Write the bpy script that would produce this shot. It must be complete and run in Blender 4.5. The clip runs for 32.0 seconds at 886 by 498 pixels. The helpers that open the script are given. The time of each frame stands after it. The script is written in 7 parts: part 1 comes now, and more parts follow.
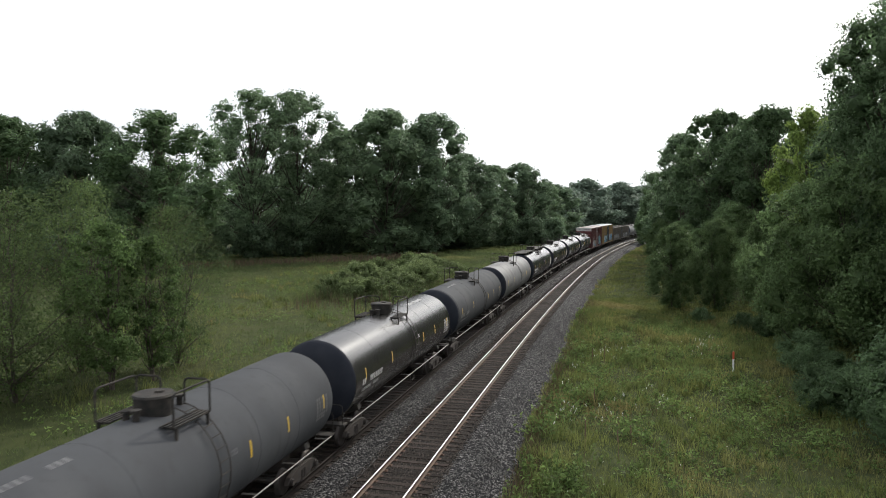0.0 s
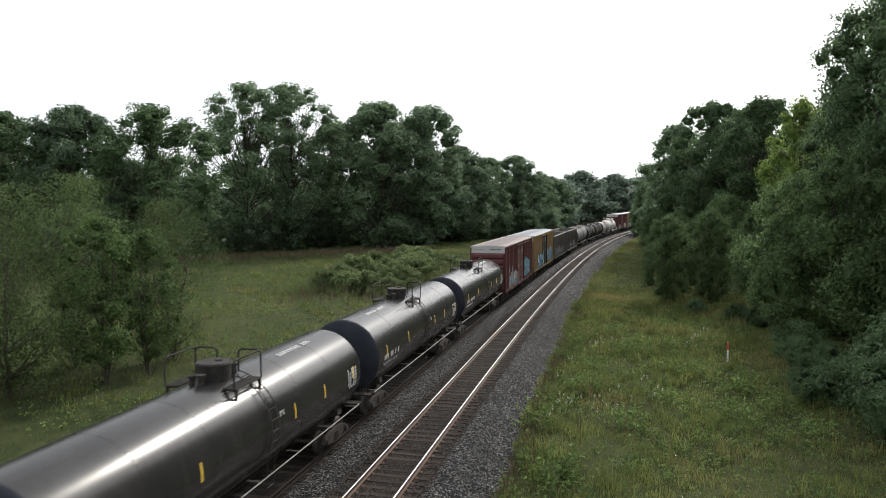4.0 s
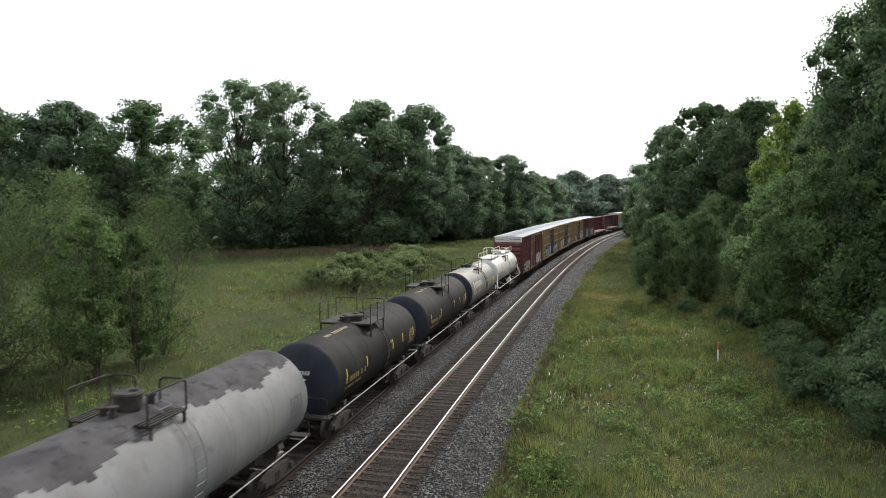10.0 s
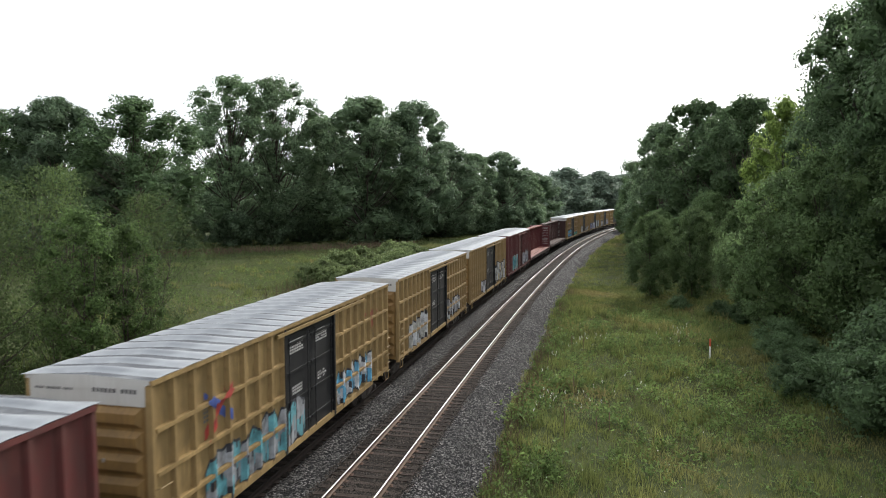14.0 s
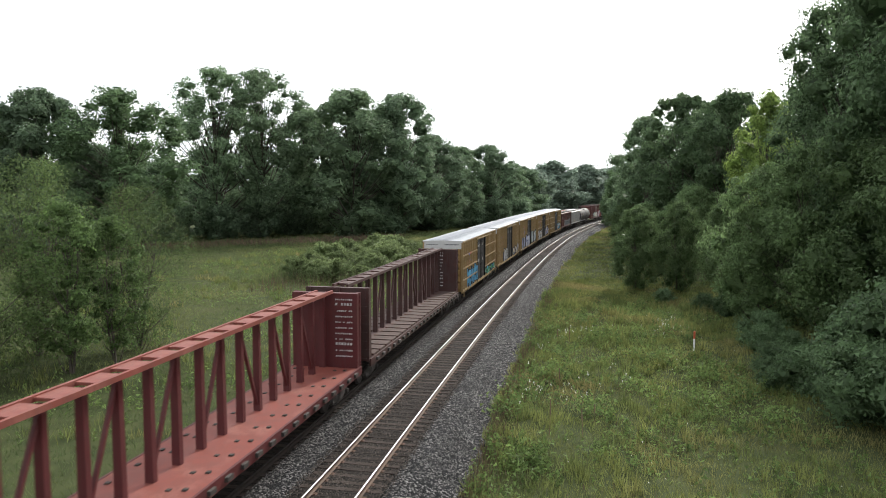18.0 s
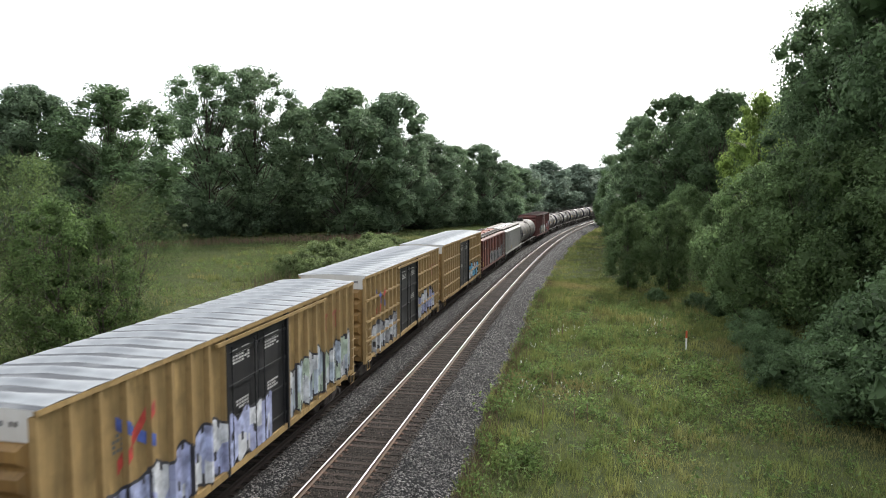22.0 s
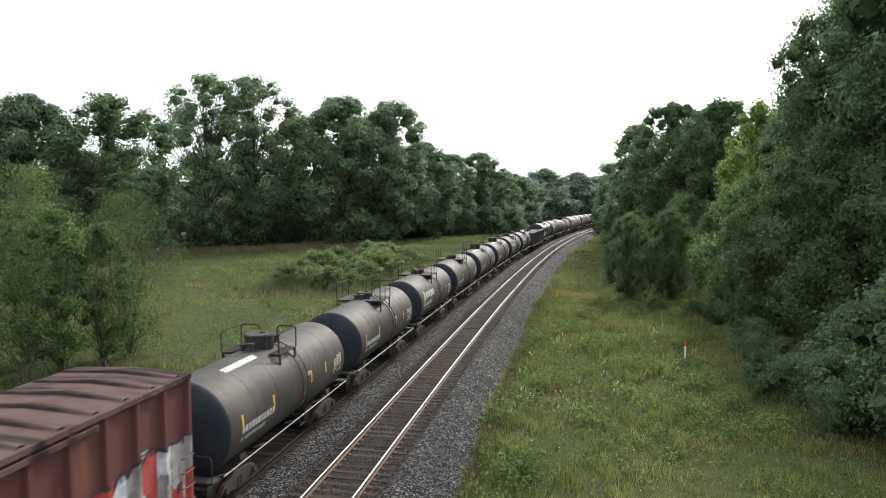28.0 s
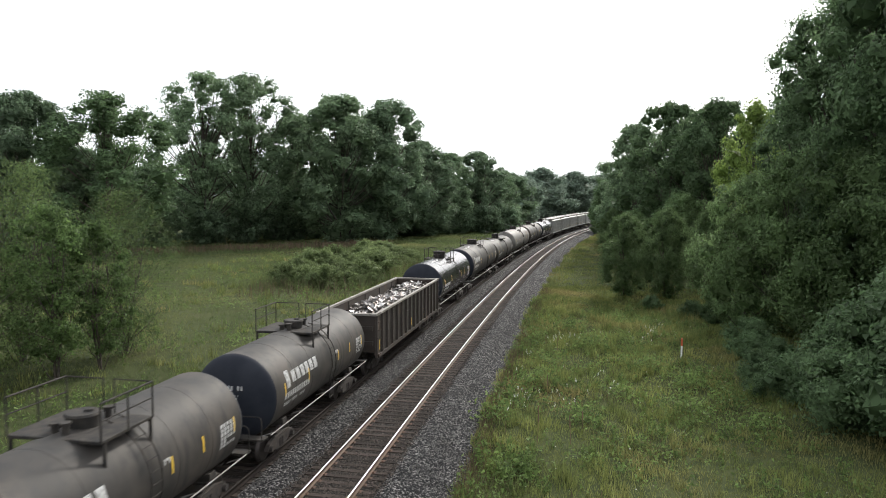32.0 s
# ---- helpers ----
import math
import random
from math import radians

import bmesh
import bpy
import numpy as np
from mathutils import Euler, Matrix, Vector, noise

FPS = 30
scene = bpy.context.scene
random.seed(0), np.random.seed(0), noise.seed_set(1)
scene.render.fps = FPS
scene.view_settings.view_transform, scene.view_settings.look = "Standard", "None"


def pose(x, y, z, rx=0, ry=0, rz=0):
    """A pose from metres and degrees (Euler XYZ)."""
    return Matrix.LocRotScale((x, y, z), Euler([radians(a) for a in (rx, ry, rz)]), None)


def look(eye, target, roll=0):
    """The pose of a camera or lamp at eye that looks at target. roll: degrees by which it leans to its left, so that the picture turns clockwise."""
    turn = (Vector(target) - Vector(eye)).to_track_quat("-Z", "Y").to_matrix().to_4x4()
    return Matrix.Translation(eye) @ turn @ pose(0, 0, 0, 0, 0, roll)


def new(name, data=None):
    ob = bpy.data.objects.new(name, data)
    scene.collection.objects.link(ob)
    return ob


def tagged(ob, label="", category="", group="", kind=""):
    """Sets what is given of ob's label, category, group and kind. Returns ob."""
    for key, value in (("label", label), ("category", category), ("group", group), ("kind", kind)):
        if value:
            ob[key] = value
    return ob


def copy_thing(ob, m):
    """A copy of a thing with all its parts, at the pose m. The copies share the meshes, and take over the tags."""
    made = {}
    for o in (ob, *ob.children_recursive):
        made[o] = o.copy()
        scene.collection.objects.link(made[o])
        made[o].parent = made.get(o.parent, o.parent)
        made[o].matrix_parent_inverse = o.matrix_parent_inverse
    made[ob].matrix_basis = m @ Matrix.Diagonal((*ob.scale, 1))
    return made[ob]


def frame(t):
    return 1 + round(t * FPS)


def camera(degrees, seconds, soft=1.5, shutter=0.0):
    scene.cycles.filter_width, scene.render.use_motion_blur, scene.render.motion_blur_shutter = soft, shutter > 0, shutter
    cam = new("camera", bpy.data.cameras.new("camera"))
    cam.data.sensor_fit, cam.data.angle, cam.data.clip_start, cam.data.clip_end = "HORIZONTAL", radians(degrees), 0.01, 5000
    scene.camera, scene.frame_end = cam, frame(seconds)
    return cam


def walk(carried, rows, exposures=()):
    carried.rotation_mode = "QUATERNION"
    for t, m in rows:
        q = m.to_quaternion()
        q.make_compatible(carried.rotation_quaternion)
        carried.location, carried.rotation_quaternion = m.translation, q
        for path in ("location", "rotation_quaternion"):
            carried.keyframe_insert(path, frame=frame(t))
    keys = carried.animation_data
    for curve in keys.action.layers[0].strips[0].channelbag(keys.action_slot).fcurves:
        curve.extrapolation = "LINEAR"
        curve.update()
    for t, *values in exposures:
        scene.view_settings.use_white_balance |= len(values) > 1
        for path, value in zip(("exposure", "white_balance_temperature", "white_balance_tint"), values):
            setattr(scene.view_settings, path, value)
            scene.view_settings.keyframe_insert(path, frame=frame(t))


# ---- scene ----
# World: y runs along the railway away from the camera, x to the right, z = 0 at the rail tops.
EYE = (7.087, 0.0, 8.834)
# seconds, heading to the left of the line, tilt, lean (degrees)
TURNS = [
    (0, 14.08, -3.30, -0.21), (0.5, 14.09, -3.33, -0.19), (1, 14.08, -3.55, -0.22), (1.5, 14.03, -3.68, -0.29), (2, 14.02, -3.75, -0.25),
    (2.5, 13.95, -3.76, -0.33), (3, 13.79, -3.78, -0.34), (3.5, 13.75, -3.84, -0.40), (5.5, 13.41, -3.97, -0.54), (6, 13.35, -3.87, -0.40),
    (6.5, 13.34, -3.88, -0.33), (7, 13.26, -4.06, -0.26), (7.5, 13.21, -4.14, -0.27), (8, 13.15, -4.21, -0.15), (8.5, 13.12, -4.23, -0.25),
    (9, 13.14, -4.11, -0.21), (9.5, 13.11, -4.05, -0.15), (10, 13.05, -3.99, -0.11), (10.5, 12.92, -3.99, -0.15), (11, 12.84, -4.05, -0.26),
    (11.5, 12.74, -4.11, -0.30), (12, 12.70, -4.11, -0.36), (12.5, 12.67, -4.01, -0.24), (13, 12.65, -4.02, -0.13), (13.5, 12.60, -4.14, -0.04),
    (14, 12.49, -4.26, -0.06), (14.5, 12.38, -4.45, 0.03), (16.5, 11.71, -4.48, 0.07), (17, 11.64, -4.50, 0.04), (17.5, 11.56, -4.66, 0.10),
    (18, 11.38, -4.83, 0.06), (18.5, 11.29, -4.84, -0.07), (19, 11.17, -4.70, -0.09), (19.5, 10.99, -4.63, -0.06), (20, 10.90, -4.62, -0.06),
    (20.5, 10.82, -4.70, -0.02), (21, 10.82, -4.82, -0.05), (21.5, 10.82, -4.91, 0.04), (22, 10.82, -4.90, 0.25), (22.5, 10.84, -4.90, 0.22),
    (23, 10.83, -4.94, 0.30), (23.5, 10.88, -4.93, 0.36), (24, 10.93, -4.96, 0.35), (24.5, 10.96, -5.00, 0.34), (25, 10.93, -4.96, 0.35),
    (25.5, 10.86, -4.88, 0.42), (27.5, 10.78, -4.49, 0.37), (28, 10.71, -4.22, 0.20), (28.5, 10.64, -4.00, 0.09), (29, 10.61, -3.94, 0.07),
    (29.5, 10.59, -3.85, 0.17), (30, 10.60, -3.86, 0.24), (30.5, 10.66, -3.91, 0.31), (31, 10.62, -4.05, 0.39), (31.5, 10.55, -4.21, 0.38),
    (32, 10.47, -4.32, 0.41)
]


def aim(yaw, tilt, lean):
    a, b = radians(yaw), radians(tilt)
    ahead = Vector((-math.sin(a) * math.cos(b), math.cos(a) * math.cos(b), math.sin(b)))
    return look(EYE, Vector(EYE) + 10 * ahead, lean)


cam = camera(64.64, 32.0, soft=0.7, shutter=0.15)
PATH = [(t, aim(yaw, tilt, lean)) for t, yaw, tilt, lean in TURNS]
# the camera brightens its picture a little on the way
EXPOSURES = [(0.0, 0.05), (3.0, 0.05), (7.0, 0.15), (9.0, 0.25), (13.0, 0.32), (17.0, 0.50), (19.0, 0.60), (21.0, 0.62), (22.0, 0.60), (25.0, 0.55), (28.0, 0.60), (29.5, 0.53), (32.0, 0.42)]
walk(cam, PATH, EXPOSURES)

# ---- world, sun, exposure ----
SUN_ELEVATION, SUN_AZIMUTH = 34.0, 18.0     # degrees; azimuth from +y towards +x
world = bpy.data.worlds.new("sky")
scene.world = world
world.use_nodes = True
wn, wl = world.node_tree.nodes, world.node_tree.links
wn.clear()
sky = wn.new("ShaderNodeTexSky")
sky.sky_type, sky.sun_disc = "NISHITA", False
sky.sun_elevation, sky.sun_rotation = radians(SUN_ELEVATION), radians(SUN_AZIMUTH)
sky.air_density, sky.dust_density, sky.ozone_density = 1.0, 6.0, 1.0
pale = wn.new("ShaderNodeHueSaturation")
pale.inputs["Saturation"].default_value = 0.12
veil = wn.new("ShaderNodeMix")
veil.data_type = "RGBA"
veil.inputs["Factor"].default_value = 0.55
veil.inputs["B"].default_value = (10.8, 11.2, 11.9, 1)     # high thin cloud
back = wn.new("ShaderNodeBackground")
back.inputs["Strength"].default_value = 0.14
wout = wn.new("ShaderNodeOutputWorld")
wl.new(sky.outputs["Color"], pale.inputs["Color"])
wl.new(pale.outputs["Color"], veil.inputs["A"])
wl.new(veil.outputs["Result"], back.inputs["Color"])
wl.new(back.outputs["Background"], wout.inputs["Surface"])

sun = new("sun", bpy.data.lights.new("sun", "SUN"))
sun.data.energy, sun.data.angle, sun.data.color = 2.6, radians(5), (1.0, 0.945, 0.85)
e, a = radians(SUN_ELEVATION), radians(SUN_AZIMUTH)
sun.matrix_world = look(60 * Vector((math.sin(a) * math.cos(e), math.cos(a) * math.cos(e), math.sin(e))), (0, 0, 0))

# ---- the line of the railway ----
CURVE_AT = [0, 25, 45, 65, 85, 110, 140, 180, 230]                       # metres along the line
CURVE_BY = [0.0, 0.282, 0.624, 0.590, 0.594, 0.899, 1.137, 1.214, 1.214]  # turn to the right, mrad a metre
STEP = 0.5
GRID = np.arange(-420, 700, STEP)
bend = np.interp(GRID, CURVE_AT, CURVE_BY, left=0.0) * 1e-3
bend[GRID > 300] = 0.0
HEAD = np.cumsum(bend) * STEP
HEAD -= np.interp(0, GRID, HEAD)
LINE_X, LINE_Y = np.cumsum(np.sin(HEAD)) * STEP, np.cumsum(np.cos(HEAD)) * STEP
LINE_X -= np.interp(0, GRID, LINE_X)
LINE_Y -= np.interp(0, GRID, LINE_Y)
TRAIN_TRACK = -3.64        # the train's track lies this far to the left of the free one: twelve feet


def on_line(s, off=0.0, z=0.0):
    h = np.interp(s, GRID, HEAD)
    return Vector((np.interp(s, GRID, LINE_X) + off * math.cos(h), np.interp(s, GRID, LINE_Y) - off * math.sin(h), z))


def line_pose(s, off=0.0, z=0.0):
    return Matrix.Translation(on_line(s, off, z)) @ Matrix.Rotation(-np.interp(s, GRID, HEAD), 4, "Z")


def train_way(t):
    """How far the train has come at t seconds, from its place at 16 s."""
    d = t - 16
    return 20.344 * d + 0.00692 * d ** 2 + 0.000669 * d ** 3 + 0.00000025 * d ** 4


# ---- materials ----
def material(name, color, rough=0.6, metal=0.0, color2=None, scale=3.0, detail=6.0, mix=(0.35, 0.65), bump=0.0, bump_scale=40.0,
             color3=None, scale3=0.5, mix3=(0.55, 0.7), per_object=0.0, streak=None, coat=0.0, spec=0.5, trans=0.0, per_island=0.0):
    m = bpy.data.materials.new(name)
    m.use_nodes = True
    n, l = m.node_tree.nodes, m.node_tree.links
    b = n["Principled BSDF"]
    b.inputs["Roughness"].default_value, b.inputs["Metallic"].default_value = rough, metal
    b.inputs["Specular IOR Level"].default_value = spec
    b.inputs["Coat Weight"].default_value = coat
    tc = n.new("ShaderNodeTexCoord")
    co = tc.outputs["Object"]

    def noise_mix(base, other, sc, de, lohi, stretch=None):
        src = co
        if stretch:
            mp = n.new("ShaderNodeMapping")
            mp.inputs["Scale"].default_value = stretch
            l.new(co, mp.inputs["Vector"])
            src = mp.outputs["Vector"]
        t = n.new("ShaderNodeTexNoise")
        t.inputs["Scale"].default_value, t.inputs["Detail"].default_value = sc, de
        l.new(src, t.inputs["Vector"])
        r = n.new("ShaderNodeMapRange")
        r.inputs["From Min"].default_value, r.inputs["From Max"].default_value = lohi
        l.new(t.outputs["Fac"], r.inputs["Value"])
        mx = n.new("ShaderNodeMix")
        mx.data_type = "RGBA"
        l.new(r.outputs["Result"], mx.inputs["Factor"])
        if isinstance(base, tuple):
            mx.inputs["A"].default_value = (*base, 1)
        else:
            l.new(base, mx.inputs["A"])
        mx.inputs["B"].default_value = (*other, 1)
        return mx.outputs["Result"], r.outputs["Result"]

    out = color
    if color2:
        out, _ = noise_mix(out, color2, scale, detail, mix)
    if color3:
        out, _ = noise_mix(out, color3, scale3, 4.0, mix3)
    if streak:
        out, _ = noise_mix(out, streak[0], streak[1], 5.0, streak[2], streak[3])
    for amount, kind in ((per_object, "object"), (per_island, "island")):
        if not amount:
            continue
        src = n.new("ShaderNodeObjectInfo").outputs["Random"] if kind == "object" else n.new("ShaderNodeNewGeometry").outputs["Random Per Island"]
        r = n.new("ShaderNodeMapRange")
        r.inputs["To Min"].default_value, r.inputs["To Max"].default_value = 1 - amount, 1 + amount
        l.new(src, r.inputs["Value"])
        hs = n.new("ShaderNodeHueSaturation")
        l.new(r.outputs["Result"], hs.inputs["Value"])
        if isinstance(out, tuple):
            hs.inputs["Color"].default_value = (*out, 1)
        else:
            l.new(out, hs.inputs["Color"])
        out = hs.outputs["Color"]
    if isinstance(out, tuple):
        b.inputs["Base Color"].default_value = (*out, 1)
    else:
        l.new(out, b.inputs["Base Color"])
    if bump:
        t = n.new("ShaderNodeTexNoise")
        t.inputs["Scale"].default_value, t.inputs["Detail"].default_value = bump_scale, 4.0
        l.new(co, t.inputs["Vector"])
        bp = n.new("ShaderNodeBump")
        bp.inputs["Strength"].default_value, bp.inputs["Distance"].default_value = bump, 0.02
        l.new(t.outputs["Fac"], bp.inputs["Height"])
        l.new(bp.outputs["Normal"], b.inputs["Normal"])
    if trans:
        t = n.new("ShaderNodeBsdfTranslucent")
        if isinstance(out, tuple):
            t.inputs["Color"].default_value = (*out, 1)
        else:
            l.new(out, t.inputs["Color"])
        ms = n.new("ShaderNodeMixShader")
        ms.inputs["Fac"].default_value = trans
        l.new(b.outputs["BSDF"], ms.inputs[1])
        l.new(t.outputs["BSDF"], ms.inputs[2])
        l.new(ms.outputs["Shader"], n["Material Output"].inputs["Surface"])
    return m


def gravel(name, dark, light, stone=20.0, dirt=(0.07, 0.06, 0.05), dirt_mix=(0.5, 0.75)):
    m = bpy.data.materials.new(name)
    m.use_nodes = True
    n, l = m.node_tree.nodes, m.node_tree.links
    b = n["Principled BSDF"]
    b.inputs["Roughness"].default_value, b.inputs["Specular IOR Level"].default_value = 0.9, 0.15
    tc = n.new("ShaderNodeTexCoord")
    v = n.new("ShaderNodeTexVoronoi")
    v.inputs["Scale"].default_value = stone
    l.new(tc.outputs["Object"], v.inputs["Vector"])
    sep = n.new("ShaderNodeSeparateColor")
    l.new(v.outputs["Color"], sep.inputs["Color"])
    ramp = n.new("ShaderNodeValToRGB")
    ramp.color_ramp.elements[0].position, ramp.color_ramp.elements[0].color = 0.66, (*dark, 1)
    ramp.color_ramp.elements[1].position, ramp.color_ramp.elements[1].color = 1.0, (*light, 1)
    l.new(sep.outputs["Red"], ramp.inputs["Fac"])
    t = n.new("ShaderNodeTexNoise")
    t.inputs["Scale"].default_value, t.inputs["Detail"].default_value = 0.9, 6.0
    l.new(tc.outputs["Object"], t.inputs["Vector"])
    r = n.new("ShaderNodeMapRange")
    r.inputs["From Min"].default_value, r.inputs["From Max"].default_value = dirt_mix
    r.inputs["To Max"].default_value = 0.8
    l.new(t.outputs["Fac"], r.inputs["Value"])
    mx = n.new("ShaderNodeMix")
    mx.data_type = "RGBA"
    l.new(r.outputs["Result"], mx.inputs["Factor"])
    l.new(ramp.outputs["Color"], mx.inputs["A"])
    mx.inputs["B"].default_value = (*dirt, 1)
    l.new(mx.outputs["Result"], b.inputs["Base Color"])
    bp = n.new("ShaderNodeBump")
    bp.invert = True
    bp.inputs["Strength"].default_value, bp.inputs["Distance"].default_value = 1.0, 0.035
    l.new(v.outputs["Distance"], bp.inputs["Height"])
    l.new(bp.outputs["Normal"], b.inputs["Normal"])
    return m


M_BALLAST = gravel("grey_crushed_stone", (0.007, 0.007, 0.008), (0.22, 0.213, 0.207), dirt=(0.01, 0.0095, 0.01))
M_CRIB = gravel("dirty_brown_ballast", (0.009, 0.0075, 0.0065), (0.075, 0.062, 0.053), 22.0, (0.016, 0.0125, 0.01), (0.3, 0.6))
M_GROUND = material("meadow_soil", (0.058, 0.068, 0.028), 0.95, color2=(0.036, 0.046, 0.02), scale=1.4, color3=(0.062, 0.066, 0.03), scale3=0.22,
                    mix3=(0.5, 0.72), bump=0.6, bump_scale=9.0, spec=0.05)
M_RAIL = material("rusty_rail_steel", (0.11, 0.065, 0.04), 0.7, 0.3, color2=(0.06, 0.04, 0.03), scale=9.0, bump=0.2)
M_RAILHEAD = material("polished_rail_head", (0.55, 0.55, 0.54), 0.35, 1.0, color2=(0.75, 0.75, 0.75), scale=4.0)
# dark rail copies whose colour carries the shade under the train
M_RAILHEAD_SHADE = material("shaded_rail_head", (0.045, 0.037, 0.032), 0.85, 0.1, color2=(0.03, 0.026, 0.023), scale=4.0, spec=0.15)
M_RAIL_SHADE = material("shaded_rail_steel", (0.03, 0.023, 0.019), 0.95, color2=(0.02, 0.017, 0.015), scale=9.0, bump=0.2, spec=0.1)
M_TIE = material("weathered_creosote_wood", (0.026, 0.0195, 0.016), 0.9, color2=(0.038, 0.03, 0.0255), scale=6.0, per_object=0.5, bump=0.5, spec=0.12,
                 streak=((0.05, 0.04, 0.034), 3.0, (0.5, 0.7), (0.6, 14, 6)))
M_PLATE = material("rusty_tie_plate", (0.12, 0.06, 0.035), 0.8, 0.4, color2=(0.06, 0.04, 0.03), scale=20)
M_BARK = material("grey_brown_bark", (0.085, 0.07, 0.055), 0.95, color2=(0.045, 0.037, 0.03), scale=5.0, bump=0.8, bump_scale=14.0)


def leaf_material(name, color, color2, per=0.5, trans=0.56, tree=0.2, spec=0.18):
    return material(name, color, 0.55, color2=color2, scale=0.5, trans=trans, per_island=per, per_object=tree, spec=spec)


M_LEAF_DARK = leaf_material("dark_oak_leaves", (0.112, 0.172, 0.082), (0.086, 0.138, 0.066))
M_LEAF_MID = leaf_material("green_cottonwood_leaves", (0.125, 0.188, 0.078), (0.098, 0.15, 0.064))
M_LEAF_BRIGHT = leaf_material("fresh_maple_leaves", (0.22, 0.305, 0.082), (0.17, 0.245, 0.068), tree=0.1)
M_LEAF_WILLOW = leaf_material("olive_willow_leaves", (0.100, 0.142, 0.052), (0.074, 0.109, 0.042))
M_LEAF_FRESH = leaf_material("young_tree_leaves", (0.100, 0.155, 0.053), (0.075, 0.120, 0.043))
M_LEAF_THICKET = leaf_material("thicket_leaves", (0.155, 0.2, 0.085), (0.12, 0.16, 0.07))
# paler, bluer leaf colours that carry the distance's haze
M_LEAF_HAZE_DARK = leaf_material("haze_cooled_dark_leaves", (0.155, 0.222, 0.132), (0.125, 0.186, 0.11))
M_LEAF_HAZE_MID = leaf_material("haze_cooled_mid_leaves", (0.168, 0.238, 0.135), (0.14, 0.204, 0.116))
M_LEAF_FAR = leaf_material("haze_paled_far_leaves", (0.216, 0.282, 0.216), (0.186, 0.246, 0.188))
M_GRASS = material("meadow_grass", (0.2, 0.222, 0.073), 0.65, color2=(0.116, 0.146, 0.052), scale=0.45, color3=(0.245, 0.215, 0.095), scale3=0.16,
                   mix3=(0.5, 0.68), per_island=0.4, trans=0.45, spec=0.12)
M_GRASS_FIELD = material("rough_field_grass", (0.122, 0.155, 0.061), 0.75, color2=(0.072, 0.104, 0.044), scale=0.12, color3=(0.185, 0.195, 0.082), scale3=0.06,
                         mix3=(0.48, 0.65), per_island=0.25, trans=0.5, spec=0.12)
M_WEED = leaf_material("bright_weed_leaves", (0.165, 0.235, 0.076), (0.115, 0.172, 0.06), spec=0.06)
M_PETAL = material("white_wildflowers", (0.6, 0.6, 0.54), 0.7, color2=(0.42, 0.45, 0.36), scale=5)
M_DRY = material("dry_brown_stalks", (0.14, 0.095, 0.055), 0.9, color2=(0.09, 0.065, 0.045), scale=2, per_island=0.4)


# ---- mesh helpers ----
def mesh_from(name, verts, faces, mats, smooth=False, index=None):
    me = bpy.data.meshes.new(name)
    verts = np.asarray(verts, dtype=np.float32)
    faces = np.asarray(faces, dtype=np.int32)
    n, k = faces.shape
    me.vertices.add(len(verts))
    me.vertices.foreach_set("co", verts.ravel())
    me.loops.add(n * k)
    me.loops.foreach_set("vertex_index", faces.ravel())
    me.polygons.add(n)
    me.polygons.foreach_set("loop_start", np.arange(0, n * k, k, dtype=np.int32))
    me.polygons.foreach_set("loop_total", np.full(n, k, dtype=np.int32))
    if smooth:
        me.polygons.foreach_set("use_smooth", np.ones(n, dtype=bool))
    if index is not None:
        me.polygons.foreach_set("material_index", np.asarray(index, dtype=np.int32))
    for m in (mats if isinstance(mats, (list, tuple)) else [mats]):
        me.materials.append(m)
    me.update()
    me.validate()
    return me


def part(name, data, mat, parent, label="", at=None, smooth=False):
    """Links a bmesh or a mesh as one mesh object under a thing or a part."""
    if isinstance(data, bmesh.types.BMesh):
        me = bpy.data.meshes.new(name)
        data.to_mesh(me)
        data.free()
        for m in (mat if isinstance(mat, (list, tuple)) else [mat]):
            me.materials.append(m)
        if smooth:
            for p in me.polygons:
                p.use_smooth = True
        data = me
    ob = new(name, data)
    ob.parent = parent
    if at is not None:
        ob.matrix_basis = at
    if label:
        ob["label"] = label
    if name in ("stencilled_writing", "graffiti_fill", "graffiti"):
        ob["kind"] = "stuff"
    return ob


def loft(name, section, rows, mat, smooth=False):
    """A closed section (off, z) carried along the line."""
    vs = [on_line(s, o, z) for s in rows for o, z in section]
    k = len(section)
    fs = [(i * k + j, i * k + (j + 1) % k, (i + 1) * k + (j + 1) % k, (i + 1) * k + j) for i in range(len(rows) - 1) for j in range(k)]
    return mesh_from(name, [tuple(v) for v in vs], [f[::-1] for f in fs], mat, smooth)


# ---- ground ----
def graded(parts):
    out = []
    for lo, hi, step in parts:
        out += list(np.arange(lo, hi, step))
    return np.array(out)


def ground_height(x, y):
    d = x - np.interp(y, LINE_Y, LINE_X)
    z = -1.02 + 0.1 * np.sin(x * 0.31 + 0.4) * np.sin(y * 0.23) + 0.06 * np.sin(x * 0.83 + y * 0.57) + 0.04 * np.sin(x * 1.9 - y * 1.3)
    z = z + np.clip((d - 11) / 30, 0, 1) * 0.8 + np.clip((-d - 70) / 60, 0, 1) * 1.0
    under = np.clip((5.2 - np.abs(d + 2.2)) / 1.2, 0, 1)
    return z * (1 - under) - 1.3 * under


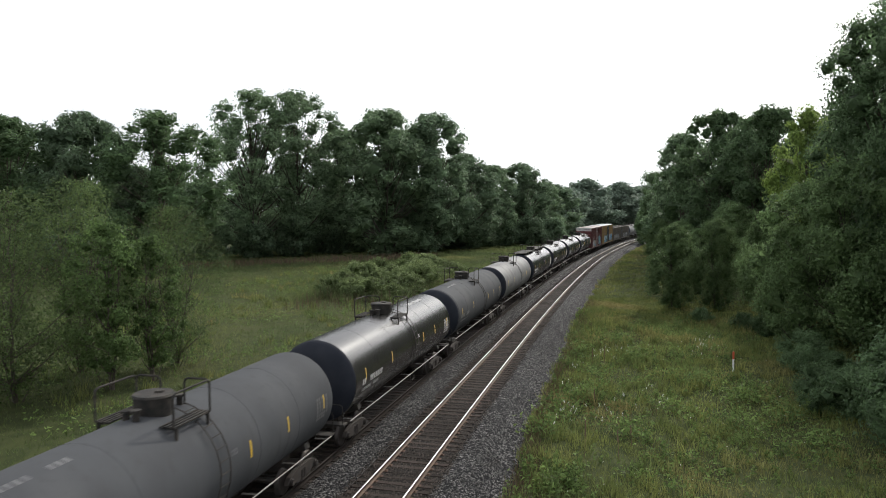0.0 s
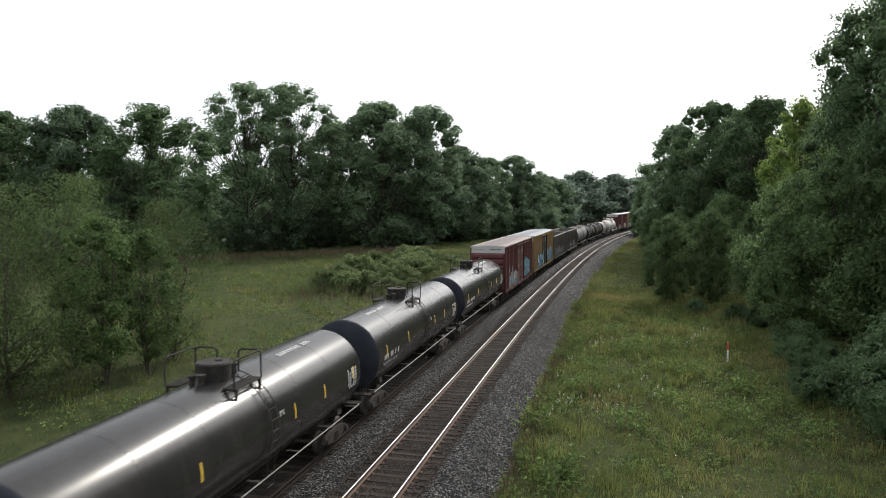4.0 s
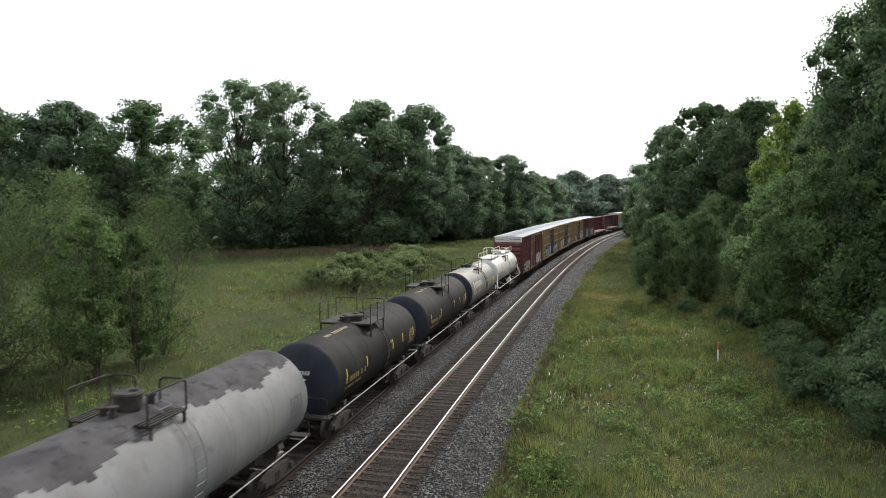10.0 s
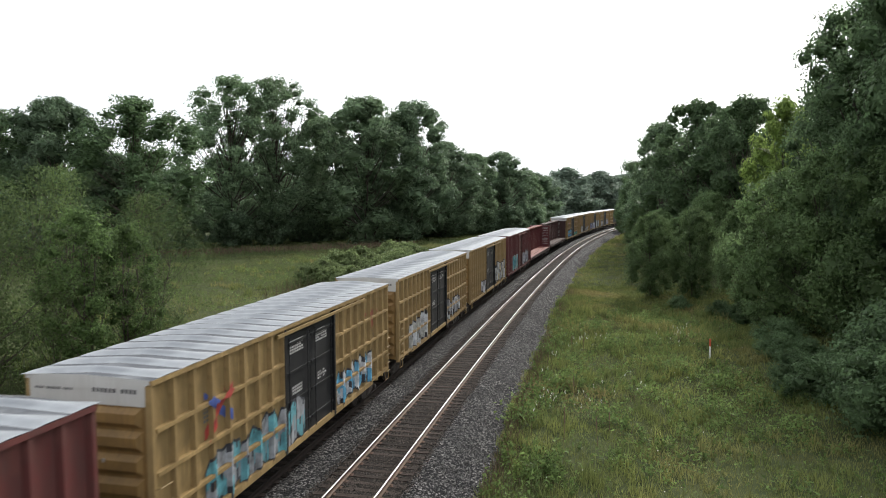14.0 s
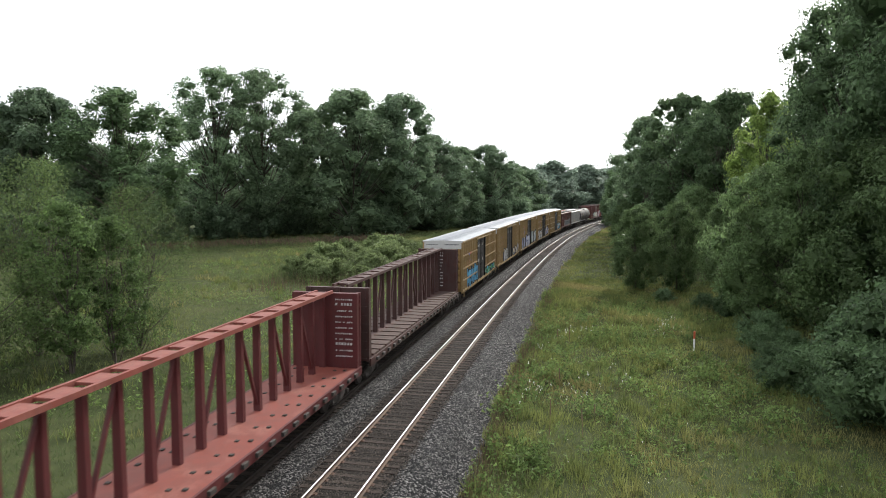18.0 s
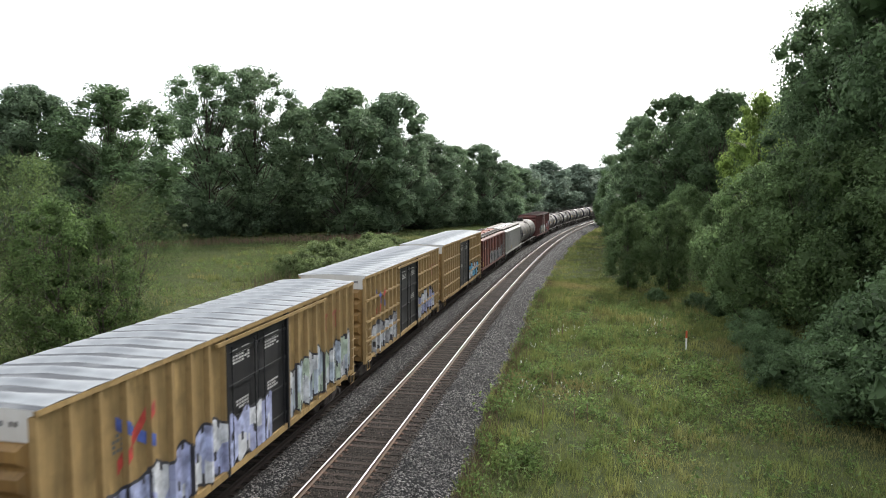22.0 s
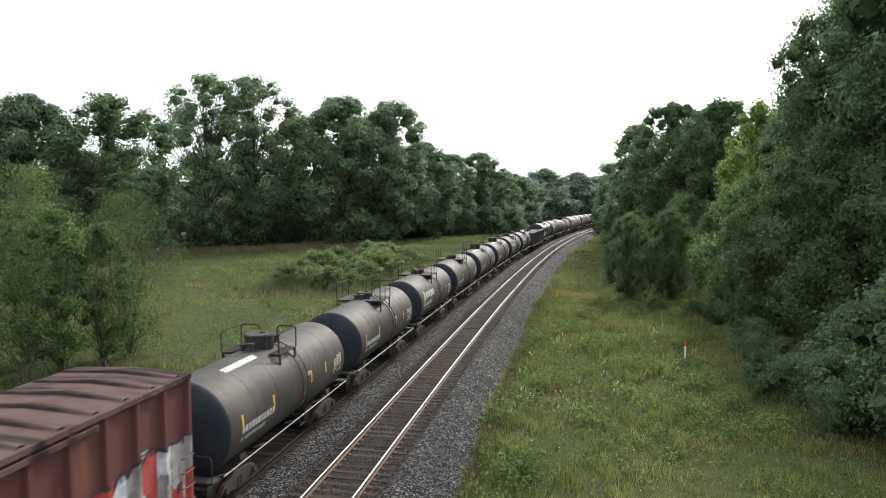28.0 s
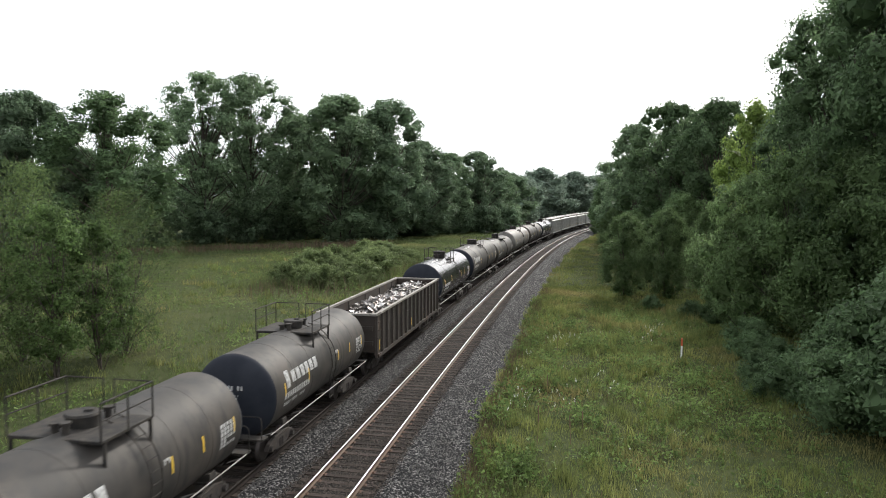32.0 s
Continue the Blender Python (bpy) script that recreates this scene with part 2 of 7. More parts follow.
gx = np.concatenate([graded([(-2600, -300, 230), (-300, -90, 14), (-90, -26, 2.5), (-26, 26, 0.8), (26, 60, 2.5), (60, 300, 14), (300, 2700, 240)])])
gy = np.concatenate([graded([(-900, -60, 84), (-60, 12, 6), (12, 75, 0.8), (75, 240, 2.6), (240, 420, 12), (420, 4000, 260)])])
X, Y = np.meshgrid(gx, gy)
Z = ground_height(X, Y)
idx = np.arange(X.size).reshape(X.shape)
quads = np.stack([idx[:-1, :-1], idx[:-1, 1:], idx[1:, 1:], idx[1:, :-1]], -1).reshape(-1, 4)
ground = new("ground", mesh_from("ground", np.stack([X, Y, Z], -1).reshape(-1, 3), quads, M_GROUND, True))
tagged(ground, "rough green meadow with grass and weeds", "ground", kind="structure")

# ballast bed with its two shoulders
RNG = np.random.RandomState(7)
section = [(-7.9, -1.4), (-7.1, -1.02), (-6.5, -0.68), (-5.95, -0.34), (-5.5, -0.25), (-4.9, -0.245), (-2.74, -0.245), (-2.64, -0.165), (-2.3, -0.15), (-2.1, -0.2), (-1.85, -0.25), (-1.55, -0.26), (-1.3, -0.245),
           (1.3, -0.245), (1.7, -0.265), (2.1, -0.36), (2.6, -0.66), (3.0, -0.88), (3.35, -1.02), (4.1, -1.4)]
rows = np.concatenate([np.arange(-80, 10, 4), np.arange(10, 70, 0.5), np.arange(70, 330, 2.0)])
k = len(section)
vs = []
for s in rows:
    for j, (o, z) in enumerate(section):
        edge = 1.0 if j in (1, 2, 16, 17, 18) else 0.25
        vs.append(tuple(on_line(s, o + edge * RNG.uniform(-0.14, 0.14), z + RNG.uniform(-0.02, 0.02))))
fs = [(i * k + j, i * k + j + 1, (i + 1) * k + j + 1, (i + 1) * k + j) for i in range(len(rows) - 1) for j in range(k - 1)]
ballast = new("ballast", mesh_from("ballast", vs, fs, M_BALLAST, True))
tagged(ballast, "grey crushed stone ballast bed under both tracks", "ballast", kind="structure")

# ---- tracks ----
RAIL_ROWS = np.concatenate([np.arange(-80, 60, 2.0), np.arange(60, 330, 4.0)])
GAUGE = 0.7525


def make_track(name, off, label, head_m, rail_m, reach=1.34):
    track = new(name)
    tagged(track, label, "railway track", group="railway tracks")
    for side in (-GAUGE, GAUGE):
        c = off + side
        web = [(c - 0.07, -0.172), (c + 0.07, -0.172), (c + 0.065, -0.158), (c + 0.012, -0.14), (c + 0.012, -0.05), (c + 0.036, -0.04), (c + 0.034, -0.005),
               (c - 0.034, -0.005), (c - 0.036, -0.04), (c - 0.012, -0.05), (c - 0.012, -0.14), (c - 0.065, -0.158)]
        rail = part("rail", loft("rail", web, RAIL_ROWS, rail_m), None, track, "rusty steel rail with a worn head")
        head = [(c - 0.03, -0.008), (c - 0.021, 0.0), (c + 0.021, 0.0), (c + 0.03, -0.008)]
        part("rail_head", loft("rail_head", head, RAIL_ROWS, head_m), None, rail, "worn running surface")
    strip = [(off - 1.34, -0.26), (off - 1.34, -0.21), (off - 0.7, -0.2), (off, -0.196), (off + 0.7, -0.2), (off + reach, -0.21), (off + reach, -0.26)]
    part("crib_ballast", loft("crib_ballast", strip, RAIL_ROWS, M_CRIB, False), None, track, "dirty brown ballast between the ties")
    return track


main_track = make_track("railway_track", 0.0, "empty railway track with polished rails on dark wooden ties", M_RAILHEAD, M_RAIL)
train_track = make_track("railway_track", TRAIN_TRACK, "railway track under the passing freight train", M_RAILHEAD_SHADE, M_RAIL_SHADE, 0.95)


# ---- trees ----
def rot_basis(rs, n, up=0.0):
    """n random unit frames (a, b): the leaf's length and width; up leans the leaf's face to the sky."""
    nrm = rs.normal(size=(n, 3))
    nrm[:, 2] = np.abs(nrm[:, 2]) + up
    nrm /= np.linalg.norm(nrm, axis=1)[:, None]
    a = np.cross(nrm, rs.normal(size=(n, 3)))
    a /= np.linalg.norm(a, axis=1)[:, None] + 1e-9
    return a, np.cross(nrm, a), nrm


def leaf_cloud(rs, centers, size, width=0.6, up=0.6, face=None):
    """Leaves as small pointed blades; centers (n, 3), size (n,); face (n, 3) leans the leaves outward."""
    n = len(centers)
    a, b, nrm = rot_basis(rs, n, up)
    if face is not None:
        nrm = face + rs.normal(0, 0.55, (n, 3))
        nrm /= np.linalg.norm(nrm, axis=1)[:, None] + 1e-9
        a = np.cross(nrm, rs.normal(size=(n, 3)))
        a /= np.linalg.norm(a, axis=1)[:, None] + 1e-9
        b = np.cross(nrm, a)
    L, Wd = size[:, None], size[:, None] * width
    v = np.stack([centers - a * L * 0.4 - b * Wd * 0.55, centers - a * L * 0.35 + b * Wd * 0.55, centers + a * L * 0.65], 1).reshape(-1, 3)
    return v, np.arange(3 * n).reshape(-1, 3)


def limb_mesh(name, paths, mat, sides=6):
    """Tapered limbs; each path is a list of (point, radius)."""
    vs, fs = [], []
    for path in paths:
        base = len(vs)
        for i, (p, r) in enumerate(path):
            d = (path[min(i + 1, len(path) - 1)][0] - path[max(i - 1, 0)][0]).normalized()
            u = d.orthogonal().normalized()
            w = d.cross(u)
            for j in range(sides):
                t = 2 * math.pi * j / sides
                vs.append(tuple(p + r * (math.cos(t) * u + math.sin(t) * w)))
        for i in range(len(path) - 1):
            for j in range(sides):
                q = base + i * sides
                fs.append((q + j, q + (j + 1) % sides, q + sides + (j + 1) % sides, q + sides + j))
    return mesh_from(name, vs, fs, mat, True)


# a coarse ball, from whose faces the inner sprays of a bough are cut
def ball(level):
    bm = bmesh.new()
    bmesh.ops.create_icosphere(bm, subdivisions=level, radius=1.0)
    v, f = np.array([v.co[:] for v in bm.verts]), np.array([[v.index for v in f.verts] for f in bm.faces])
    bm.free()
    return v, f


BALLS = {1: ball(1), 2: ball(2)}


def make_tree(seed, height, width, leaf, count, mat, low=0.05, boughs=40, bough=0.16, egg=0.55, shape=0.6, fill=0.0, stems=1, twigs=7, loose=0.15, core=0.72, fine=1, label=""):
    """A tree of that height and crown width: trunk, limbs, and a crown of boughs, each a cluster of leafy twigs."""
    rs = np.random.RandomState(seed)
    rnd = random.Random(seed)
    root = new("tree")
    base = low * height
    paths, tips = [], []
    for st in range(stems):
        ang = rnd.uniform(0, 6.28)
        spread = 0.0 if stems == 1 else 0.22 * width
        foot = Vector((rnd.uniform(-.1, .1) * stems, rnd.uniform(-.1, .1) * stems, -0.4))
        head = Vector((math.cos(ang) * spread, math.sin(ang) * spread, height * rnd.uniform(0.76, 0.88)))
        r0 = (0.015 if stems == 1 else 0.01) * height
        trunk = []
        for i in range(8):
            t = i / 7
            p = foot.lerp(head, t) + Vector((rnd.uniform(-1, 1), rnd.uniform(-1, 1), 0)) * 0.014 * height * t
            trunk.append((p, r0 * (1 - 0.88 * t)))
        paths.append(trunk)
        tips.append(trunk)

    def half_width(t):
        side = egg if t > 1 - egg else 1 - egg
        return 0.5 * width * max(0.08, 1 - abs((t - (1 - egg)) / side) ** 2.2) ** shape

    pts, size, face = [], [], []
    spots = []
    for i in range(boughs):
        t = min(0.97, ((i + rnd.random()) / boughs) ** 0.8)
        ang = 2.4 * i + rnd.uniform(-0.6, 0.6)
        R = bough * width * rnd.uniform(0.6, 1.35) * (1.1 - 0.35 * t)
        r = max(0.0, half_width(t) * (rnd.uniform(0.72, 1.12) if i % 5 else rnd.uniform(0.1, 0.5)) - R * 0.7)
        c = Vector((math.cos(ang) * r, math.sin(ang) * r, min(base + (height - base) * t, height - R * rnd.uniform(0.6, 0.9))))
        spots.append((c, R))
        tr = rnd.choice(tips)
        j = int(min(0.93, max(0.12, (c.z / height) * 0.8)) * 7)
        p = tr[j][0].copy()
        q = p.lerp(c, 0.55) + Vector((0, 0, -0.02 * height))
        paths.append([(p, tr[j][1] * 0.5), (q, tr[j][1] * 0.32), (c, tr[j][1] * 0.1)])
    area = sum(R * R for c, R in spots)
    core_v, core_f, k0 = [], [], 0
    flat = np.array([1.0, 1.0, 0.8])
    for c, R in spots:
        m = int(count * (1 - fill) * R * R / area)
        c = np.array(c)
        out = np.array([c[0], c[1], 0.25 * width])
        out /= np.linalg.norm(out) + 1e-9
        # smaller tufts sit on the outer side of each bough
        tufts = [(c, R * 0.95, int(m * 0.45))]
        for k in range(twigs):
            d = rs.normal(size=3) + out * 0.95
            d /= np.linalg.norm(d)
            tufts.append((c + d * R * rs.uniform(0.62, 0.9 + loose) * flat, R * rs.uniform(0.24, 0.5), int(m * 0.55 / twigs)))
        for tc_, tr_, q in tufts:
            e = rs.normal(size=(q, 3)) + out * 0.5
            e /= np.linalg.norm(e, axis=1)[:, None] + 1e-9
            away = 1 + 0.16 * rs.normal(size=(q, 1)) + 0.5 * loose * np.abs(rs.normal(size=(q, 1)))
            pts.append(tc_ + e * tr_ * away * flat)
            size.append(leaf * rs.uniform(0.5, 1.2, q))
            face.append(e + np.array([0, 0, 0.2]))
        if core:
            # shaded inner sprays close the heart of the bough
            turn = np.linalg.qr(rs.normal(size=(3, 3)))[0]
            tri = (BALLS[fine][0] @ turn)[BALLS[fine][1]]
            mid = tri.mean(1, keepdims=True)
            tri = mid * rs.uniform(0.75, 1.1, (len(tri), 1, 1)) + (tri - mid) * 1.2 + rs.normal(0, 0.16 / fine, tri.shape)
            core_v.append((c + tri * R * core * flat).reshape(-1, 3))
            core_f.append(np.arange(3 * len(tri)).reshape(-1, 3) + k0)
            k0 += 3 * len(tri)
    if fill:
        # inner leaves round the trunk
        m = int(count * fill)
        t = rs.random_sample(m) ** 0.8 * 0.84
        wt = np.array([half_width(q) for q in np.linspace(0, 1, 60)])
        a = rs.uniform(0, 6.283, m)
        r = np.interp(t, np.linspace(0, 1, 60), wt) * rs.uniform(0.1, 0.72, m)
        pts.append(np.stack([np.cos(a) * r, np.sin(a) * r, base + (height - base) * t], 1))
        size.append(leaf * 1.4 * rs.uniform(0.6, 1.3, m))
        face.append(rs.normal(size=(m, 3)))
    part("trunk", limb_mesh("trunk", paths, M_BARK, 4), None, root, "grey-brown trunk and limbs")
    v, f = leaf_cloud(rs, np.concatenate(pts), np.concatenate(size), 0.62, 0.0, np.concatenate(face))
    if core:
        f = np.concatenate([f] + [q + len(v) for q in core_f])
        v = np.concatenate([v] + core_v)
    part("crown", mesh_from("crown", v, f, mat), None, root, "uneven crown of leafy boughs")
    tagged(root, label, "tree")
    return root


def set_tree(master, x, y, height, master_height, turn=0.0, widen=1.0, group="", label=""):
    k = height / master_height
    m = Matrix.Translation((x, y, float(ground_height(np.array(x), np.array(y))))) @ Matrix.Rotation(turn, 4, "Z") @ Matrix.Diagonal((k * widen, k * widen, k, 1))
    ob = copy_thing(master, m)
    if group:
        ob["group"] = group
    if label:
        ob["label"] = label
    return ob


def drop(master):
    for o in (*master.children_recursive, master):
        bpy.data.objects.remove(o)


TREE_RND = random.Random(3)
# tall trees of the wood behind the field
far_a = make_tree(11, 25, 17, 0.46, 22000, M_LEAF_HAZE_DARK, 0.02, 92, 0.12, 0.6, 0.5, twigs=5, label="tall dark green broadleaf tree at the field's edge")
far_b = make_tree(12, 25, 15, 0.46, 21000, M_LEAF_HAZE_MID, 0.02, 88, 0.125, 0.62, 0.5, twigs=5, label="tall green broadleaf tree at the field's edge")
far_c = make_tree(13, 30, 17, 0.4, 24000, M_LEAF_HAZE_MID, 0.06, 84, 0.105, 0.6, 0.5, loose=0.35, core=0.58, twigs=5, label="tall airy cottonwood with gaps in its crown")
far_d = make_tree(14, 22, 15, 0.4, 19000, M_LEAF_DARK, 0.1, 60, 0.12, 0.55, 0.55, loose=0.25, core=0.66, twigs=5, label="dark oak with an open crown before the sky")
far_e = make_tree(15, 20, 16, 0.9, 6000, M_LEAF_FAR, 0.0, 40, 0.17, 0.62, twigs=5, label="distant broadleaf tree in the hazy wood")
far_f = make_tree(17, 25, 17, 1.0, 4500, M_LEAF_HAZE_DARK, 0.0, 40, 0.17, 0.62, twigs=4, label="dark broadleaf tree deep in the wood")
far_s = make_tree(16, 5, 7, 0.42, 3200, M_LEAF_HAZE_DARK, 0.0, 16, 0.19, 0.5, stems=3, twigs=4, label="dark undergrowth bush at the wood's edge")
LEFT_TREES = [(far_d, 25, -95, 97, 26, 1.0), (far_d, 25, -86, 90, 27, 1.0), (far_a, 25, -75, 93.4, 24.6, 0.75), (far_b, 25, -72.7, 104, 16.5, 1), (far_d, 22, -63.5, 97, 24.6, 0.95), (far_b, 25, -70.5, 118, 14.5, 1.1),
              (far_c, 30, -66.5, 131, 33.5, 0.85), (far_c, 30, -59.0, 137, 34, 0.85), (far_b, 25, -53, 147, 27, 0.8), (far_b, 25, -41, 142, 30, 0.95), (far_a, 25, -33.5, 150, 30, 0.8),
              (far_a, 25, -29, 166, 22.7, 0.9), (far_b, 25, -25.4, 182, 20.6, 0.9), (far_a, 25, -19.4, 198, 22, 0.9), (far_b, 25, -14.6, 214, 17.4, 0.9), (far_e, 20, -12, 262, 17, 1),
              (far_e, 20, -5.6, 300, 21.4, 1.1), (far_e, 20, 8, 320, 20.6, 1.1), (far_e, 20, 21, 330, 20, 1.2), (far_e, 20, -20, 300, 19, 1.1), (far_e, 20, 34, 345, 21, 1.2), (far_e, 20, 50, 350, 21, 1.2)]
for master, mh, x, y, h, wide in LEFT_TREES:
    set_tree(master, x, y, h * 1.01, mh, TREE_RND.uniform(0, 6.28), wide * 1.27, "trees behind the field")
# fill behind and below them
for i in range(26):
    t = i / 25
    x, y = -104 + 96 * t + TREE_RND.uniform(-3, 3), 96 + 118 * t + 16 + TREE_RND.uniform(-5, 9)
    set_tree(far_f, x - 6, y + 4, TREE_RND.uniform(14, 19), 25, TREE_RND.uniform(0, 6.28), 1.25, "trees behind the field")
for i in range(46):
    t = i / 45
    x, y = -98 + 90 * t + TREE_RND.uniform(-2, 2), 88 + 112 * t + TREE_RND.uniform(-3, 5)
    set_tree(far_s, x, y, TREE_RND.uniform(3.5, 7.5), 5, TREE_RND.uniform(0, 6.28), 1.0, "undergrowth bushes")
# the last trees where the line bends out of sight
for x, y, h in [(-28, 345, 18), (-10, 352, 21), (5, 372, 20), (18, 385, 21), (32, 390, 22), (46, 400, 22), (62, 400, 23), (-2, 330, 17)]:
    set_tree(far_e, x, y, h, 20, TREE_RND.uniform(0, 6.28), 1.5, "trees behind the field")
# right-hand wood along the line
mid_a = make_tree(27, 22, 14, 0.38, 24000, M_LEAF_DARK, 0.03, 90, 0.12, 0.55, 0.5, twigs=5, label="dense dark green broadleaf tree beside the railway")
near_a = make_tree(21, 22, 14, 0.28, 34000, M_LEAF_DARK, 0.03, 74, 0.14, 0.58, 0.48, twigs=9, loose=0.2, core=0.68, fine=2, label="dense dark green broadleaf tree beside the railway")
near_b = make_tree(22, 12, 10, 0.22, 24000, M_LEAF_MID, 0.0, 52, 0.14, 0.6, 0.6, stems=2, twigs=9, loose=0.25, core=0.6, label="dense young broadleaf tree at the meadow's edge")
near_c = make_tree(23, 20, 10, 0.33, 15000, M_LEAF_BRIGHT, 0.05, 50, 0.14, 0.6, loose=0.25, label="fresh light green maple catching the light")
near_d = make_tree(24, 24, 11, 0.23, 26000, M_LEAF_DARK, 0.12, 54, 0.13, 0.55, 0.5, loose=0.4, core=0.62, fine=2, label="tall tree with a loose crown before the sky")
thicket_s = make_tree(26, 3, 4.5, 0.24, 2800, M_LEAF_THICKET, 0.0, 16, 0.19, 0.6, stems=3, loose=0.5, twigs=4, label="green bush in the field's thicket")
# darker leaf colour here stands for the shade at the wood's edge
near_s = make_tree(25, 3, 4.5, 0.17, 7000, M_LEAF_DARK, 0.0, 24, 0.17, 0.6, stems=3, loose=0.45, twigs=5, label="spreading green bush at the wood's edge")
RIGHT_TREES = [(near_a, 22, 13.4, 190, 9, 0.8), (far_a, 25, 16, 168, 13, 1), (mid_a, 22, 16, 140, 17, 0.95), (far_b, 25, 17.5, 125, 22, 0.95), (mid_a, 22, 21.5, 111, 23.6, 0.95), (mid_a, 22, 25.5, 99, 22.3, 0.9),
               (near_c, 20, 24.3, 73, 18.8, 0.78), (near_a, 22, 33, 74, 20, 0.8), (near_d, 24, 26.0, 62, 24, 0.85), (near_d, 24, 27.6, 57, 26, 1.0), (near_a, 22, 28.8, 50.5, 27, 0.8), (near_a, 22, 31.5, 61, 26, 1.0), (near_a, 22, 33, 46, 29, 0.9),
               (mid_a, 22, 33, 88, 21, 1.0), (mid_a, 22, 28, 112, 22, 1.0), (far_a, 25, 22, 150, 18, 1), (far_b, 25, 24, 185, 17, 1), (far_e, 20, 30, 230, 18, 1.2), (far_e, 20, 27, 270, 19, 1.2),
               (near_b, 12, 12.2, 71, 8.0, 0.8), (near_b, 12, 16.0, 70, 8.4, 0.7), (near_b, 12, 19.8, 66, 8.5, 0.8), (near_b, 12, 20.2, 54.5, 11.2, 0.85), (near_b, 12, 23.2, 51.5, 13, 0.9), (near_b, 12, 26, 46.5, 13, 1.0),
               (near_b, 12, 15, 97, 8, 0.8), (near_b, 12, 13.8, 118, 8, 0.8), (near_b, 12, 26, 66, 12, 0.9), (near_b, 12, 28.5, 42, 13, 1), (near_b, 12, 14, 150, 7, 1), (near_b, 12, 20, 88, 10, 1)]
for master, mh, x, y, h, wide in RIGHT_TREES:
    set_tree(master, x, y, h, mh, TREE_RND.uniform(0, 6.28), wide, "trees beside the railway")
for x, y, h in [(18.6, 48.5, 1.8), (17.6, 44, 1.5), (17.0, 39, 1.7), (18.0, 35.5, 2.2), (19.2, 31.5, 3.2), (20.6, 35, 3.6), (20.3, 40, 1.5), (19.5, 45, 1.2), (21.8, 29, 4.4), (16.4, 36.2, 1.1), (20.5, 27, 2.8), (22.6, 33, 5.4), (24.5, 36, 6.0), (23.5, 30, 5.6), (16.9, 60.5, 1.3), (14.2, 64, 1.2), (18.2, 57, 1.6)]:
    set_tree(near_s, x, y, h, 3, TREE_RND.uniform(0, 6.28), 1.0, "bushes at the wood's edge")
# young trees to the left of the line
will_a = make_tree(31, 10.5, 8.5, 0.13, 20000, M_LEAF_WILLOW, 0.03, 64, 0.11, 0.55, fill=0.1, loose=0.75, core=0.0, stems=3, twigs=9, label="olive green willow in the meadow")
will_b = make_tree(32, 9, 4.6, 0.17, 9000, M_LEAF_FRESH, 0.1, 40, 0.14, 0.6, loose=0.5, core=0.5, stems=2, label="slender fresh green young tree")
for master, mh, x, y, h, wide in [(will_a, 10.5, -23.0, 29.0, 10.6, 0.95), (will_a, 10.5, -24.5, 35.5, 11.4, 0.8), (will_b, 9, -19.6, 32.0, 9.0, 1.0), (will_b, 9, -18.6, 34.3, 8.2, 0.9), (will_a, 10.5, -19.8, 38.2, 9.8, 0.8),
                                  (will_a, 10.5, -22.0, 23.5, 10.0, 1.0), (will_a, 10.5, -29.0, 31.0, 11.0, 1.0)]:
    set_tree(master, x, y, h, mh, TREE_RND.uniform(0, 6.28), wide, "young trees in the meadow")
# thicket in the field
for i in range(66):
    t = TREE_RND.random()
    y = 70 + 36 * t
    x = TREE_RND.uniform(-24 - 5 * t, -13.5 - 2 * t)
    set_tree(thicket_s, x, y, TREE_RND.uniform(1.1, 3.1), 3, TREE_RND.uniform(0, 6.28), TREE_RND.uniform(0.8, 1.2), "thicket in the field", "green bush in the field's thicket")
for m in (mid_a, thicket_s, far_f, far_a, far_b, far_c, far_d, far_e, far_s, near_a, near_b, near_c, near_d, near_s, will_a, will_b):
    drop(m)


# ---- grass and flowers ----
def blades(rs, x, y, height, width, lean=0.35):
    n = len(x)
    z = ground_height(x, y)
    a = rs.uniform(0, 6.283, n)
    h = height * rs.uniform(0.45, 1.25, n)
    wx, wy = np.cos(a) * width, np.sin(a) * width
    b = rs.uniform(0, 6.283, n)
    tx, ty = np.cos(b) * h * lean * rs.random_sample(n), np.sin(b) * h * lean * rs.random_sample(n)
    p = np.stack([np.stack([x - wx, y - wy, z - 0.03], 1), np.stack([x + wx, y + wy, z - 0.03], 1), np.stack([x + tx, y + ty, z + h], 1)], 1)
    return p.reshape(-1, 3), np.arange(3 * n).reshape(-1, 3)


def patchy(rs, n, x0, x1, y0, y1, scale, keep):
    x, y = rs.uniform(x0, x1, n), rs.uniform(y0, y1, n)
    f = np.sin(x * scale + 1.3 * np.sin(y * scale * .7)) + np.sin(y * scale * 1.1 + 1.7 * np.sin(x * scale * .6)) + 0.7 * np.sin((x + y) * scale * 2.3)
    k = f > keep + rs.normal(0, 0.6, n)
    return x[k], y[k]


rs = np.random.RandomState(5)
NEAR = 155000
gy_ = np.concatenate([14 + 64 * rs.random_sample(NEAR) ** 1.3, 46 + 174 * rs.random_sample(60000) ** 1.6])
gx_ = np.concatenate([rs.uniform(3.2, 24, NEAR), rs.uniform(3, 18, 60000) + np.interp(gy_[NEAR:], LINE_Y, LINE_X)])
d = gx_ - np.interp(gy_, LINE_Y, LINE_X)
ok = (d > 3.15 + 0.35 * np.sin(gy_ * 1.7) * np.sin(gy_ * 0.6) + rs.normal(0, .12, len(d)))
gx_, gy_ = gx_[ok], gy_[ok]
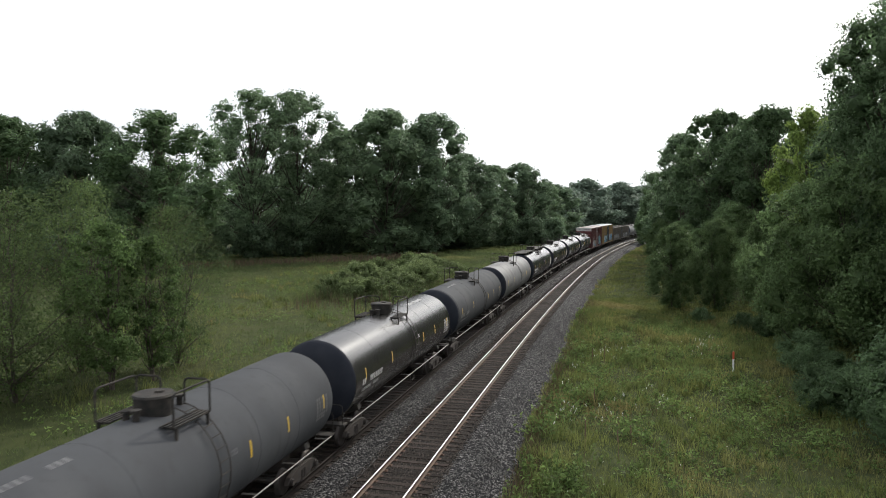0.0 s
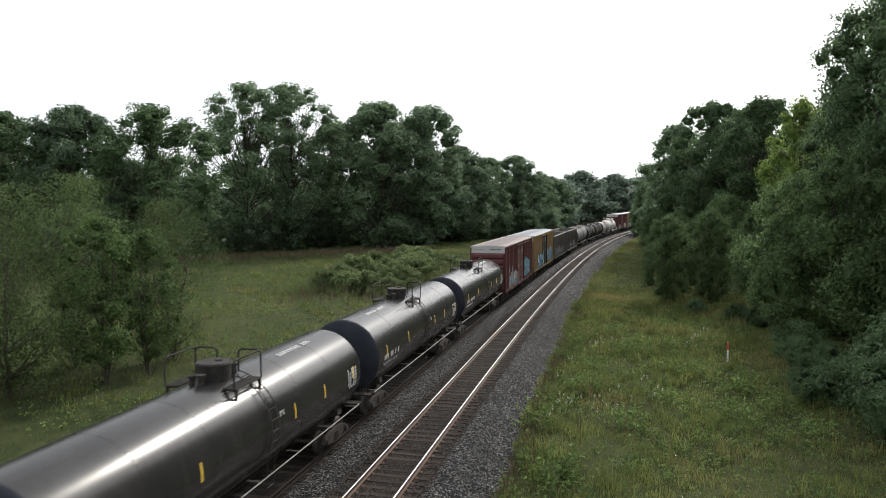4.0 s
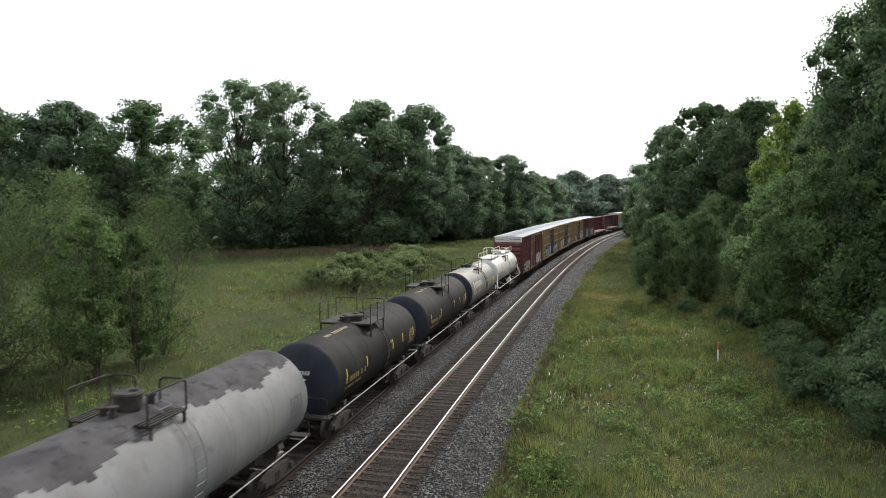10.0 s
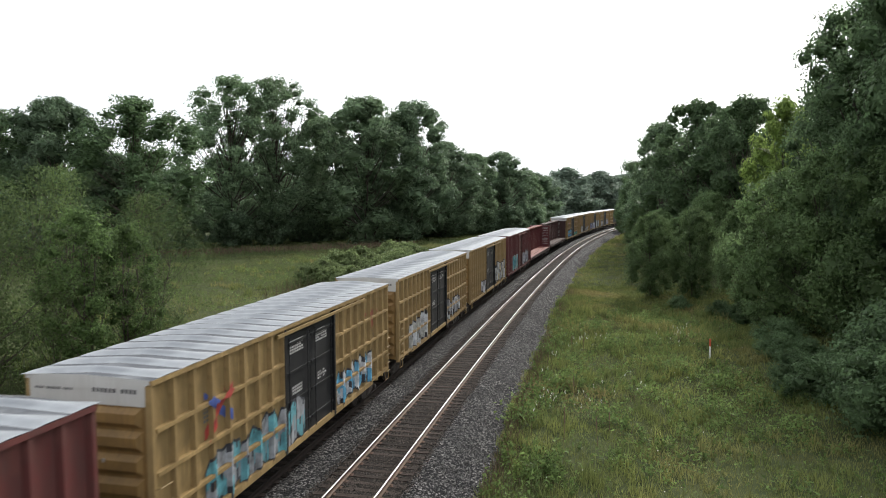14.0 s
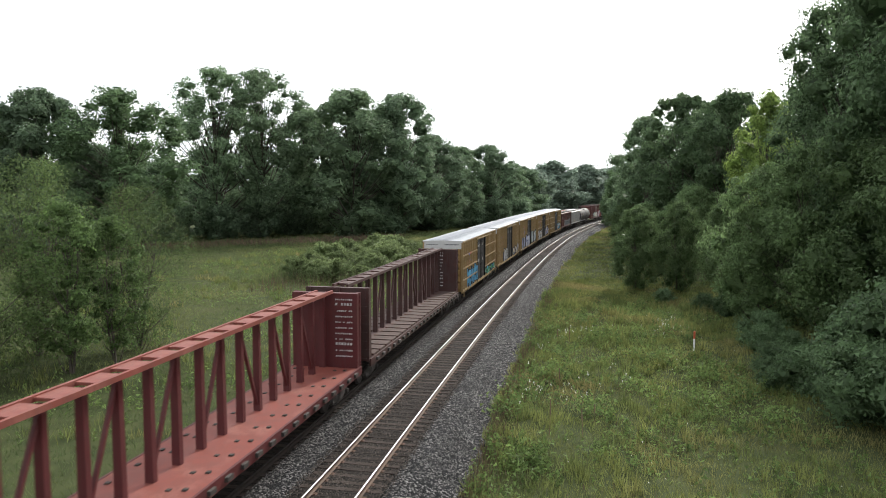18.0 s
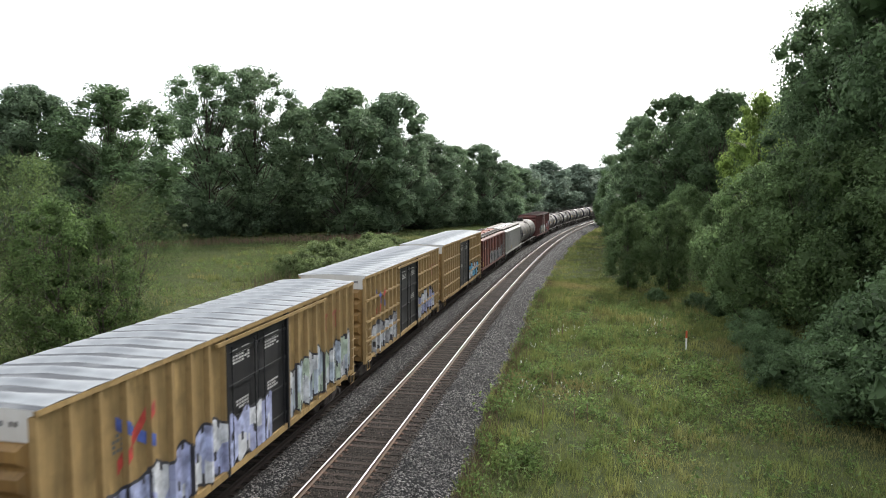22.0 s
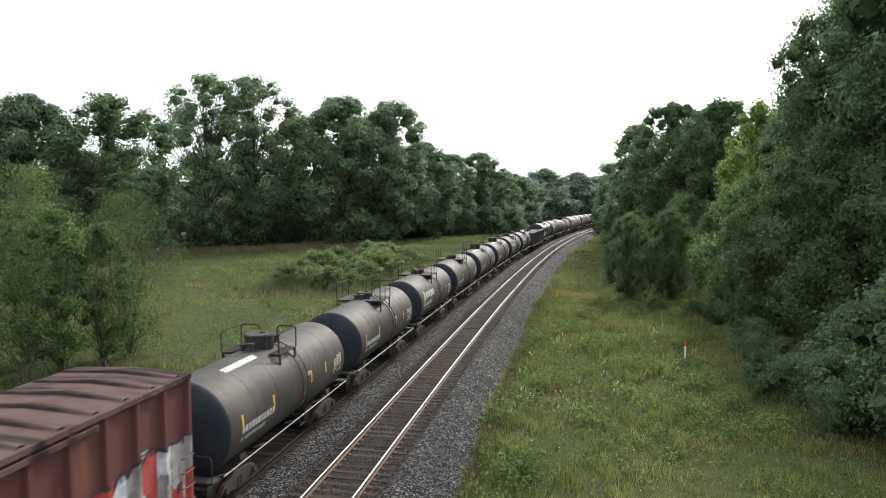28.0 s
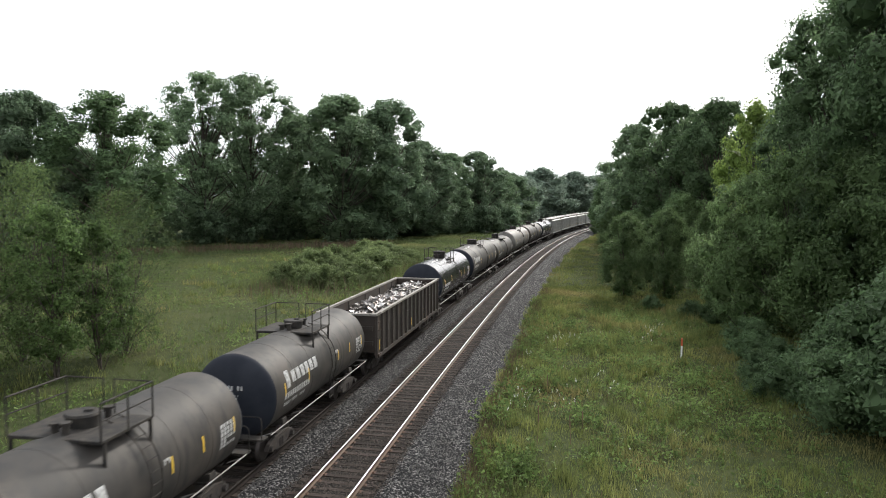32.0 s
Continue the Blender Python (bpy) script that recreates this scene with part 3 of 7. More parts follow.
lump = np.sin(gx_ * 1.3 + 2 * np.sin(gy_ * .43)) * np.sin(gy_ * 0.9 + 1.5 * np.sin(gx_ * .6)) + 0.5 * np.sin(gx_ * 3.1 + gy_ * 2.3)
tall = 0.13 + 0.26 * np.clip(lump, 0, 1.2) + 0.16 * np.clip((6.5 - d[ok]) / 3, 0, 1)
v, f = blades(rs, gx_, gy_, tall, 0.005 + 0.0004 * gy_, 0.8)
tagged(new("meadow_grass", mesh_from("meadow_grass", v, f, M_GRASS)), "long green and straw-coloured meadow grass beside the ballast", "grass", kind="stuff")
fx, fy = rs.uniform(-75, -5, 235000), 16 + 180 * rs.random_sample(235000) ** 1.45
ok = (fx - np.interp(fy, LINE_Y, LINE_X) < -7.2 + rs.normal(0, .15, len(fx))) & (fy > 14 - 0.55 * (fx + 20))
fx, fy = fx[ok], fy[ok]
tx, ty = rs.uniform(-28, -14, 5000), rs.uniform(68, 106, 5000)
fx, fy = np.concatenate([fx, tx]), np.concatenate([fy, ty])
v, f = blades(rs, fx, fy, 0.16 + 0.2 * np.clip(np.sin(fx * .35 + np.sin(fy * .3)) * np.sin(fy * .22 + 1), 0, 1) + 0.0006 * fy + np.where(np.arange(len(fx)) >= len(fx) - 5000, 1.1, 0.0), 0.008 + 0.00045 * fy, 1.5)
tagged(new("field_grass", mesh_from("field_grass", v, f, M_GRASS_FIELD)), "rough uncut grass of the field beyond the train", "grass", kind="stuff")
wx_, wy_ = patchy(rs, 26000, 3.3, 17, 17, 62, 0.75, 0.9)
c = np.stack([wx_, wy_, ground_height(wx_, wy_) + rs.uniform(0.05, 0.45, len(wx_))], 1)
v, f = leaf_cloud(rs, c, rs.uniform(0.08, 0.2, len(c)), 0.55, 0.6)
tagged(new("weeds", mesh_from("weeds", v, f, M_WEED)), "bright green broad-leaved weeds in the meadow", "weeds", kind="stuff")

# taller herbs in the field
wx_, wy_ = patchy(rs, 30000, -42, -9, 24, 110, 0.42, 1.0)
c = np.stack([wx_, wy_, ground_height(wx_, wy_) + rs.uniform(0.05, 0.6, len(wx_))], 1)
v, f = leaf_cloud(rs, c, rs.uniform(0.1, 0.26, len(c)), 0.5, 0.5)
tagged(new("field_herbs", mesh_from("field_herbs", v, f, M_WEED)), "taller broad-leaved herbs in the field", "weeds", kind="stuff")

# single tall herbs and grass tufts that stand over the rest
def forbs(rs, x, y, height, leaves):
    """Leafy stems: leaves spread up each stem, smaller towards the top."""
    q = np.repeat(np.arange(len(x)), leaves)
    t = rs.random_sample(len(q))
    h = height[q]
    wide = 0.2 * h * (1.1 - t)
    z = ground_height(x, y)[q]
    c = np.stack([x[q] + rs.normal(0, 1, len(q)) * wide, y[q] + rs.normal(0, 1, len(q)) * wide, z + h * (0.1 + 0.9 * t)], 1)
    return leaf_cloud(rs, c, (0.1 + 0.09 * h) * rs.uniform(0.6, 1.3, len(q)) * (1.2 - 0.5 * t), 0.42, 0.3)


ax, ay = patchy(rs, 2600, 3.5, 17, 17, 66, 0.62, 0.5)
ay = 17 + (ay - 17) ** 1.15 / 49 ** 0.15
bx, by = patchy(rs, 2600, -40, -8.5, 22, 112, 0.3, 0.6)
v1, f1 = forbs(rs, ax, ay, rs.uniform(0.25, 0.85, len(ax)), 24)
v2, f2 = forbs(rs, bx, by, rs.uniform(0.4, 1.1, len(bx)), 18)
tagged(new("meadow_herbs", mesh_from("meadow_herbs", np.concatenate([v1, v2]), np.concatenate([f1, f2 + len(v1)]), M_WEED)), "single leafy herbs standing over the grass", "weeds", kind="stuff")
ax, ay = patchy(rs, 700, 3.6, 17, 17, 64, 0.8, 0.2)
bx, by = patchy(rs, 900, -42, -8.5, 22, 110, 0.37, 0.2)
tx, ty = np.concatenate([ax, bx]), np.concatenate([ay, by])
q = np.repeat(np.arange(len(tx)), 26)
near_ = np.where(q < len(ax), 0.0, 1.0)
px, py = tx[q] + rs.normal(0, 0.13 + 0.1 * near_, len(q)), ty[q] + rs.normal(0, 0.13 + 0.1 * near_, len(q))
v, f = blades(rs, px, py, rs.uniform(0.35, 0.8, len(tx))[q], 0.008 + 0.0004 * py, 0.7)
tagged(new("grass_tufts", mesh_from("grass_tufts", v, f, M_GRASS)), "tall grass tufts in the meadow and the field", "grass", kind="stuff")
# bare stems under the thicket
sx_, sy_ = rs.uniform(-25, -13.5, 1500), rs.uniform(62, 96, 1500)
v, f = blades(rs, sx_, sy_, 1.5, 0.022, 0.25)
tagged(new("thicket_stems", mesh_from("thicket_stems", v, f, M_DRY)), "dry upright stems round the thicket", "weeds", kind="stuff")

# loose stones on the ballast
n = 30000
ss, oo = 15 + 50 * rs.random_sample(n) ** 1.4, rs.uniform(-7.4, 3.3, n)
ok = (np.abs(oo) > 1.3) & ((oo < TRAIN_TRACK - 1.3) | (oo > TRAIN_TRACK + 0.98))
ss, oo = ss[ok], oo[ok]
hh = np.interp(ss, GRID, HEAD)
bx, by = np.interp(ss, GRID, LINE_X) + oo * np.cos(hh), np.interp(ss, GRID, LINE_Y) - oo * np.sin(hh)
bz = np.interp(oo, [p[0] for p in section], [p[1] for p in section]) + 0.005
r = rs.uniform(0.025, 0.05, len(ss))
a = rs.uniform(0, 6.283, len(ss))
cx_ = np.stack([np.stack([bx + r * np.cos(a + k * 1.571), by + r * np.sin(a + k * 1.571) * 0.8, bz - 0.01], 1) for k in range(4)] + [np.stack([bx + 0.3 * r * np.cos(a), by + 0.3 * r * np.sin(a), bz + r * rs.uniform(0.6, 1.1, len(ss))], 1)], 1)
i5 = np.arange(len(ss))[:, None] * 5
f = np.concatenate([i5 + np.array([[k, (k + 1) % 4, 4]]) for k in range(4)], 1).reshape(-1, 3)
M_STONE = material("loose_grey_stone", (0.064, 0.062, 0.06), 0.8, per_island=0.98, spec=0.2)
tagged(new("loose_stones", mesh_from("loose_stones", cx_.reshape(-1, 3), f, M_STONE)), "loose grey stones on the ballast", "stones", kind="stuff")

# stones in the cribs and over the tie ends of the free track
n = 15000
ss = 15 + 42 * rs.random_sample(n) ** 1.4
oo = np.where(rs.random_sample(n) < 0.55, rs.uniform(0.85, 1.5, n) * rs.choice([-1, 1], n), rs.uniform(-0.68, 0.68, n))
hh = np.interp(ss, GRID, HEAD)
bx, by = np.interp(ss, GRID, LINE_X) + oo * np.cos(hh), np.interp(ss, GRID, LINE_Y) - oo * np.sin(hh)
r = rs.uniform(0.02, 0.042, n)
a = rs.uniform(0, 6.283, n)
bz = np.full(n, -0.19)
cx_ = np.stack([np.stack([bx + r * np.cos(a + k * 1.571), by + r * np.sin(a + k * 1.571) * 0.8, bz - 0.01], 1) for k in range(4)] + [np.stack([bx + 0.3 * r * np.cos(a), by + 0.3 * r * np.sin(a), bz + r * rs.uniform(0.5, 1.0, n)], 1)], 1)
i5 = np.arange(n)[:, None] * 5
f = np.concatenate([i5 + np.array([[k, (k + 1) % 4, 4]]) for k in range(4)], 1).reshape(-1, 3)
M_STONE_BROWN = material("brown_dusted_stone", (0.042, 0.035, 0.03), 0.85, per_island=0.95, spec=0.15)
tagged(new("crib_stones", mesh_from("crib_stones", cx_.reshape(-1, 3), f, M_STONE_BROWN)), "brown-dusted stones between the ties", "stones", kind="stuff")

# dry weeds along the ballast and reeds at the far edge of the field
n = 5000
dy = 16 + 60 * rs.random_sample(n) ** 1.3
dx = np.interp(dy, LINE_Y, LINE_X) + 3.35 + np.abs(rs.normal(0, 0.45, n))
v1, f1 = blades(rs, dx, dy, 0.42, 0.016, 0.6)
ex, ey = patchy(rs, 3500, 4.5, 14, 22, 60, 0.9, 1.3)
v2, f2 = blades(rs, ex, ey, 0.45, 0.014, 0.7)
rx = rs.uniform(-82, -30, 5000)
ry = np.interp(rx, [-82, -60, -30], [92, 112, 140]) + rs.uniform(-8, 6, 5000)
v3, f3 = blades(rs, rx, ry, 0.9, 0.04, 0.4)
tagged(new("dry_weeds", mesh_from("dry_weeds", np.concatenate([v1, v2, v3]), np.concatenate([f1, f2 + len(v1), f3 + len(v1) + len(v2)]), M_DRY)), "dry brown weeds and reeds in the grass", "weeds", kind="stuff")
# tall green weed clumps
cs = [(4.0, 30.1), (4.3, 33.5), (5.4, 36.0), (7.6, 31.0), (6.0, 41.0), (9.6, 35.2), (12.6, 33.6), (14.6, 34.5), (8.2, 46.5), (5.2, 24.5), (11.5, 41.0), (4.6, 48.0), (7.4, 52.5), (13.2, 37.5), (15.2, 30.8)]
pts = []
for x, y in cs:
    m = rs.randint(220, 520)
    p = np.stack([x + rs.normal(0, 0.55, m), y + rs.normal(0, 0.8, m)], 1)
    pts.append(np.column_stack([p, ground_height(p[:, 0], p[:, 1]) + rs.uniform(0.1, 0.75, m)]))
pts = np.concatenate(pts)
v, f = leaf_cloud(rs, pts, rs.uniform(0.1, 0.24, len(pts)), 0.5, 0.5)
tagged(new("tall_weeds", mesh_from("tall_weeds", v, f, M_WEED)), "clumps of tall bright green weeds", "weeds", kind="stuff")
# white wildflowers: spikes in groups and scattered daisies
pts = []
for x, y, m in [(6.1, 31.4, 10), (5.2, 32.4, 6), (5.8, 45.5, 12), (7.0, 45.8, 10), (4.2, 30.6, 5), (4.8, 39.3, 4), (7.2, 33.2, 5), (12.8, 49.0, 12), (11.6, 47.0, 6), (8.6, 37.6, 3), (9.4, 34.2, 3), (5.0, 36.4, 4)]:
    for _ in range(m):
        px, py = x + rs.normal(0, 0.45), y + rs.normal(0, 0.7)
        hgt = rs.uniform(0.45, 0.95)
        for j in range(5):
            pts.append((px + rs.normal(0, 0.02), py + rs.normal(0, 0.02), float(ground_height(np.array(px), np.array(py))) + hgt + 0.035 * j))
for _ in range(220):
    px, py = rs.uniform(3.6, 16), rs.uniform(18, 58)
    pts.append((px, py, float(ground_height(np.array(px), np.array(py))) + rs.uniform(0.25, 0.45)))
pts = np.array(pts)
v, f = leaf_cloud(rs, pts, rs.uniform(0.035, 0.07, len(pts)), 0.9, 0.4)
tagged(new("wildflowers", mesh_from("wildflowers", v, f, M_PETAL)), "white wildflower spikes and daisies in the meadow", "flowers", kind="stuff")
# dead mullein stalks
for x, y, h in [(5.9, 27.4, 1.5), (7.2, 27.7, 1.2), (6.1, 33.7, 1.3), (5.6, 44.8, 1.1), (6.3, 45.2, 1.2), (7.7, 29.5, 0.9)]:
    z = float(ground_height(np.array(x), np.array(y)))
    bm = bmesh.new()
    bmesh.ops.create_cone(bm, segments=6, radius1=0.016, radius2=0.012, depth=h, cap_ends=True, matrix=pose(0, 0, h / 2))
    stalk = new("dead_stalk")
    part("stem", bm, M_DRY, stalk)
    bm = bmesh.new()
    bmesh.ops.create_cone(bm, segments=6, radius1=0.034, radius2=0.02, depth=0.4 * h, cap_ends=True, matrix=pose(0, 0, h * 0.82))
    part("seed_head", bm, M_DRY, stalk, "dark brown seed head")
    stalk.matrix_basis = pose(x, y, z - 0.05, TREE_RND.uniform(-4, 4), TREE_RND.uniform(-4, 4), 0)
    tagged(stalk, "dead brown mullein stalk standing in the grass", "plant", "dead stalks in the meadow")


# ---- the freight train: materials ----
def paint(name, color, rough=0.5, dirt=0.5, rust=None, metal=0.0, coat=0.0, grime=(0.05, 0.045, 0.04)):
    """Weathered vehicle paint: fine mottling, vertical streaks of grime and patches of rust or fading."""
    g = tuple(c * (1 - dirt) + s * dirt for c, s in zip(color, grime))
    pale = tuple(min(1, c * 1.25 + 0.015) for c in color)
    return material(name, color, rough, metal, color2=g, scale=1.9, detail=10.0, mix=(0.4, 0.72), color3=rust or pale, scale3=0.8, mix3=(0.55, 0.68),
                    streak=(g, 1.8, (0.5, 0.7), (7.0, 7.0, 0.45)), bump=0.06, bump_scale=25.0, coat=coat, spec=0.3)


M_OXIDE = paint("oxide_red_paint", (0.1062, 0.0306, 0.0289), 0.5, 0.45, (0.136, 0.0493, 0.0425))
M_MAROON = paint("dark_maroon_paint", (0.105, 0.027, 0.028), 0.5, 0.4, (0.13, 0.04, 0.035))
M_ORANGE_RED = paint("faded_orange_red_paint", (0.095, 0.026, 0.02), 0.7, 0.7, (0.13, 0.042, 0.03))
M_FADED_RED = paint("chalky_faded_red_paint", (0.2, 0.052, 0.033), 0.7, 0.5, (0.24, 0.09, 0.062))
M_BROWN = paint("old_brown_red_paint", (0.098, 0.033, 0.029), 0.65, 0.4, (0.133, 0.049, 0.035))
M_YELLOW = paint("dirty_yellow_paint", (0.25, 0.17, 0.073), 0.55, 0.42, (0.33, 0.225, 0.098), grime=(0.062, 0.043, 0.023))
# yellow darkened for the end walls, which face away from the sun
M_YELLOW_END = paint("shaded_yellow_end_paint", (0.2244, 0.136, 0.0476), 0.55, 0.5, (0.1836, 0.1088, 0.0408), grime=(0.0612, 0.0408, 0.0204))
M_BLACK_DOOR = paint("black_door_paint", (0.007, 0.0075, 0.0095), 0.6, 0.3, (0.022, 0.022, 0.024), grime=(0.02, 0.019, 0.018))
M_WHITE_BAND = paint("dirty_white_paint", (0.425, 0.425, 0.4123), 0.5, 0.25, (0.425, 0.4165, 0.391), grime=(0.255, 0.238, 0.2125))
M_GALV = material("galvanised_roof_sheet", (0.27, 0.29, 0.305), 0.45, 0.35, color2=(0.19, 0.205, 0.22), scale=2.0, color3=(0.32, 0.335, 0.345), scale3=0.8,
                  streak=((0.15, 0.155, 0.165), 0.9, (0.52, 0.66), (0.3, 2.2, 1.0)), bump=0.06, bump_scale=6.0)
# galvanised sheet darkened to stand for the shade between the roof ribs
M_GALV_SHADE = material("shaded_galvanised_roof_sheet", (0.072, 0.078, 0.09), 0.6, 0.3, color2=(0.048, 0.053, 0.062), scale=2.5, color3=(0.14, 0.15, 0.16), scale3=0.9, bump=0.06, bump_scale=6.0)
M_GALV_RED = material("red_dusted_galvanised_roof", (0.24, 0.215, 0.21), 0.5, 0.3, color2=(0.2, 0.13, 0.115), scale=1.4, color3=(0.32, 0.31, 0.31), scale3=0.7,
                      streak=((0.16, 0.13, 0.13), 0.9, (0.52, 0.68), (0.3, 2.2, 1.0)), bump=0.06, bump_scale=6.0)
M_BROWN_ROOF = material("rusty_brown_roof_sheet", (0.075, 0.042, 0.038), 0.85, 0.0, spec=0.12, color2=(0.09, 0.062, 0.056), scale=1.6, streak=((0.018, 0.013, 0.013), 1.1, (0.48, 0.58), (0.25, 2.0, 1.0)), bump=0.15)
M_TANK_BLACK = material("satin_black_tank_paint", (0.018, 0.0175, 0.017), 0.24, color2=(0.024, 0.023, 0.0225), scale=0.8, color3=(0.026, 0.026, 0.026), bump=0.03, bump_scale=3.0, spec=0.3,
                        streak=((0.036, 0.034, 0.031), 1.0, (0.55, 0.85), (3.0, 3.0, 0.4)))
M_TANK_DUST = material("dusty_black_tank_paint", (0.03, 0.028, 0.026), 0.62, color2=(0.05, 0.045, 0.04), scale=0.7, color3=(0.075, 0.064, 0.054), scale3=0.35, mix3=(0.5, 0.75), spec=0.22, bump=0.03,
                       bump_scale=3.0, streak=((0.024, 0.024, 0.024), 1.3, (0.5, 0.75), (3.0, 3.0, 0.4)))
M_TANK_COAL = material("matt_coal_black_tank_paint", (0.0095, 0.0095, 0.0095), 0.75, color2=(0.015, 0.0145, 0.014), scale=0.8, color3=(0.021, 0.019, 0.017), scale3=0.4, bump=0.03, bump_scale=3.0, spec=0.1)
M_TANK_GREY = material("grey_tank_paint", (0.066, 0.069, 0.0735), 0.8, spec=0.1, color2=(0.055, 0.057, 0.061), scale=0.7, color3=(0.077, 0.079, 0.082), scale3=0.3, bump=0.03, bump_scale=3.0,
                       streak=((0.053, 0.054, 0.056), 1.3, (0.56, 0.8), (3.0, 3.0, 0.4)))
M_TANK_PALE = material("pale_grey_tank_paint", (0.17, 0.1715, 0.1735), 0.65, spec=0.2, color2=(0.12, 0.12, 0.12), scale=0.7, color3=(0.175, 0.175, 0.171), scale3=0.3,
                       streak=((0.117, 0.108, 0.099), 1.3, (0.56, 0.8), (3.0, 3.0, 0.4)))
M_TANK_STAINED = paint("rust_stained_grey_tank", (0.15, 0.143, 0.13), 0.6, 0.4, (0.168, 0.112, 0.063))
M_TANK_WHITE = paint("white_tank_paint", (0.5, 0.5, 0.48), 0.45, 0.18, (0.425, 0.289, 0.17), grime=(0.2975, 0.2125, 0.136))
# painted ends; on black cars the darker tone stands for the unlit head
M_HEAD_DARK = material("navy_head_paint_with_shade", (0.014, 0.0165, 0.024), 0.75, color2=(0.022, 0.025, 0.033), scale=1.5, spec=0.2)
M_HEAD_BLUE = material("grey_blue_tank_head", (0.05, 0.06, 0.082), 0.7, color2=(0.07, 0.078, 0.095), scale=1.5, spec=0.2)
M_STEEL_DARK = material("grimy_black_steel", (0.016, 0.0155, 0.015), 0.85, 0.0, color2=(0.042, 0.036, 0.03), scale=4.0, bump=0.1, spec=0.3)
M_STEEL_RUST = material("rusty_cast_steel", (0.05, 0.039, 0.032), 0.8, 0.2, color2=(0.028, 0.025, 0.023), scale=6.0, bump=0.2)
M_WHEEL = material("worn_wheel_steel", (0.06, 0.05, 0.044), 0.55, 0.6, color2=(0.038, 0.033, 0.03), scale=5.0)
M_PIPE_PALE = material("pale_grey_handrail", (0.3, 0.295, 0.285), 0.5, 0.1, color2=(0.22, 0.2, 0.18), scale=5.0)
M_PIPE_WHITE = material("white_handrail", (0.68, 0.68, 0.65), 0.5, 0.0, color2=(0.5, 0.42, 0.33), scale=2.0)
M_MARK_YELLOW = material("yellow_reflective_strip", (0.62, 0.4, 0.03), 0.5, color2=(0.5, 0.34, 0.06), scale=4.0)
M_MARK_OCHRE = material("faded_ochre_stencil_paint", (0.2, 0.135, 0.04), 0.6, color2=(0.11, 0.08, 0.035), scale=9.0)
M_MARK_WHITE = material("worn_white_stencil_paint", (0.46, 0.46, 0.45), 0.6, color2=(0.22, 0.22, 0.215), scale=9.0)
M_MARK_DARK = material("dark_stencil_paint", (0.06, 0.06, 0.065), 0.6, color2=(0.1, 0.1, 0.1), scale=5.0)
M_BLUE_GON = paint("faded_blue_paint", (0.08, 0.135, 0.19), 0.6, 0.5, (0.15, 0.18, 0.2))
M_GON = paint("bare_grey_brown_steel", (0.098, 0.086, 0.068), 0.7, 0.75, (0.07, 0.058, 0.046), grime=(0.026, 0.022, 0.02))
M_GON_IN = paint("scraped_gondola_lining", (0.14, 0.136, 0.122), 0.65, 0.6, (0.11, 0.1, 0.086))
M_GON_RIM = paint("worn_pale_rim_steel", (0.216, 0.2, 0.176), 0.6, 0.35)
M_GON_DARK = paint("rusty_black_gondola", (0.035, 0.027, 0.022), 0.75, 0.4, (0.06, 0.038, 0.024))
M_HOPPER_WHITE = paint("dirty_white_hopper_paint", (0.3, 0.3, 0.282), 0.55, 0.3, (0.24, 0.234, 0.216), grime=(0.132, 0.12, 0.102))
M_TAR = material("dark_tar_stain", (0.04, 0.038, 0.04), 0.8, color2=(0.075, 0.072, 0.074), scale=1.2, color3=(0.025, 0.024, 0.026), scale3=3.0, spec=0.12)
M_ROOF_DARK = material("dark_dusty_roof_steel", (0.022, 0.018, 0.017), 0.85, color2=(0.035, 0.028, 0.026), scale=1.6, spec=0.12)
M_DECK = paint("worn_red_deck_paint", (0.17, 0.04, 0.028), 0.65, 0.3, (0.2, 0.07, 0.052))
# beam red darkened to carry the shade on its near sides
M_BEAM_RED = paint("shaded_red_beam_paint", (0.07, 0.0105, 0.0115), 0.6, 0.2, (0.085, 0.019, 0.017))
M_BEAM_BROWN = paint("rusty_brown_beam_paint", (0.042, 0.014, 0.012), 0.7, 0.4, (0.066, 0.026, 0.02))
M_DECK_WOOD = paint("worn_brown_deck_plates", (0.062, 0.036, 0.03), 0.8, 0.5, (0.1, 0.042, 0.028), grime=(0.035, 0.03, 0.027))
M_SCRAP = material("shredded_scrap_metal", (0.42, 0.41, 0.4), 0.4, 0.6, color2=(0.16, 0.13, 0.11), scale=3.0, per_island=0.5)
SPRAY = {}


def spray(color):
    if color not in SPRAY:
        SPRAY[color] = material("spray_paint", color, 0.55, color2=tuple(c * 0.45 for c in color), scale=3.5, color3=tuple(0.6 * c + 0.03 for c in color), scale3=1.2)
    return SPRAY[color]


# ---- the freight train: shapes ----
def box(bm, x0, x1, y0, y1, z0, z1):
    v = [bm.verts.new((x, y, z)) for x in (x0, x1) for y in (y0, y1) for z in (z0, z1)]
    for f in ((0, 1, 3, 2), (4, 6, 7, 5), (0, 4, 5, 1), (2, 3, 7, 6), (0, 2, 6, 4), (1, 5, 7, 3)):
        bm.faces.new([v[i] for i in f])
    return bm


def bar(bm, p, q, w, h=None):
    p, q, h = Vector(p), Vector(q), h or w
    d = (q - p).normalized()
    side = d.cross(Vector((0, 0, 1)))
    side = side.normalized() if side.length > 1e-3 else Vector((1, 0, 0))
    up = side.cross(d)
    v = [bm.verts.new(c + a * side * w / 2 + b * up * h / 2) for c in (p, q) for a, b in ((-1, -1), (1, -1), (1, 1), (-1, 1))]
    for f in ((3, 2, 1, 0), (4, 5, 6, 7), (0, 1, 5, 4), (1, 2, 6, 5), (2, 3, 7, 6), (3, 0, 4, 7)):
        bm.faces.new([v[i] for i in f])
    return bm


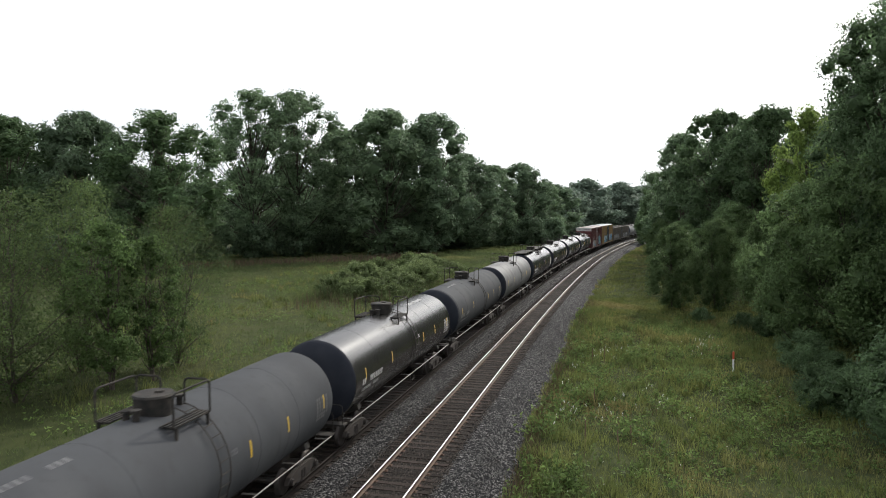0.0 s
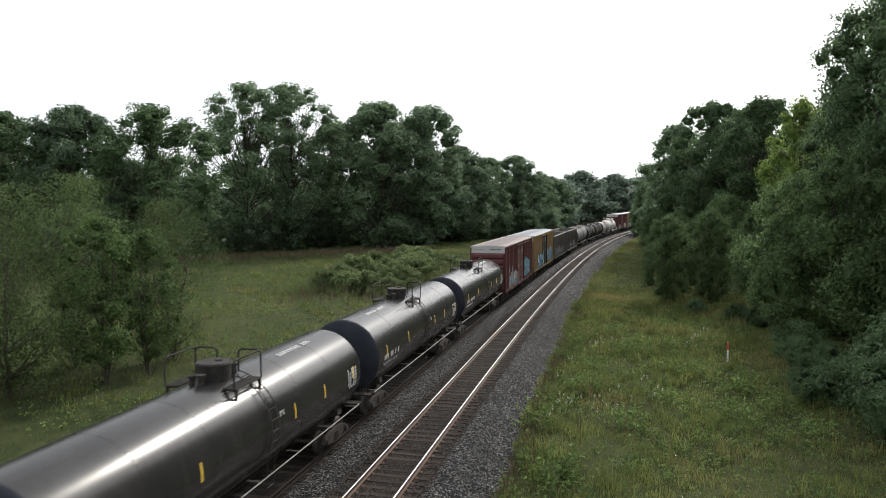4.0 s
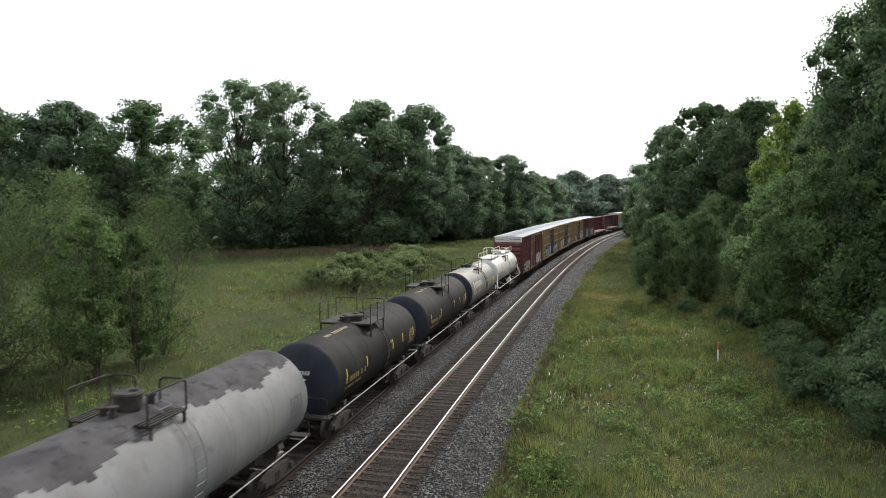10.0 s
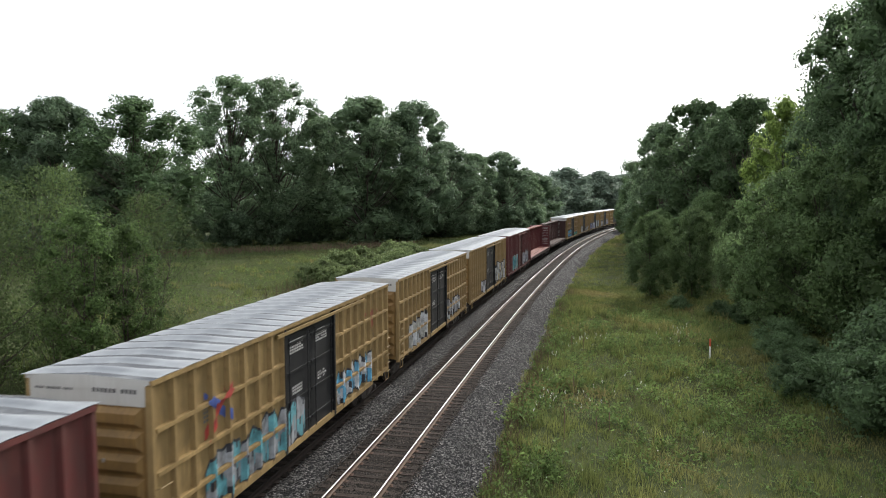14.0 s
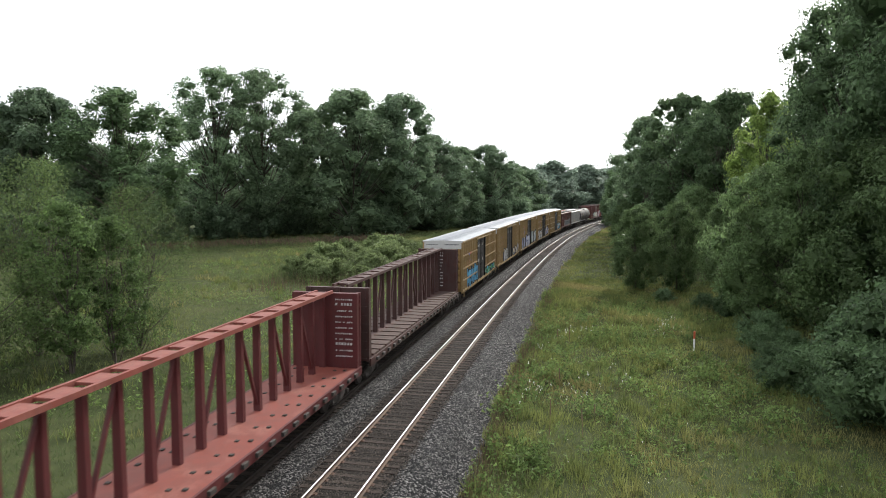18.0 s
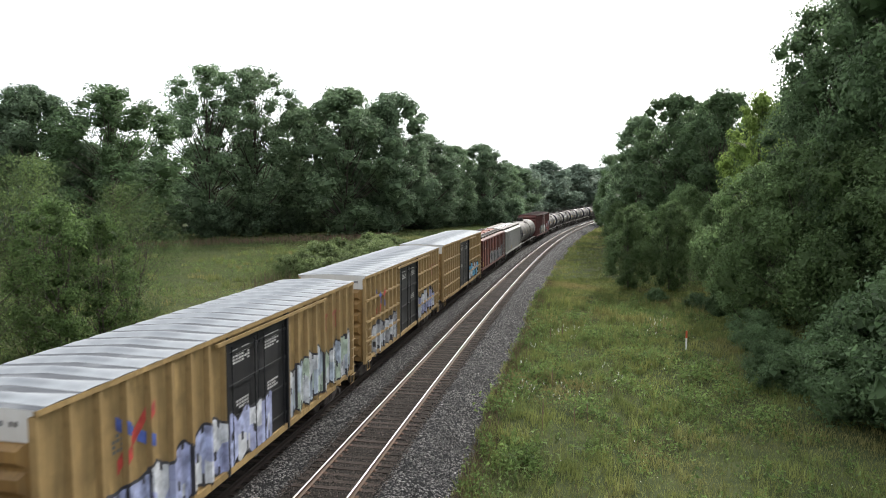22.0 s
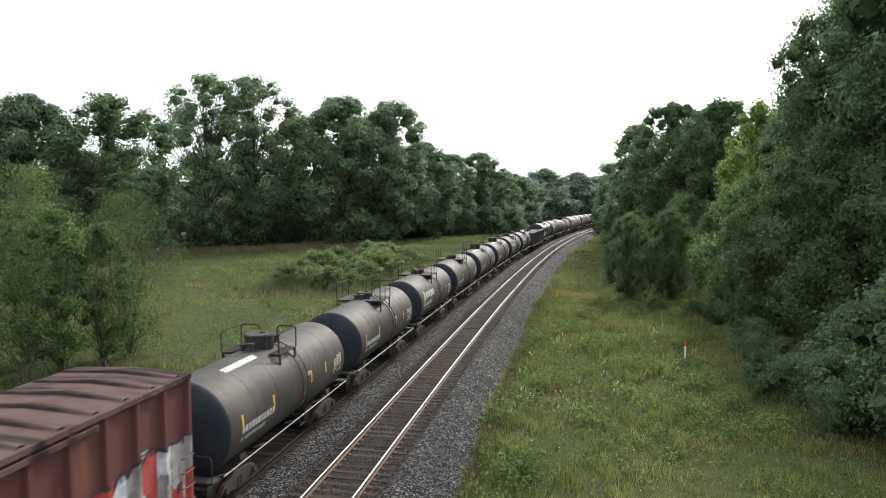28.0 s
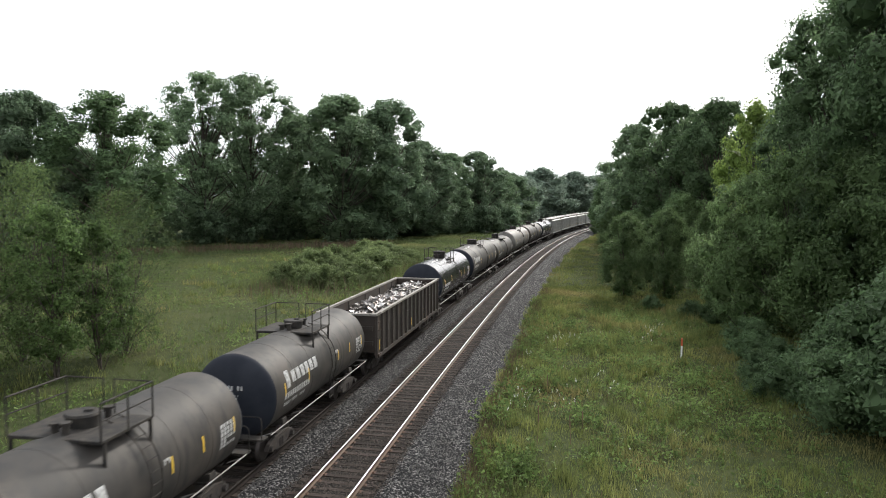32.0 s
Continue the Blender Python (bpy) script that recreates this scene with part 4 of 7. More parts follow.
def tube(bm, pts, r, sides=6):
    pts = [Vector(p) for p in pts]
    rings = []
    for i, p in enumerate(pts):
        d = (pts[min(i + 1, len(pts) - 1)] - pts[max(i - 1, 0)]).normalized()
        u = d.orthogonal().normalized()
        if rings:
            u = (last - d * last.dot(d)).normalized()
        last = u
        w = d.cross(u)
        rings.append([bm.verts.new(p + r * (math.cos(2 * math.pi * j / sides) * u + math.sin(2 * math.pi * j / sides) * w)) for j in range(sides)])
    for a, b in zip(rings, rings[1:]):
        for j in range(sides):
            bm.faces.new((a[j], a[(j + 1) % sides], b[(j + 1) % sides], b[j]))
    bm.faces.new(rings[0][::-1])
    bm.faces.new(rings[-1])
    return bm


def round_loop(a, b, top, r=0.12):
    """Points of an upside-down U from a up to height top and down to b, with rounded corners."""
    a, b = Vector(a), Vector(b)
    d = (b - a)
    d.z = 0
    d = d.normalized()
    return [a, Vector((a.x, a.y, top - r)), Vector((a.x, a.y, top)) + d * r * 0.35 - Vector((0, 0, r * 0.3)), Vector((a.x, a.y, top)) + d * r,
            Vector((b.x, b.y, top)) - d * r, Vector((b.x, b.y, top)) - d * r * 0.35 - Vector((0, 0, r * 0.3)), Vector((b.x, b.y, top - r)), b]


def lathe(bm, profile, segs=40, z=0.0):
    """Profile of (y, r) turned about the car's long axis at height z."""
    rings = []
    for y, r in profile:
        if r < 1e-4:
            rings.append([bm.verts.new((0, y, z))])
        else:
            rings.append([bm.verts.new((r * math.cos(2 * math.pi * j / segs), y, z + r * math.sin(2 * math.pi * j / segs))) for j in range(segs)])
    for a, b in zip(rings, rings[1:]):
        for j in range(segs):
            k = (j + 1) % segs
            if len(a) == 1:
                bm.faces.new((a[0], b[k], b[j]))
            elif len(b) == 1:
                bm.faces.new((a[j], a[k], b[0]))
            else:
                bm.faces.new((a[j], a[k], b[k], b[j]))
    return bm


def upright(bm, x, y, z0, z1, r0, r1, segs=24):
    bmesh.ops.create_cone(bm, segments=segs, radius1=r0, radius2=r1, depth=z1 - z0, cap_ends=True, matrix=pose(x, y, (z0 + z1) / 2))
    return bm


def on_shell(bm, R, zc, y0, y1, a0, a1, lift=0.005, n=5):
    """A patch on the tank's shell; angles in degrees, 0 at the camera-side flank and 90 at the top."""
    vs = []
    for i in range(n + 1):
        a = radians(a0 + (a1 - a0) * i / n)
        for y in (y0, y1):
            vs.append(bm.verts.new(((R + lift) * math.cos(a), y, zc + (R + lift) * math.sin(a))))
    for i in range(n):
        bm.faces.new((vs[2 * i], vs[2 * i + 1], vs[2 * i + 3], vs[2 * i + 2]))
    return bm


def writing_shell(bm, R, zc, y0, y1, a0, a1, rnd, lines=1, chars=9):
    for k in range(lines):
        b0 = a1 - (a1 - a0) * (k + 0.85) / lines
        b1 = a1 - (a1 - a0) * k / lines
        w = (y1 - y0) / chars
        for c in range(chars):
            if rnd.random() < 0.12:
                continue
            on_shell(bm, R, zc, y0 + c * w, y0 + (c + 0.72) * w, b0, b1, 0.005, 2)
    return bm


def writing_flat(bm, x, y0, y1, z0, z1, rnd, lines=1, chars=9, axis="x"):
    for k in range(lines):
        b0, b1 = z1 - (z1 - z0) * (k + 0.7) / lines, z1 - (z1 - z0) * k / lines
        w = (y1 - y0) / chars
        for c in range(chars):
            if rnd.random() < 0.12:
                continue
            p, q = y0 + c * w, y0 + (c + 0.72) * w
            if axis == "x":
                v = [(x, p, b0), (x, q, b0), (x, q, b1), (x, p, b1)]
            else:
                v = [(p, x, b0), (q, x, b0), (q, x, b1), (p, x, b1)]
            bm.faces.new([bm.verts.new(t) for t in v])
    return bm


def make_bogie():
    frame_bm = bmesh.new()
    for sx in (-1, 1):
        x = sx * 0.99
        # cast side frame: arched top, dropped middle
        pts = [(-1.12, 0.44), (-0.95, 0.62), (-0.45, 0.72), (0.45, 0.72), (0.95, 0.62), (1.12, 0.44), (0.75, 0.4), (0.4, 0.26), (-0.4, 0.26), (-0.75, 0.4)]
        a = [frame_bm.verts.new((x - 0.07, y, z)) for y, z in pts]
        b = [frame_bm.verts.new((x + 0.07, y, z)) for y, z in pts]
        frame_bm.faces.new(a)
        frame_bm.faces.new(b[::-1])
        for i in range(len(pts)):
            j = (i + 1) % len(pts)
            frame_bm.faces.new((a[j], a[i], b[i], b[j]))
        for y in (-0.1, 0.1):
            upright(frame_bm, x + sx * 0.03, y, 0.3, 0.6, 0.075, 0.075, 8)
        for y in (-0.89, 0.89):
            bmesh.ops.create_cone(frame_bm, segments=10, radius1=0.13, radius2=0.1, depth=0.14, cap_ends=True, matrix=pose(x + sx * 0.1, y, 0.46, 0, 90))
    box(frame_bm, -0.98, 0.98, -0.2, 0.2, 0.45, 0.78)
    box(frame_bm, -0.42, 0.42, -0.3, 0.3, 0.76, 1.3)
    box(frame_bm, -0.9, 0.9, -0.62, -0.55, 0.4, 0.5)
    box(frame_bm, -0.9, 0.9, 0.55, 0.62, 0.4, 0.5)
    me = bpy.data.meshes.new("bogie")
    frame_bm.to_mesh(me)
    me.materials.append(M_STEEL_RUST)
    w = bmesh.new()
    prof = [(-0.82, 0.0), (-0.82, 0.12), (-0.80, 0.36), (-0.815, 0.41), (-0.70, 0.42), (-0.68, 0.445), (-0.67, 0.36), (-0.68, 0.12), (0.0, 0.08)]
    prof = prof + [(-y, r) for y, r in prof[-2::-1]]
    lathe(w, prof, 14)
    bmesh.ops.rotate(w, verts=w.verts, cent=(0, 0, 0), matrix=Matrix.Rotation(radians(90), 3, "Z"))
    bmesh.ops.translate(w, verts=w.verts, vec=(0, 0, 0.445))
    mw = bpy.data.meshes.new("wheelset")
    w.to_mesh(mw)
    for p in mw.polygons:
        p.use_smooth = True
    mw.materials.append(M_WHEEL)
    c = bmesh.new()
    box(c, -0.1, 0.1, -0.2, 0.55, 0.74, 0.92)
    box(c, -0.16, 0.16, 0.48, 0.72, 0.72, 0.95)
    box(c, -0.17, -0.09, 0.68, 0.86, 0.74, 0.93)
    tube(c, [(0.35, -0.1, 0.75), (0.32, 0.25, 0.62), (0.2, 0.6, 0.52)], 0.03)
    mc = bpy.data.meshes.new("coupler")
    c.to_mesh(mc)
    mc.materials.append(M_STEEL_RUST)
    for b in (frame_bm, w, c):
        b.free()
    return me, mw, mc


BOGIE, WHEELSET, COUPLER = make_bogie()
CARS = []          # thing, middle along the train, length between couplings
SIZE, RIDE = 0.963, 0.326   # bodies scaled about the eye, fitted to the camera's view on the nearer track


def settle():
    done = set()
    for car, _, _ in CARS:
        for ob in car.children_recursive:
            first = ob.parent is car
            low = ob.name.startswith("bogie") or ob.name.startswith("coupler")
            m = ob.matrix_basis.copy()
            m.translation = m.translation * SIZE + Vector((0, 0, (0.0 if low else RIDE) if first else 0.0))
            ob.matrix_basis = m
            if ob.data and ob.data.name not in done:
                done.add(ob.data.name)
                ob.data.transform(Matrix.Scale(SIZE, 4))


def running_gear(car, pitch, inset):
    for sy in (-1, 1):
        bogie = part("bogie", BOGIE, None, car, "rusty cast bogie", pose(0, sy * (pitch / 2 - inset), 0))
        for wy in (-0.89, 0.89):
            part("wheelset", WHEELSET, None, bogie, "worn steel wheels", pose(0, wy, 0))
        part("coupler", COUPLER, None, car, "rusty knuckle coupler", pose(0, sy * (pitch / 2 - 0.72), 0, 0, 0, 0 if sy > 0 else 180))


def ladder(bm, x, y0, y1, z0, z1, n, out=0.08, r=0.016):
    for y in (y0, y1):
        tube(bm, [(x, y, z0), (x + out, y, z0), (x + out, y, z1), (x, y, z1)], r, 5)
    for i in range(n):
        z = z0 + (z1 - z0) * (i + 0.3) / n
        tube(bm, [(x + out, y0, z), (x + out, y1, z)], r, 5)
    return bm


def end_ladder(bm, y, x0, x1, z0, z1, n, out, r=0.016):
    for i in range(n):
        z = z0 + (z1 - z0) * (i + 0.5) / n
        tube(bm, [(x0, y, z), (x0, y + out, z), (x1, y + out, z), (x1, y, z)], r, 5)
    return bm


# ---- tank cars ----
def tank_car(u0, u1, body, label, R=1.5, zc=2.28, head=None, inset=1.35, platform="wide", collar=0.42, collar_h=0.5, marks="yellow", roofwalk=False, top_text=True, seed=0, rail=None, band=False,
             logo=None, black_collar=True, loop_top=0.88, number=True, top_patch=False, slide=0.0):
    rnd = random.Random(seed)
    car = new("tank_car")
    pitch = u1 - u0
    half = pitch / 2 - inset                     # shell's straight part ends here
    dome = 0.42 if R < 1.4 else 0.5
    part("tank_shell", lathe(bmesh.new(), [(-half, R), (half, R)], 64, zc), body, car, smooth=True)
    for y in (-half * 0.66, -half * 0.33, half * 0.33, half * 0.66):
        ring = lathe(bmesh.new(), [(y - 0.035, R - 0.004), (y - 0.03, R + 0.005), (y + 0.03, R + 0.005), (y + 0.035, R - 0.004)], 64, zc)
        part("weld_seam", ring, body, car)
    for sy in (-1, 1):
        hb = lathe(bmesh.new(), [(sy * (half + dome * math.sin(t)), R * math.cos(t)) for t in [i * math.pi / 20 for i in range(10)]] + [(sy * (half + dome), 0.0)], 56, zc)
        part("tank_head", hb, head or body, car, "dished dark tank end" if head else "dished tank end", smooth=True)
    # stub sills, bolsters and cradle pads
    for sy in (-1, 1):
        bm = bmesh.new()
        y = sy * (pitch / 2 - 0.5)
        box(bm, -0.28, 0.28, min(y, sy * (half - 2.6)), max(y, sy * (half - 2.6)), 0.66, zc - R + 0.22)
        yb = sy * (pitch / 2 - inset - 1.25)
        for sx in (-1, 1):
            bar(bm, (sx * 0.25, yb, 0.75), (sx * 1.2, yb, zc - 0.78 * R), 0.35, 0.2)
        box(bm, -1.35, 1.35, sy * (pitch / 2 - 0.62) - 0.2, sy * (pitch / 2 - 0.62) + 0.2, 0.8, 0.86)
        part("stub_sill", bm, M_STEEL_DARK, car, "black stub sill and end platform")
    # end handrails
    for sy in (-1, 1):
        y = sy * (pitch / 2 - 0.45)
        for a, b in ((-1.3, -0.45), (0.45, 1.3)):
            part("end_handrail", tube(bmesh.new(), round_loop((a, y, 0.85), (b, y, 0.85), 1.6), 0.02), rail or M_STEEL_DARK, car)
    # long side handrails with struts
    for sx in (-1, 1):
        bm = bmesh.new()
        tube(bm, [(sx * 1.42, -pitch / 2 + 0.9, 0.88), (sx * 1.42, pitch / 2 - 0.9, 0.88)], 0.024)
        n = max(4, int(pitch / 2.4))
        for i in range(n):
            y = -pitch / 2 + 1.2 + (pitch - 2.4) * i / (n - 1)
            tube(bm, [(sx * 1.42, y, 0.88), (sx * 0.95, y, zc - 0.88 * R)], 0.02, 5)
        part("side_handrail", bm, rail or M_PIPE_PALE, car, "long pale side handrail")
    # ladder up the flank
    for sx in (-1, 1):
        bm = bmesh.new()
        for i in range(9):
            a = radians(-22 + i * 11)
            p = Vector((sx * (R + 0.1) * math.cos(a), 0, zc + (R + 0.1) * math.sin(a)))
            tube(bm, [p + Vector((0, 0.25, 0)), p + Vector((0, 0.7, 0))], 0.014, 5)
        for y in (0.25, 0.7):
            tube(bm, [(sx * (R + 0.1) * math.cos(radians(a)), y, zc + (R + 0.1) * math.sin(radians(a))) for a in range(-22, 78, 11)], 0.018, 5)
            tube(bm, [(sx * (R + 0.1) * math.cos(radians(-22)), y, zc + (R + 0.1) * math.sin(radians(-22))), (sx * 1.42, y, 0.88), (sx * 1.42, y, 0.55)], 0.018, 5)
        tube(bm, [(sx * 1.42, 0.25, 0.56), (sx * 1.42, 0.7, 0.56)], 0.02, 5)
        part("ladder", bm, M_STEEL_DARK if body not in (M_TANK_PALE, M_TANK_WHITE) else body, car)
    # manway collar and lid, valves
    top = zc + R
    bm = upright(bmesh.new(), 0, 0, top - 0.1, top + collar_h, collar, collar + 0.04, 28)
    dark = M_STEEL_DARK if black_collar else body
    dome_ob = part("manway", bm, dark, car, "round manway housing")
    bm = upright(bmesh.new(), 0, 0, top + collar_h, top + collar_h + 0.05, collar + 0.07, collar + 0.03, 28)
    upright(bm, 0.1, 0.1, top + collar_h + 0.05, top + collar_h + 0.1, 0.12, 0.1, 12)
    part("lid", bm, dark, dome_ob)
    for dx, dy, h in ((0.1, -collar - 0.35, 0.22), (-0.25, -collar - 0.25, 0.16), (0.2, collar + 0.3, 0.2)):
        bm = upright(bmesh.new(), dx, dy, top - 0.08, top + h, 0.09, 0.08, 10)
        upright(bm, dx, dy, top + h, top + h + 0.05, 0.13, 0.13, 10)
        part("valve", bm, M_STEEL_DARK, car, "small top valve")
    # platform on both sides of the manway
    pz = top - 0.05 if platform == "wide" else top - 0.12
    px0, px1, ply = (collar + 0.12, 1.18, 0.95) if platform == "wide" else (0.72, 1.08, 0.75)
    for sx in (-1, 1):
        bm = bmesh.new()
        x0, x1 = sorted((sx * px0, sx * px1))
        if platform == "wide":
            box(bm, x0, x1, -ply, ply, pz - 0.03, pz + 0.03)
        else:
            for k in range(4):
                xx = x0 + (x1 - x0) * k / 3
                box(bm, xx - 0.03, xx + 0.03, -ply, ply, pz - 0.02, pz + 0.02)
        for y in (-ply + 0.1, ply - 0.1):
            bar(bm, (sx * px1, y, pz), (sx * px1, y, zc + math.sqrt(max(0.05, R * R - px1 * px1)) - 0.05), 0.06)
            bar(bm, (sx * px0, y, pz - 0.03), (sx * px1, y, pz - 0.05), 0.06)
        part("platform", bm, M_STEEL_DARK, car, "dark steel standing platform")
        if loop_top:
            bm = bmesh.new()
            if platform == "wide":
                tube(bm, [(sx * px1, -ply, pz), (sx * px1, -ply, pz + loop_top), (sx * px1, ply, pz + loop_top), (sx * px1, ply, pz)], 0.026)
                tube(bm, [(sx * px1, 0, pz), (sx * px1, 0, pz + loop_top)], 0.022)
                tube(bm, [(sx * px1, -ply, pz + loop_top * 0.55), (sx * px1, ply, pz + loop_top * 0.55)], 0.018)
                tube(bm, [(sx * px1, ply, pz + loop_top), (sx * 0.15, ply, pz + loop_top), (sx * 0.15, ply, pz)], 0.022)
            else:
                tube(bm, round_loop((sx * px1, -ply, pz), (sx * px1, ply, pz), pz + loop_top * 0.85), 0.028)
                tube(bm, round_loop((sx * px1, ply, pz), (sx * 0.35, ply, top), pz + loop_top * 0.85), 0.028)
            part("guard_rail", bm, rail or M_STEEL_DARK, car, "thin pipe guard rail")
    if platform == "wide":
        bm = box(bmesh.new(), -px0, px0, -ply, -collar - 0.12, pz - 0.03, pz + 0.03)
        part("platform", bm, M_STEEL_DARK, car, "dark steel standing platform")
    if roofwalk:
        for sy in (-1, 1):
            bm = bmesh.new()
            y0, y1 = sorted((sy * 1.0, sy * (half + 0.25)))
            box(bm, -0.62, 0.62, y0, y1, top + 0.1, top + 0.14)
            box(bm, -0.66, -0.6, y0, y1, top + 0.1, top + 0.2)
            box(bm, 0.6, 0.66, y0, y1, top + 0.1, top + 0.2)
            for k in range(4):
                y = y0 + (y1 - y0) * (k + 0.5) / 4
                box(bm, -0.5, 0.5, y - 0.05, y + 0.05, top - 0.14, top + 0.12)
            walkway = part("running_board", bm, M_STEEL_DARK, car, "black roof walkway")
            bm = bmesh.new()
            ye = sy * (half + 0.2)
            for x in (-0.6, 0.6):
                tube(bm, round_loop((x, ye, top + 0.14), (x, ye - sy * 0.5, top + 0.14), top + 0.65), 0.018)
            part("grab_rail", bm, M_STEEL_DARK, walkway)
    if band:
        for sy in (-1, 1):
            bm = lathe(bmesh.new(), [(sy * (half - 0.28), R + 0.006), (sy * half, R + 0.006)], 56, zc)
            part("end_band", bm, M_HEAD_DARK, car, "dark painted band at the tank's end", smooth=True)
    # stencils and strips on the flank
    if marks:
        for y in (-half * 0.86, -half * 0.42, half * 0.25, half * 0.55, half * 0.9):
            part("reflective_strip", on_shell(bmesh.new(), R, zc, y, y + 0.085, -4, 13, 0.006), M_MARK_YELLOW, car, "yellow reflective strip")
        if R < 1.45:
            bm = on_shell(bmesh.new(), R, zc, half * 0.42, half * 0.42 + 0.5, -4, 12, 0.006)
            part("placard", bm, M_MARK_YELLOW, car, "yellow placard")
    bm = bmesh.new()
    if number:
        writing_shell(bm, R, zc, -half + 0.7, -half + 3.0, -11, -1, rnd, 1, 11)
        writing_shell(bm, R, zc, -half + 0.7, -half + 2.6, -20, -14, rnd, 1, 16)
    writing_shell(bm, R, zc, half - 1.25, half - 0.35, -16, 12, rnd, 6, 5)
    writing_shell(bm, R, zc, 0.95, 1.25, 8, 14, rnd, 2, 3)
    if top_text:
        y = half * 0.42 if rnd.random() < 0.5 else -half * 0.75
        writing_shell(bm, R, zc, y, y + 2.4, 72, 80, rnd, 1, 12)
    part("stencilled_writing", bm, M_MARK_DARK if body in (M_TANK_GREY, M_TANK_PALE, M_TANK_WHITE) else M_MARK_OCHRE if body is M_TANK_COAL else M_MARK_WHITE, car, "stencilled writing")
    if top_patch:
        bm = on_shell(bmesh.new(), R, zc, -half * 0.7, -half * 0.7 + 2.2, 68, 78, 0.005)
        part("painted_out_patch", bm, M_MARK_WHITE, car, "pale painted-out patch on top")
    if logo:
        bm = bmesh.new()
        y0 = -half + 0.9
        for i in range(6):
            on_shell(bm, R, zc, y0 + 0.5 + i * 0.42, y0 + 0.5 + i * 0.42 + 0.31, 8, 24, 0.006, 3)
        on_shell(bm, R, zc, y0, y0 + 0.3, 4, 28, 0.006, 3)
        part("lettering_panel", bm, logo, car, "row of white plain shapes")
    # writing on the end that faces the line's near side
    bm = bmesh.new()
    for z, hgt, x0, x1, chars in ((zc + 0.34, 0.15, -0.5, 0.5, 9), (zc + 0.14, 0.05, -0.4, 0.35, 14), (zc + 0.05, 0.05, -0.35, 0.3, 12), (zc - 0.04, 0.05, -0.3, 0.3, 12)):
        w = (x1 - x0) / chars
        for c in range(chars):
            if rnd.random() < 0.1:
                continue
            quad = []
            for x, zz in ((x0 + c * w, z), (x0 + (c + 0.7) * w, z), (x0 + (c + 0.7) * w, z + hgt), (x0 + c * w, z + hgt)):
                bulge = math.sqrt(max(0, 1 - (x * x + (zz - zc) ** 2) / (R * R)))
                quad.append(bm.verts.new((x, -(half + dome * bulge) - 0.012, zz)))
            bm.faces.new(quad)
    part("stencilled_writing", bm, M_MARK_WHITE, car, "white stencilled writing on the end")
    running_gear(car, pitch, inset + 1.25)
    tagged(car, label, "tank car", "cars of the freight train")
    CARS.append((car, (u0 + u1) / 2 + slide, pitch))
    return car


# ---- box cars ----
PANEL, POST = 1.5, 1.63


def spray_letters(car, rnd, y0, y1, z0, z1, posts, fills, outline, size=1.0, door=None):
    """A band of fat painted letters that follows the panels and the posts."""
    def depth(y):
        if door and door[0] + 0.08 < y < door[1] - 0.08:
            return PANEL + 0.092
        near = min((abs(y - p) for p in posts), default=9.0)
        return POST - (POST - PANEL) * min(1.0, max(0.0, (near - 0.055) / 0.05))

    fill_bm, line_bm = bmesh.new(), bmesh.new()

    def cell(bm, lift, ya, yb, lo, hi, index=0):
        if hi - lo > 0.03:
            xa, xb = depth(ya) + lift, depth(yb) + lift
            f = bm.faces.new([bm.verts.new(v) for v in ((xa, ya, lo), (xb, yb, lo), (xb, yb, hi), (xa, ya, hi))])
            f.material_index = index

    y, n = y0, 0
    while y < y1 - 0.3:
        w = size * rnd.uniform(0.6, 1.05)
        ph = [rnd.uniform(0, 6.28) for _ in range(6)]
        top = z1 - rnd.uniform(0, 0.2) * (z1 - z0)
        bot = z0 + rnd.uniform(0, 0.12) * (z1 - z0)
        steps = max(8, int(w / 0.03))
        hole, hole2 = rnd.uniform(0.28, 0.5), rnd.uniform(0.55, 0.8)
        for i in range(steps):
            t0, t1 = i / steps, (i + 1) / steps
            ya, yb = y + w * t0, y + w * t1
            m = (t0 + t1) / 2
            arch = math.sin(math.pi * min(1, max(0, m))) ** 0.32
            a = bot + 0.1 * math.sin(6 * m + ph[0]) + (1 - arch) * 0.22
            b = top + 0.12 * math.sin(5 * m + ph[1]) - (1 - arch) * 0.3
            cell(line_bm, 0.014, ya, yb, a - 0.08, b + 0.08)
            if m < 0.07 or m > 0.95:
                continue
            c = a + (b - a) * (0.5 + 0.14 * math.sin(4 * m + ph[2]))
            k = n % len(fills)
            cuts = [(a, c, (k + 1) % len(fills)), (c, b, k)]
            if abs(m - hole) < 0.09:
                cuts = [(a, c - 0.2, (k + 1) % len(fills)), (c + 0.05, b, k)]
            elif abs(m - hole2) < 0.06:
                cuts = [(a + 0.28, c, (k + 2) % len(fills)), (c, b - 0.16, k)]
            for lo, hi, q in cuts:
                cell(fill_bm, 0.02, ya, yb, lo, hi, q)
        y += w * rnd.uniform(0.86, 0.97)
        n += 1
    g = part("graffiti", line_bm, spray(outline), car, "spray-painted graffiti")
    part("graffiti_fill", fill_bm, [spray(c) for c in fills], g)


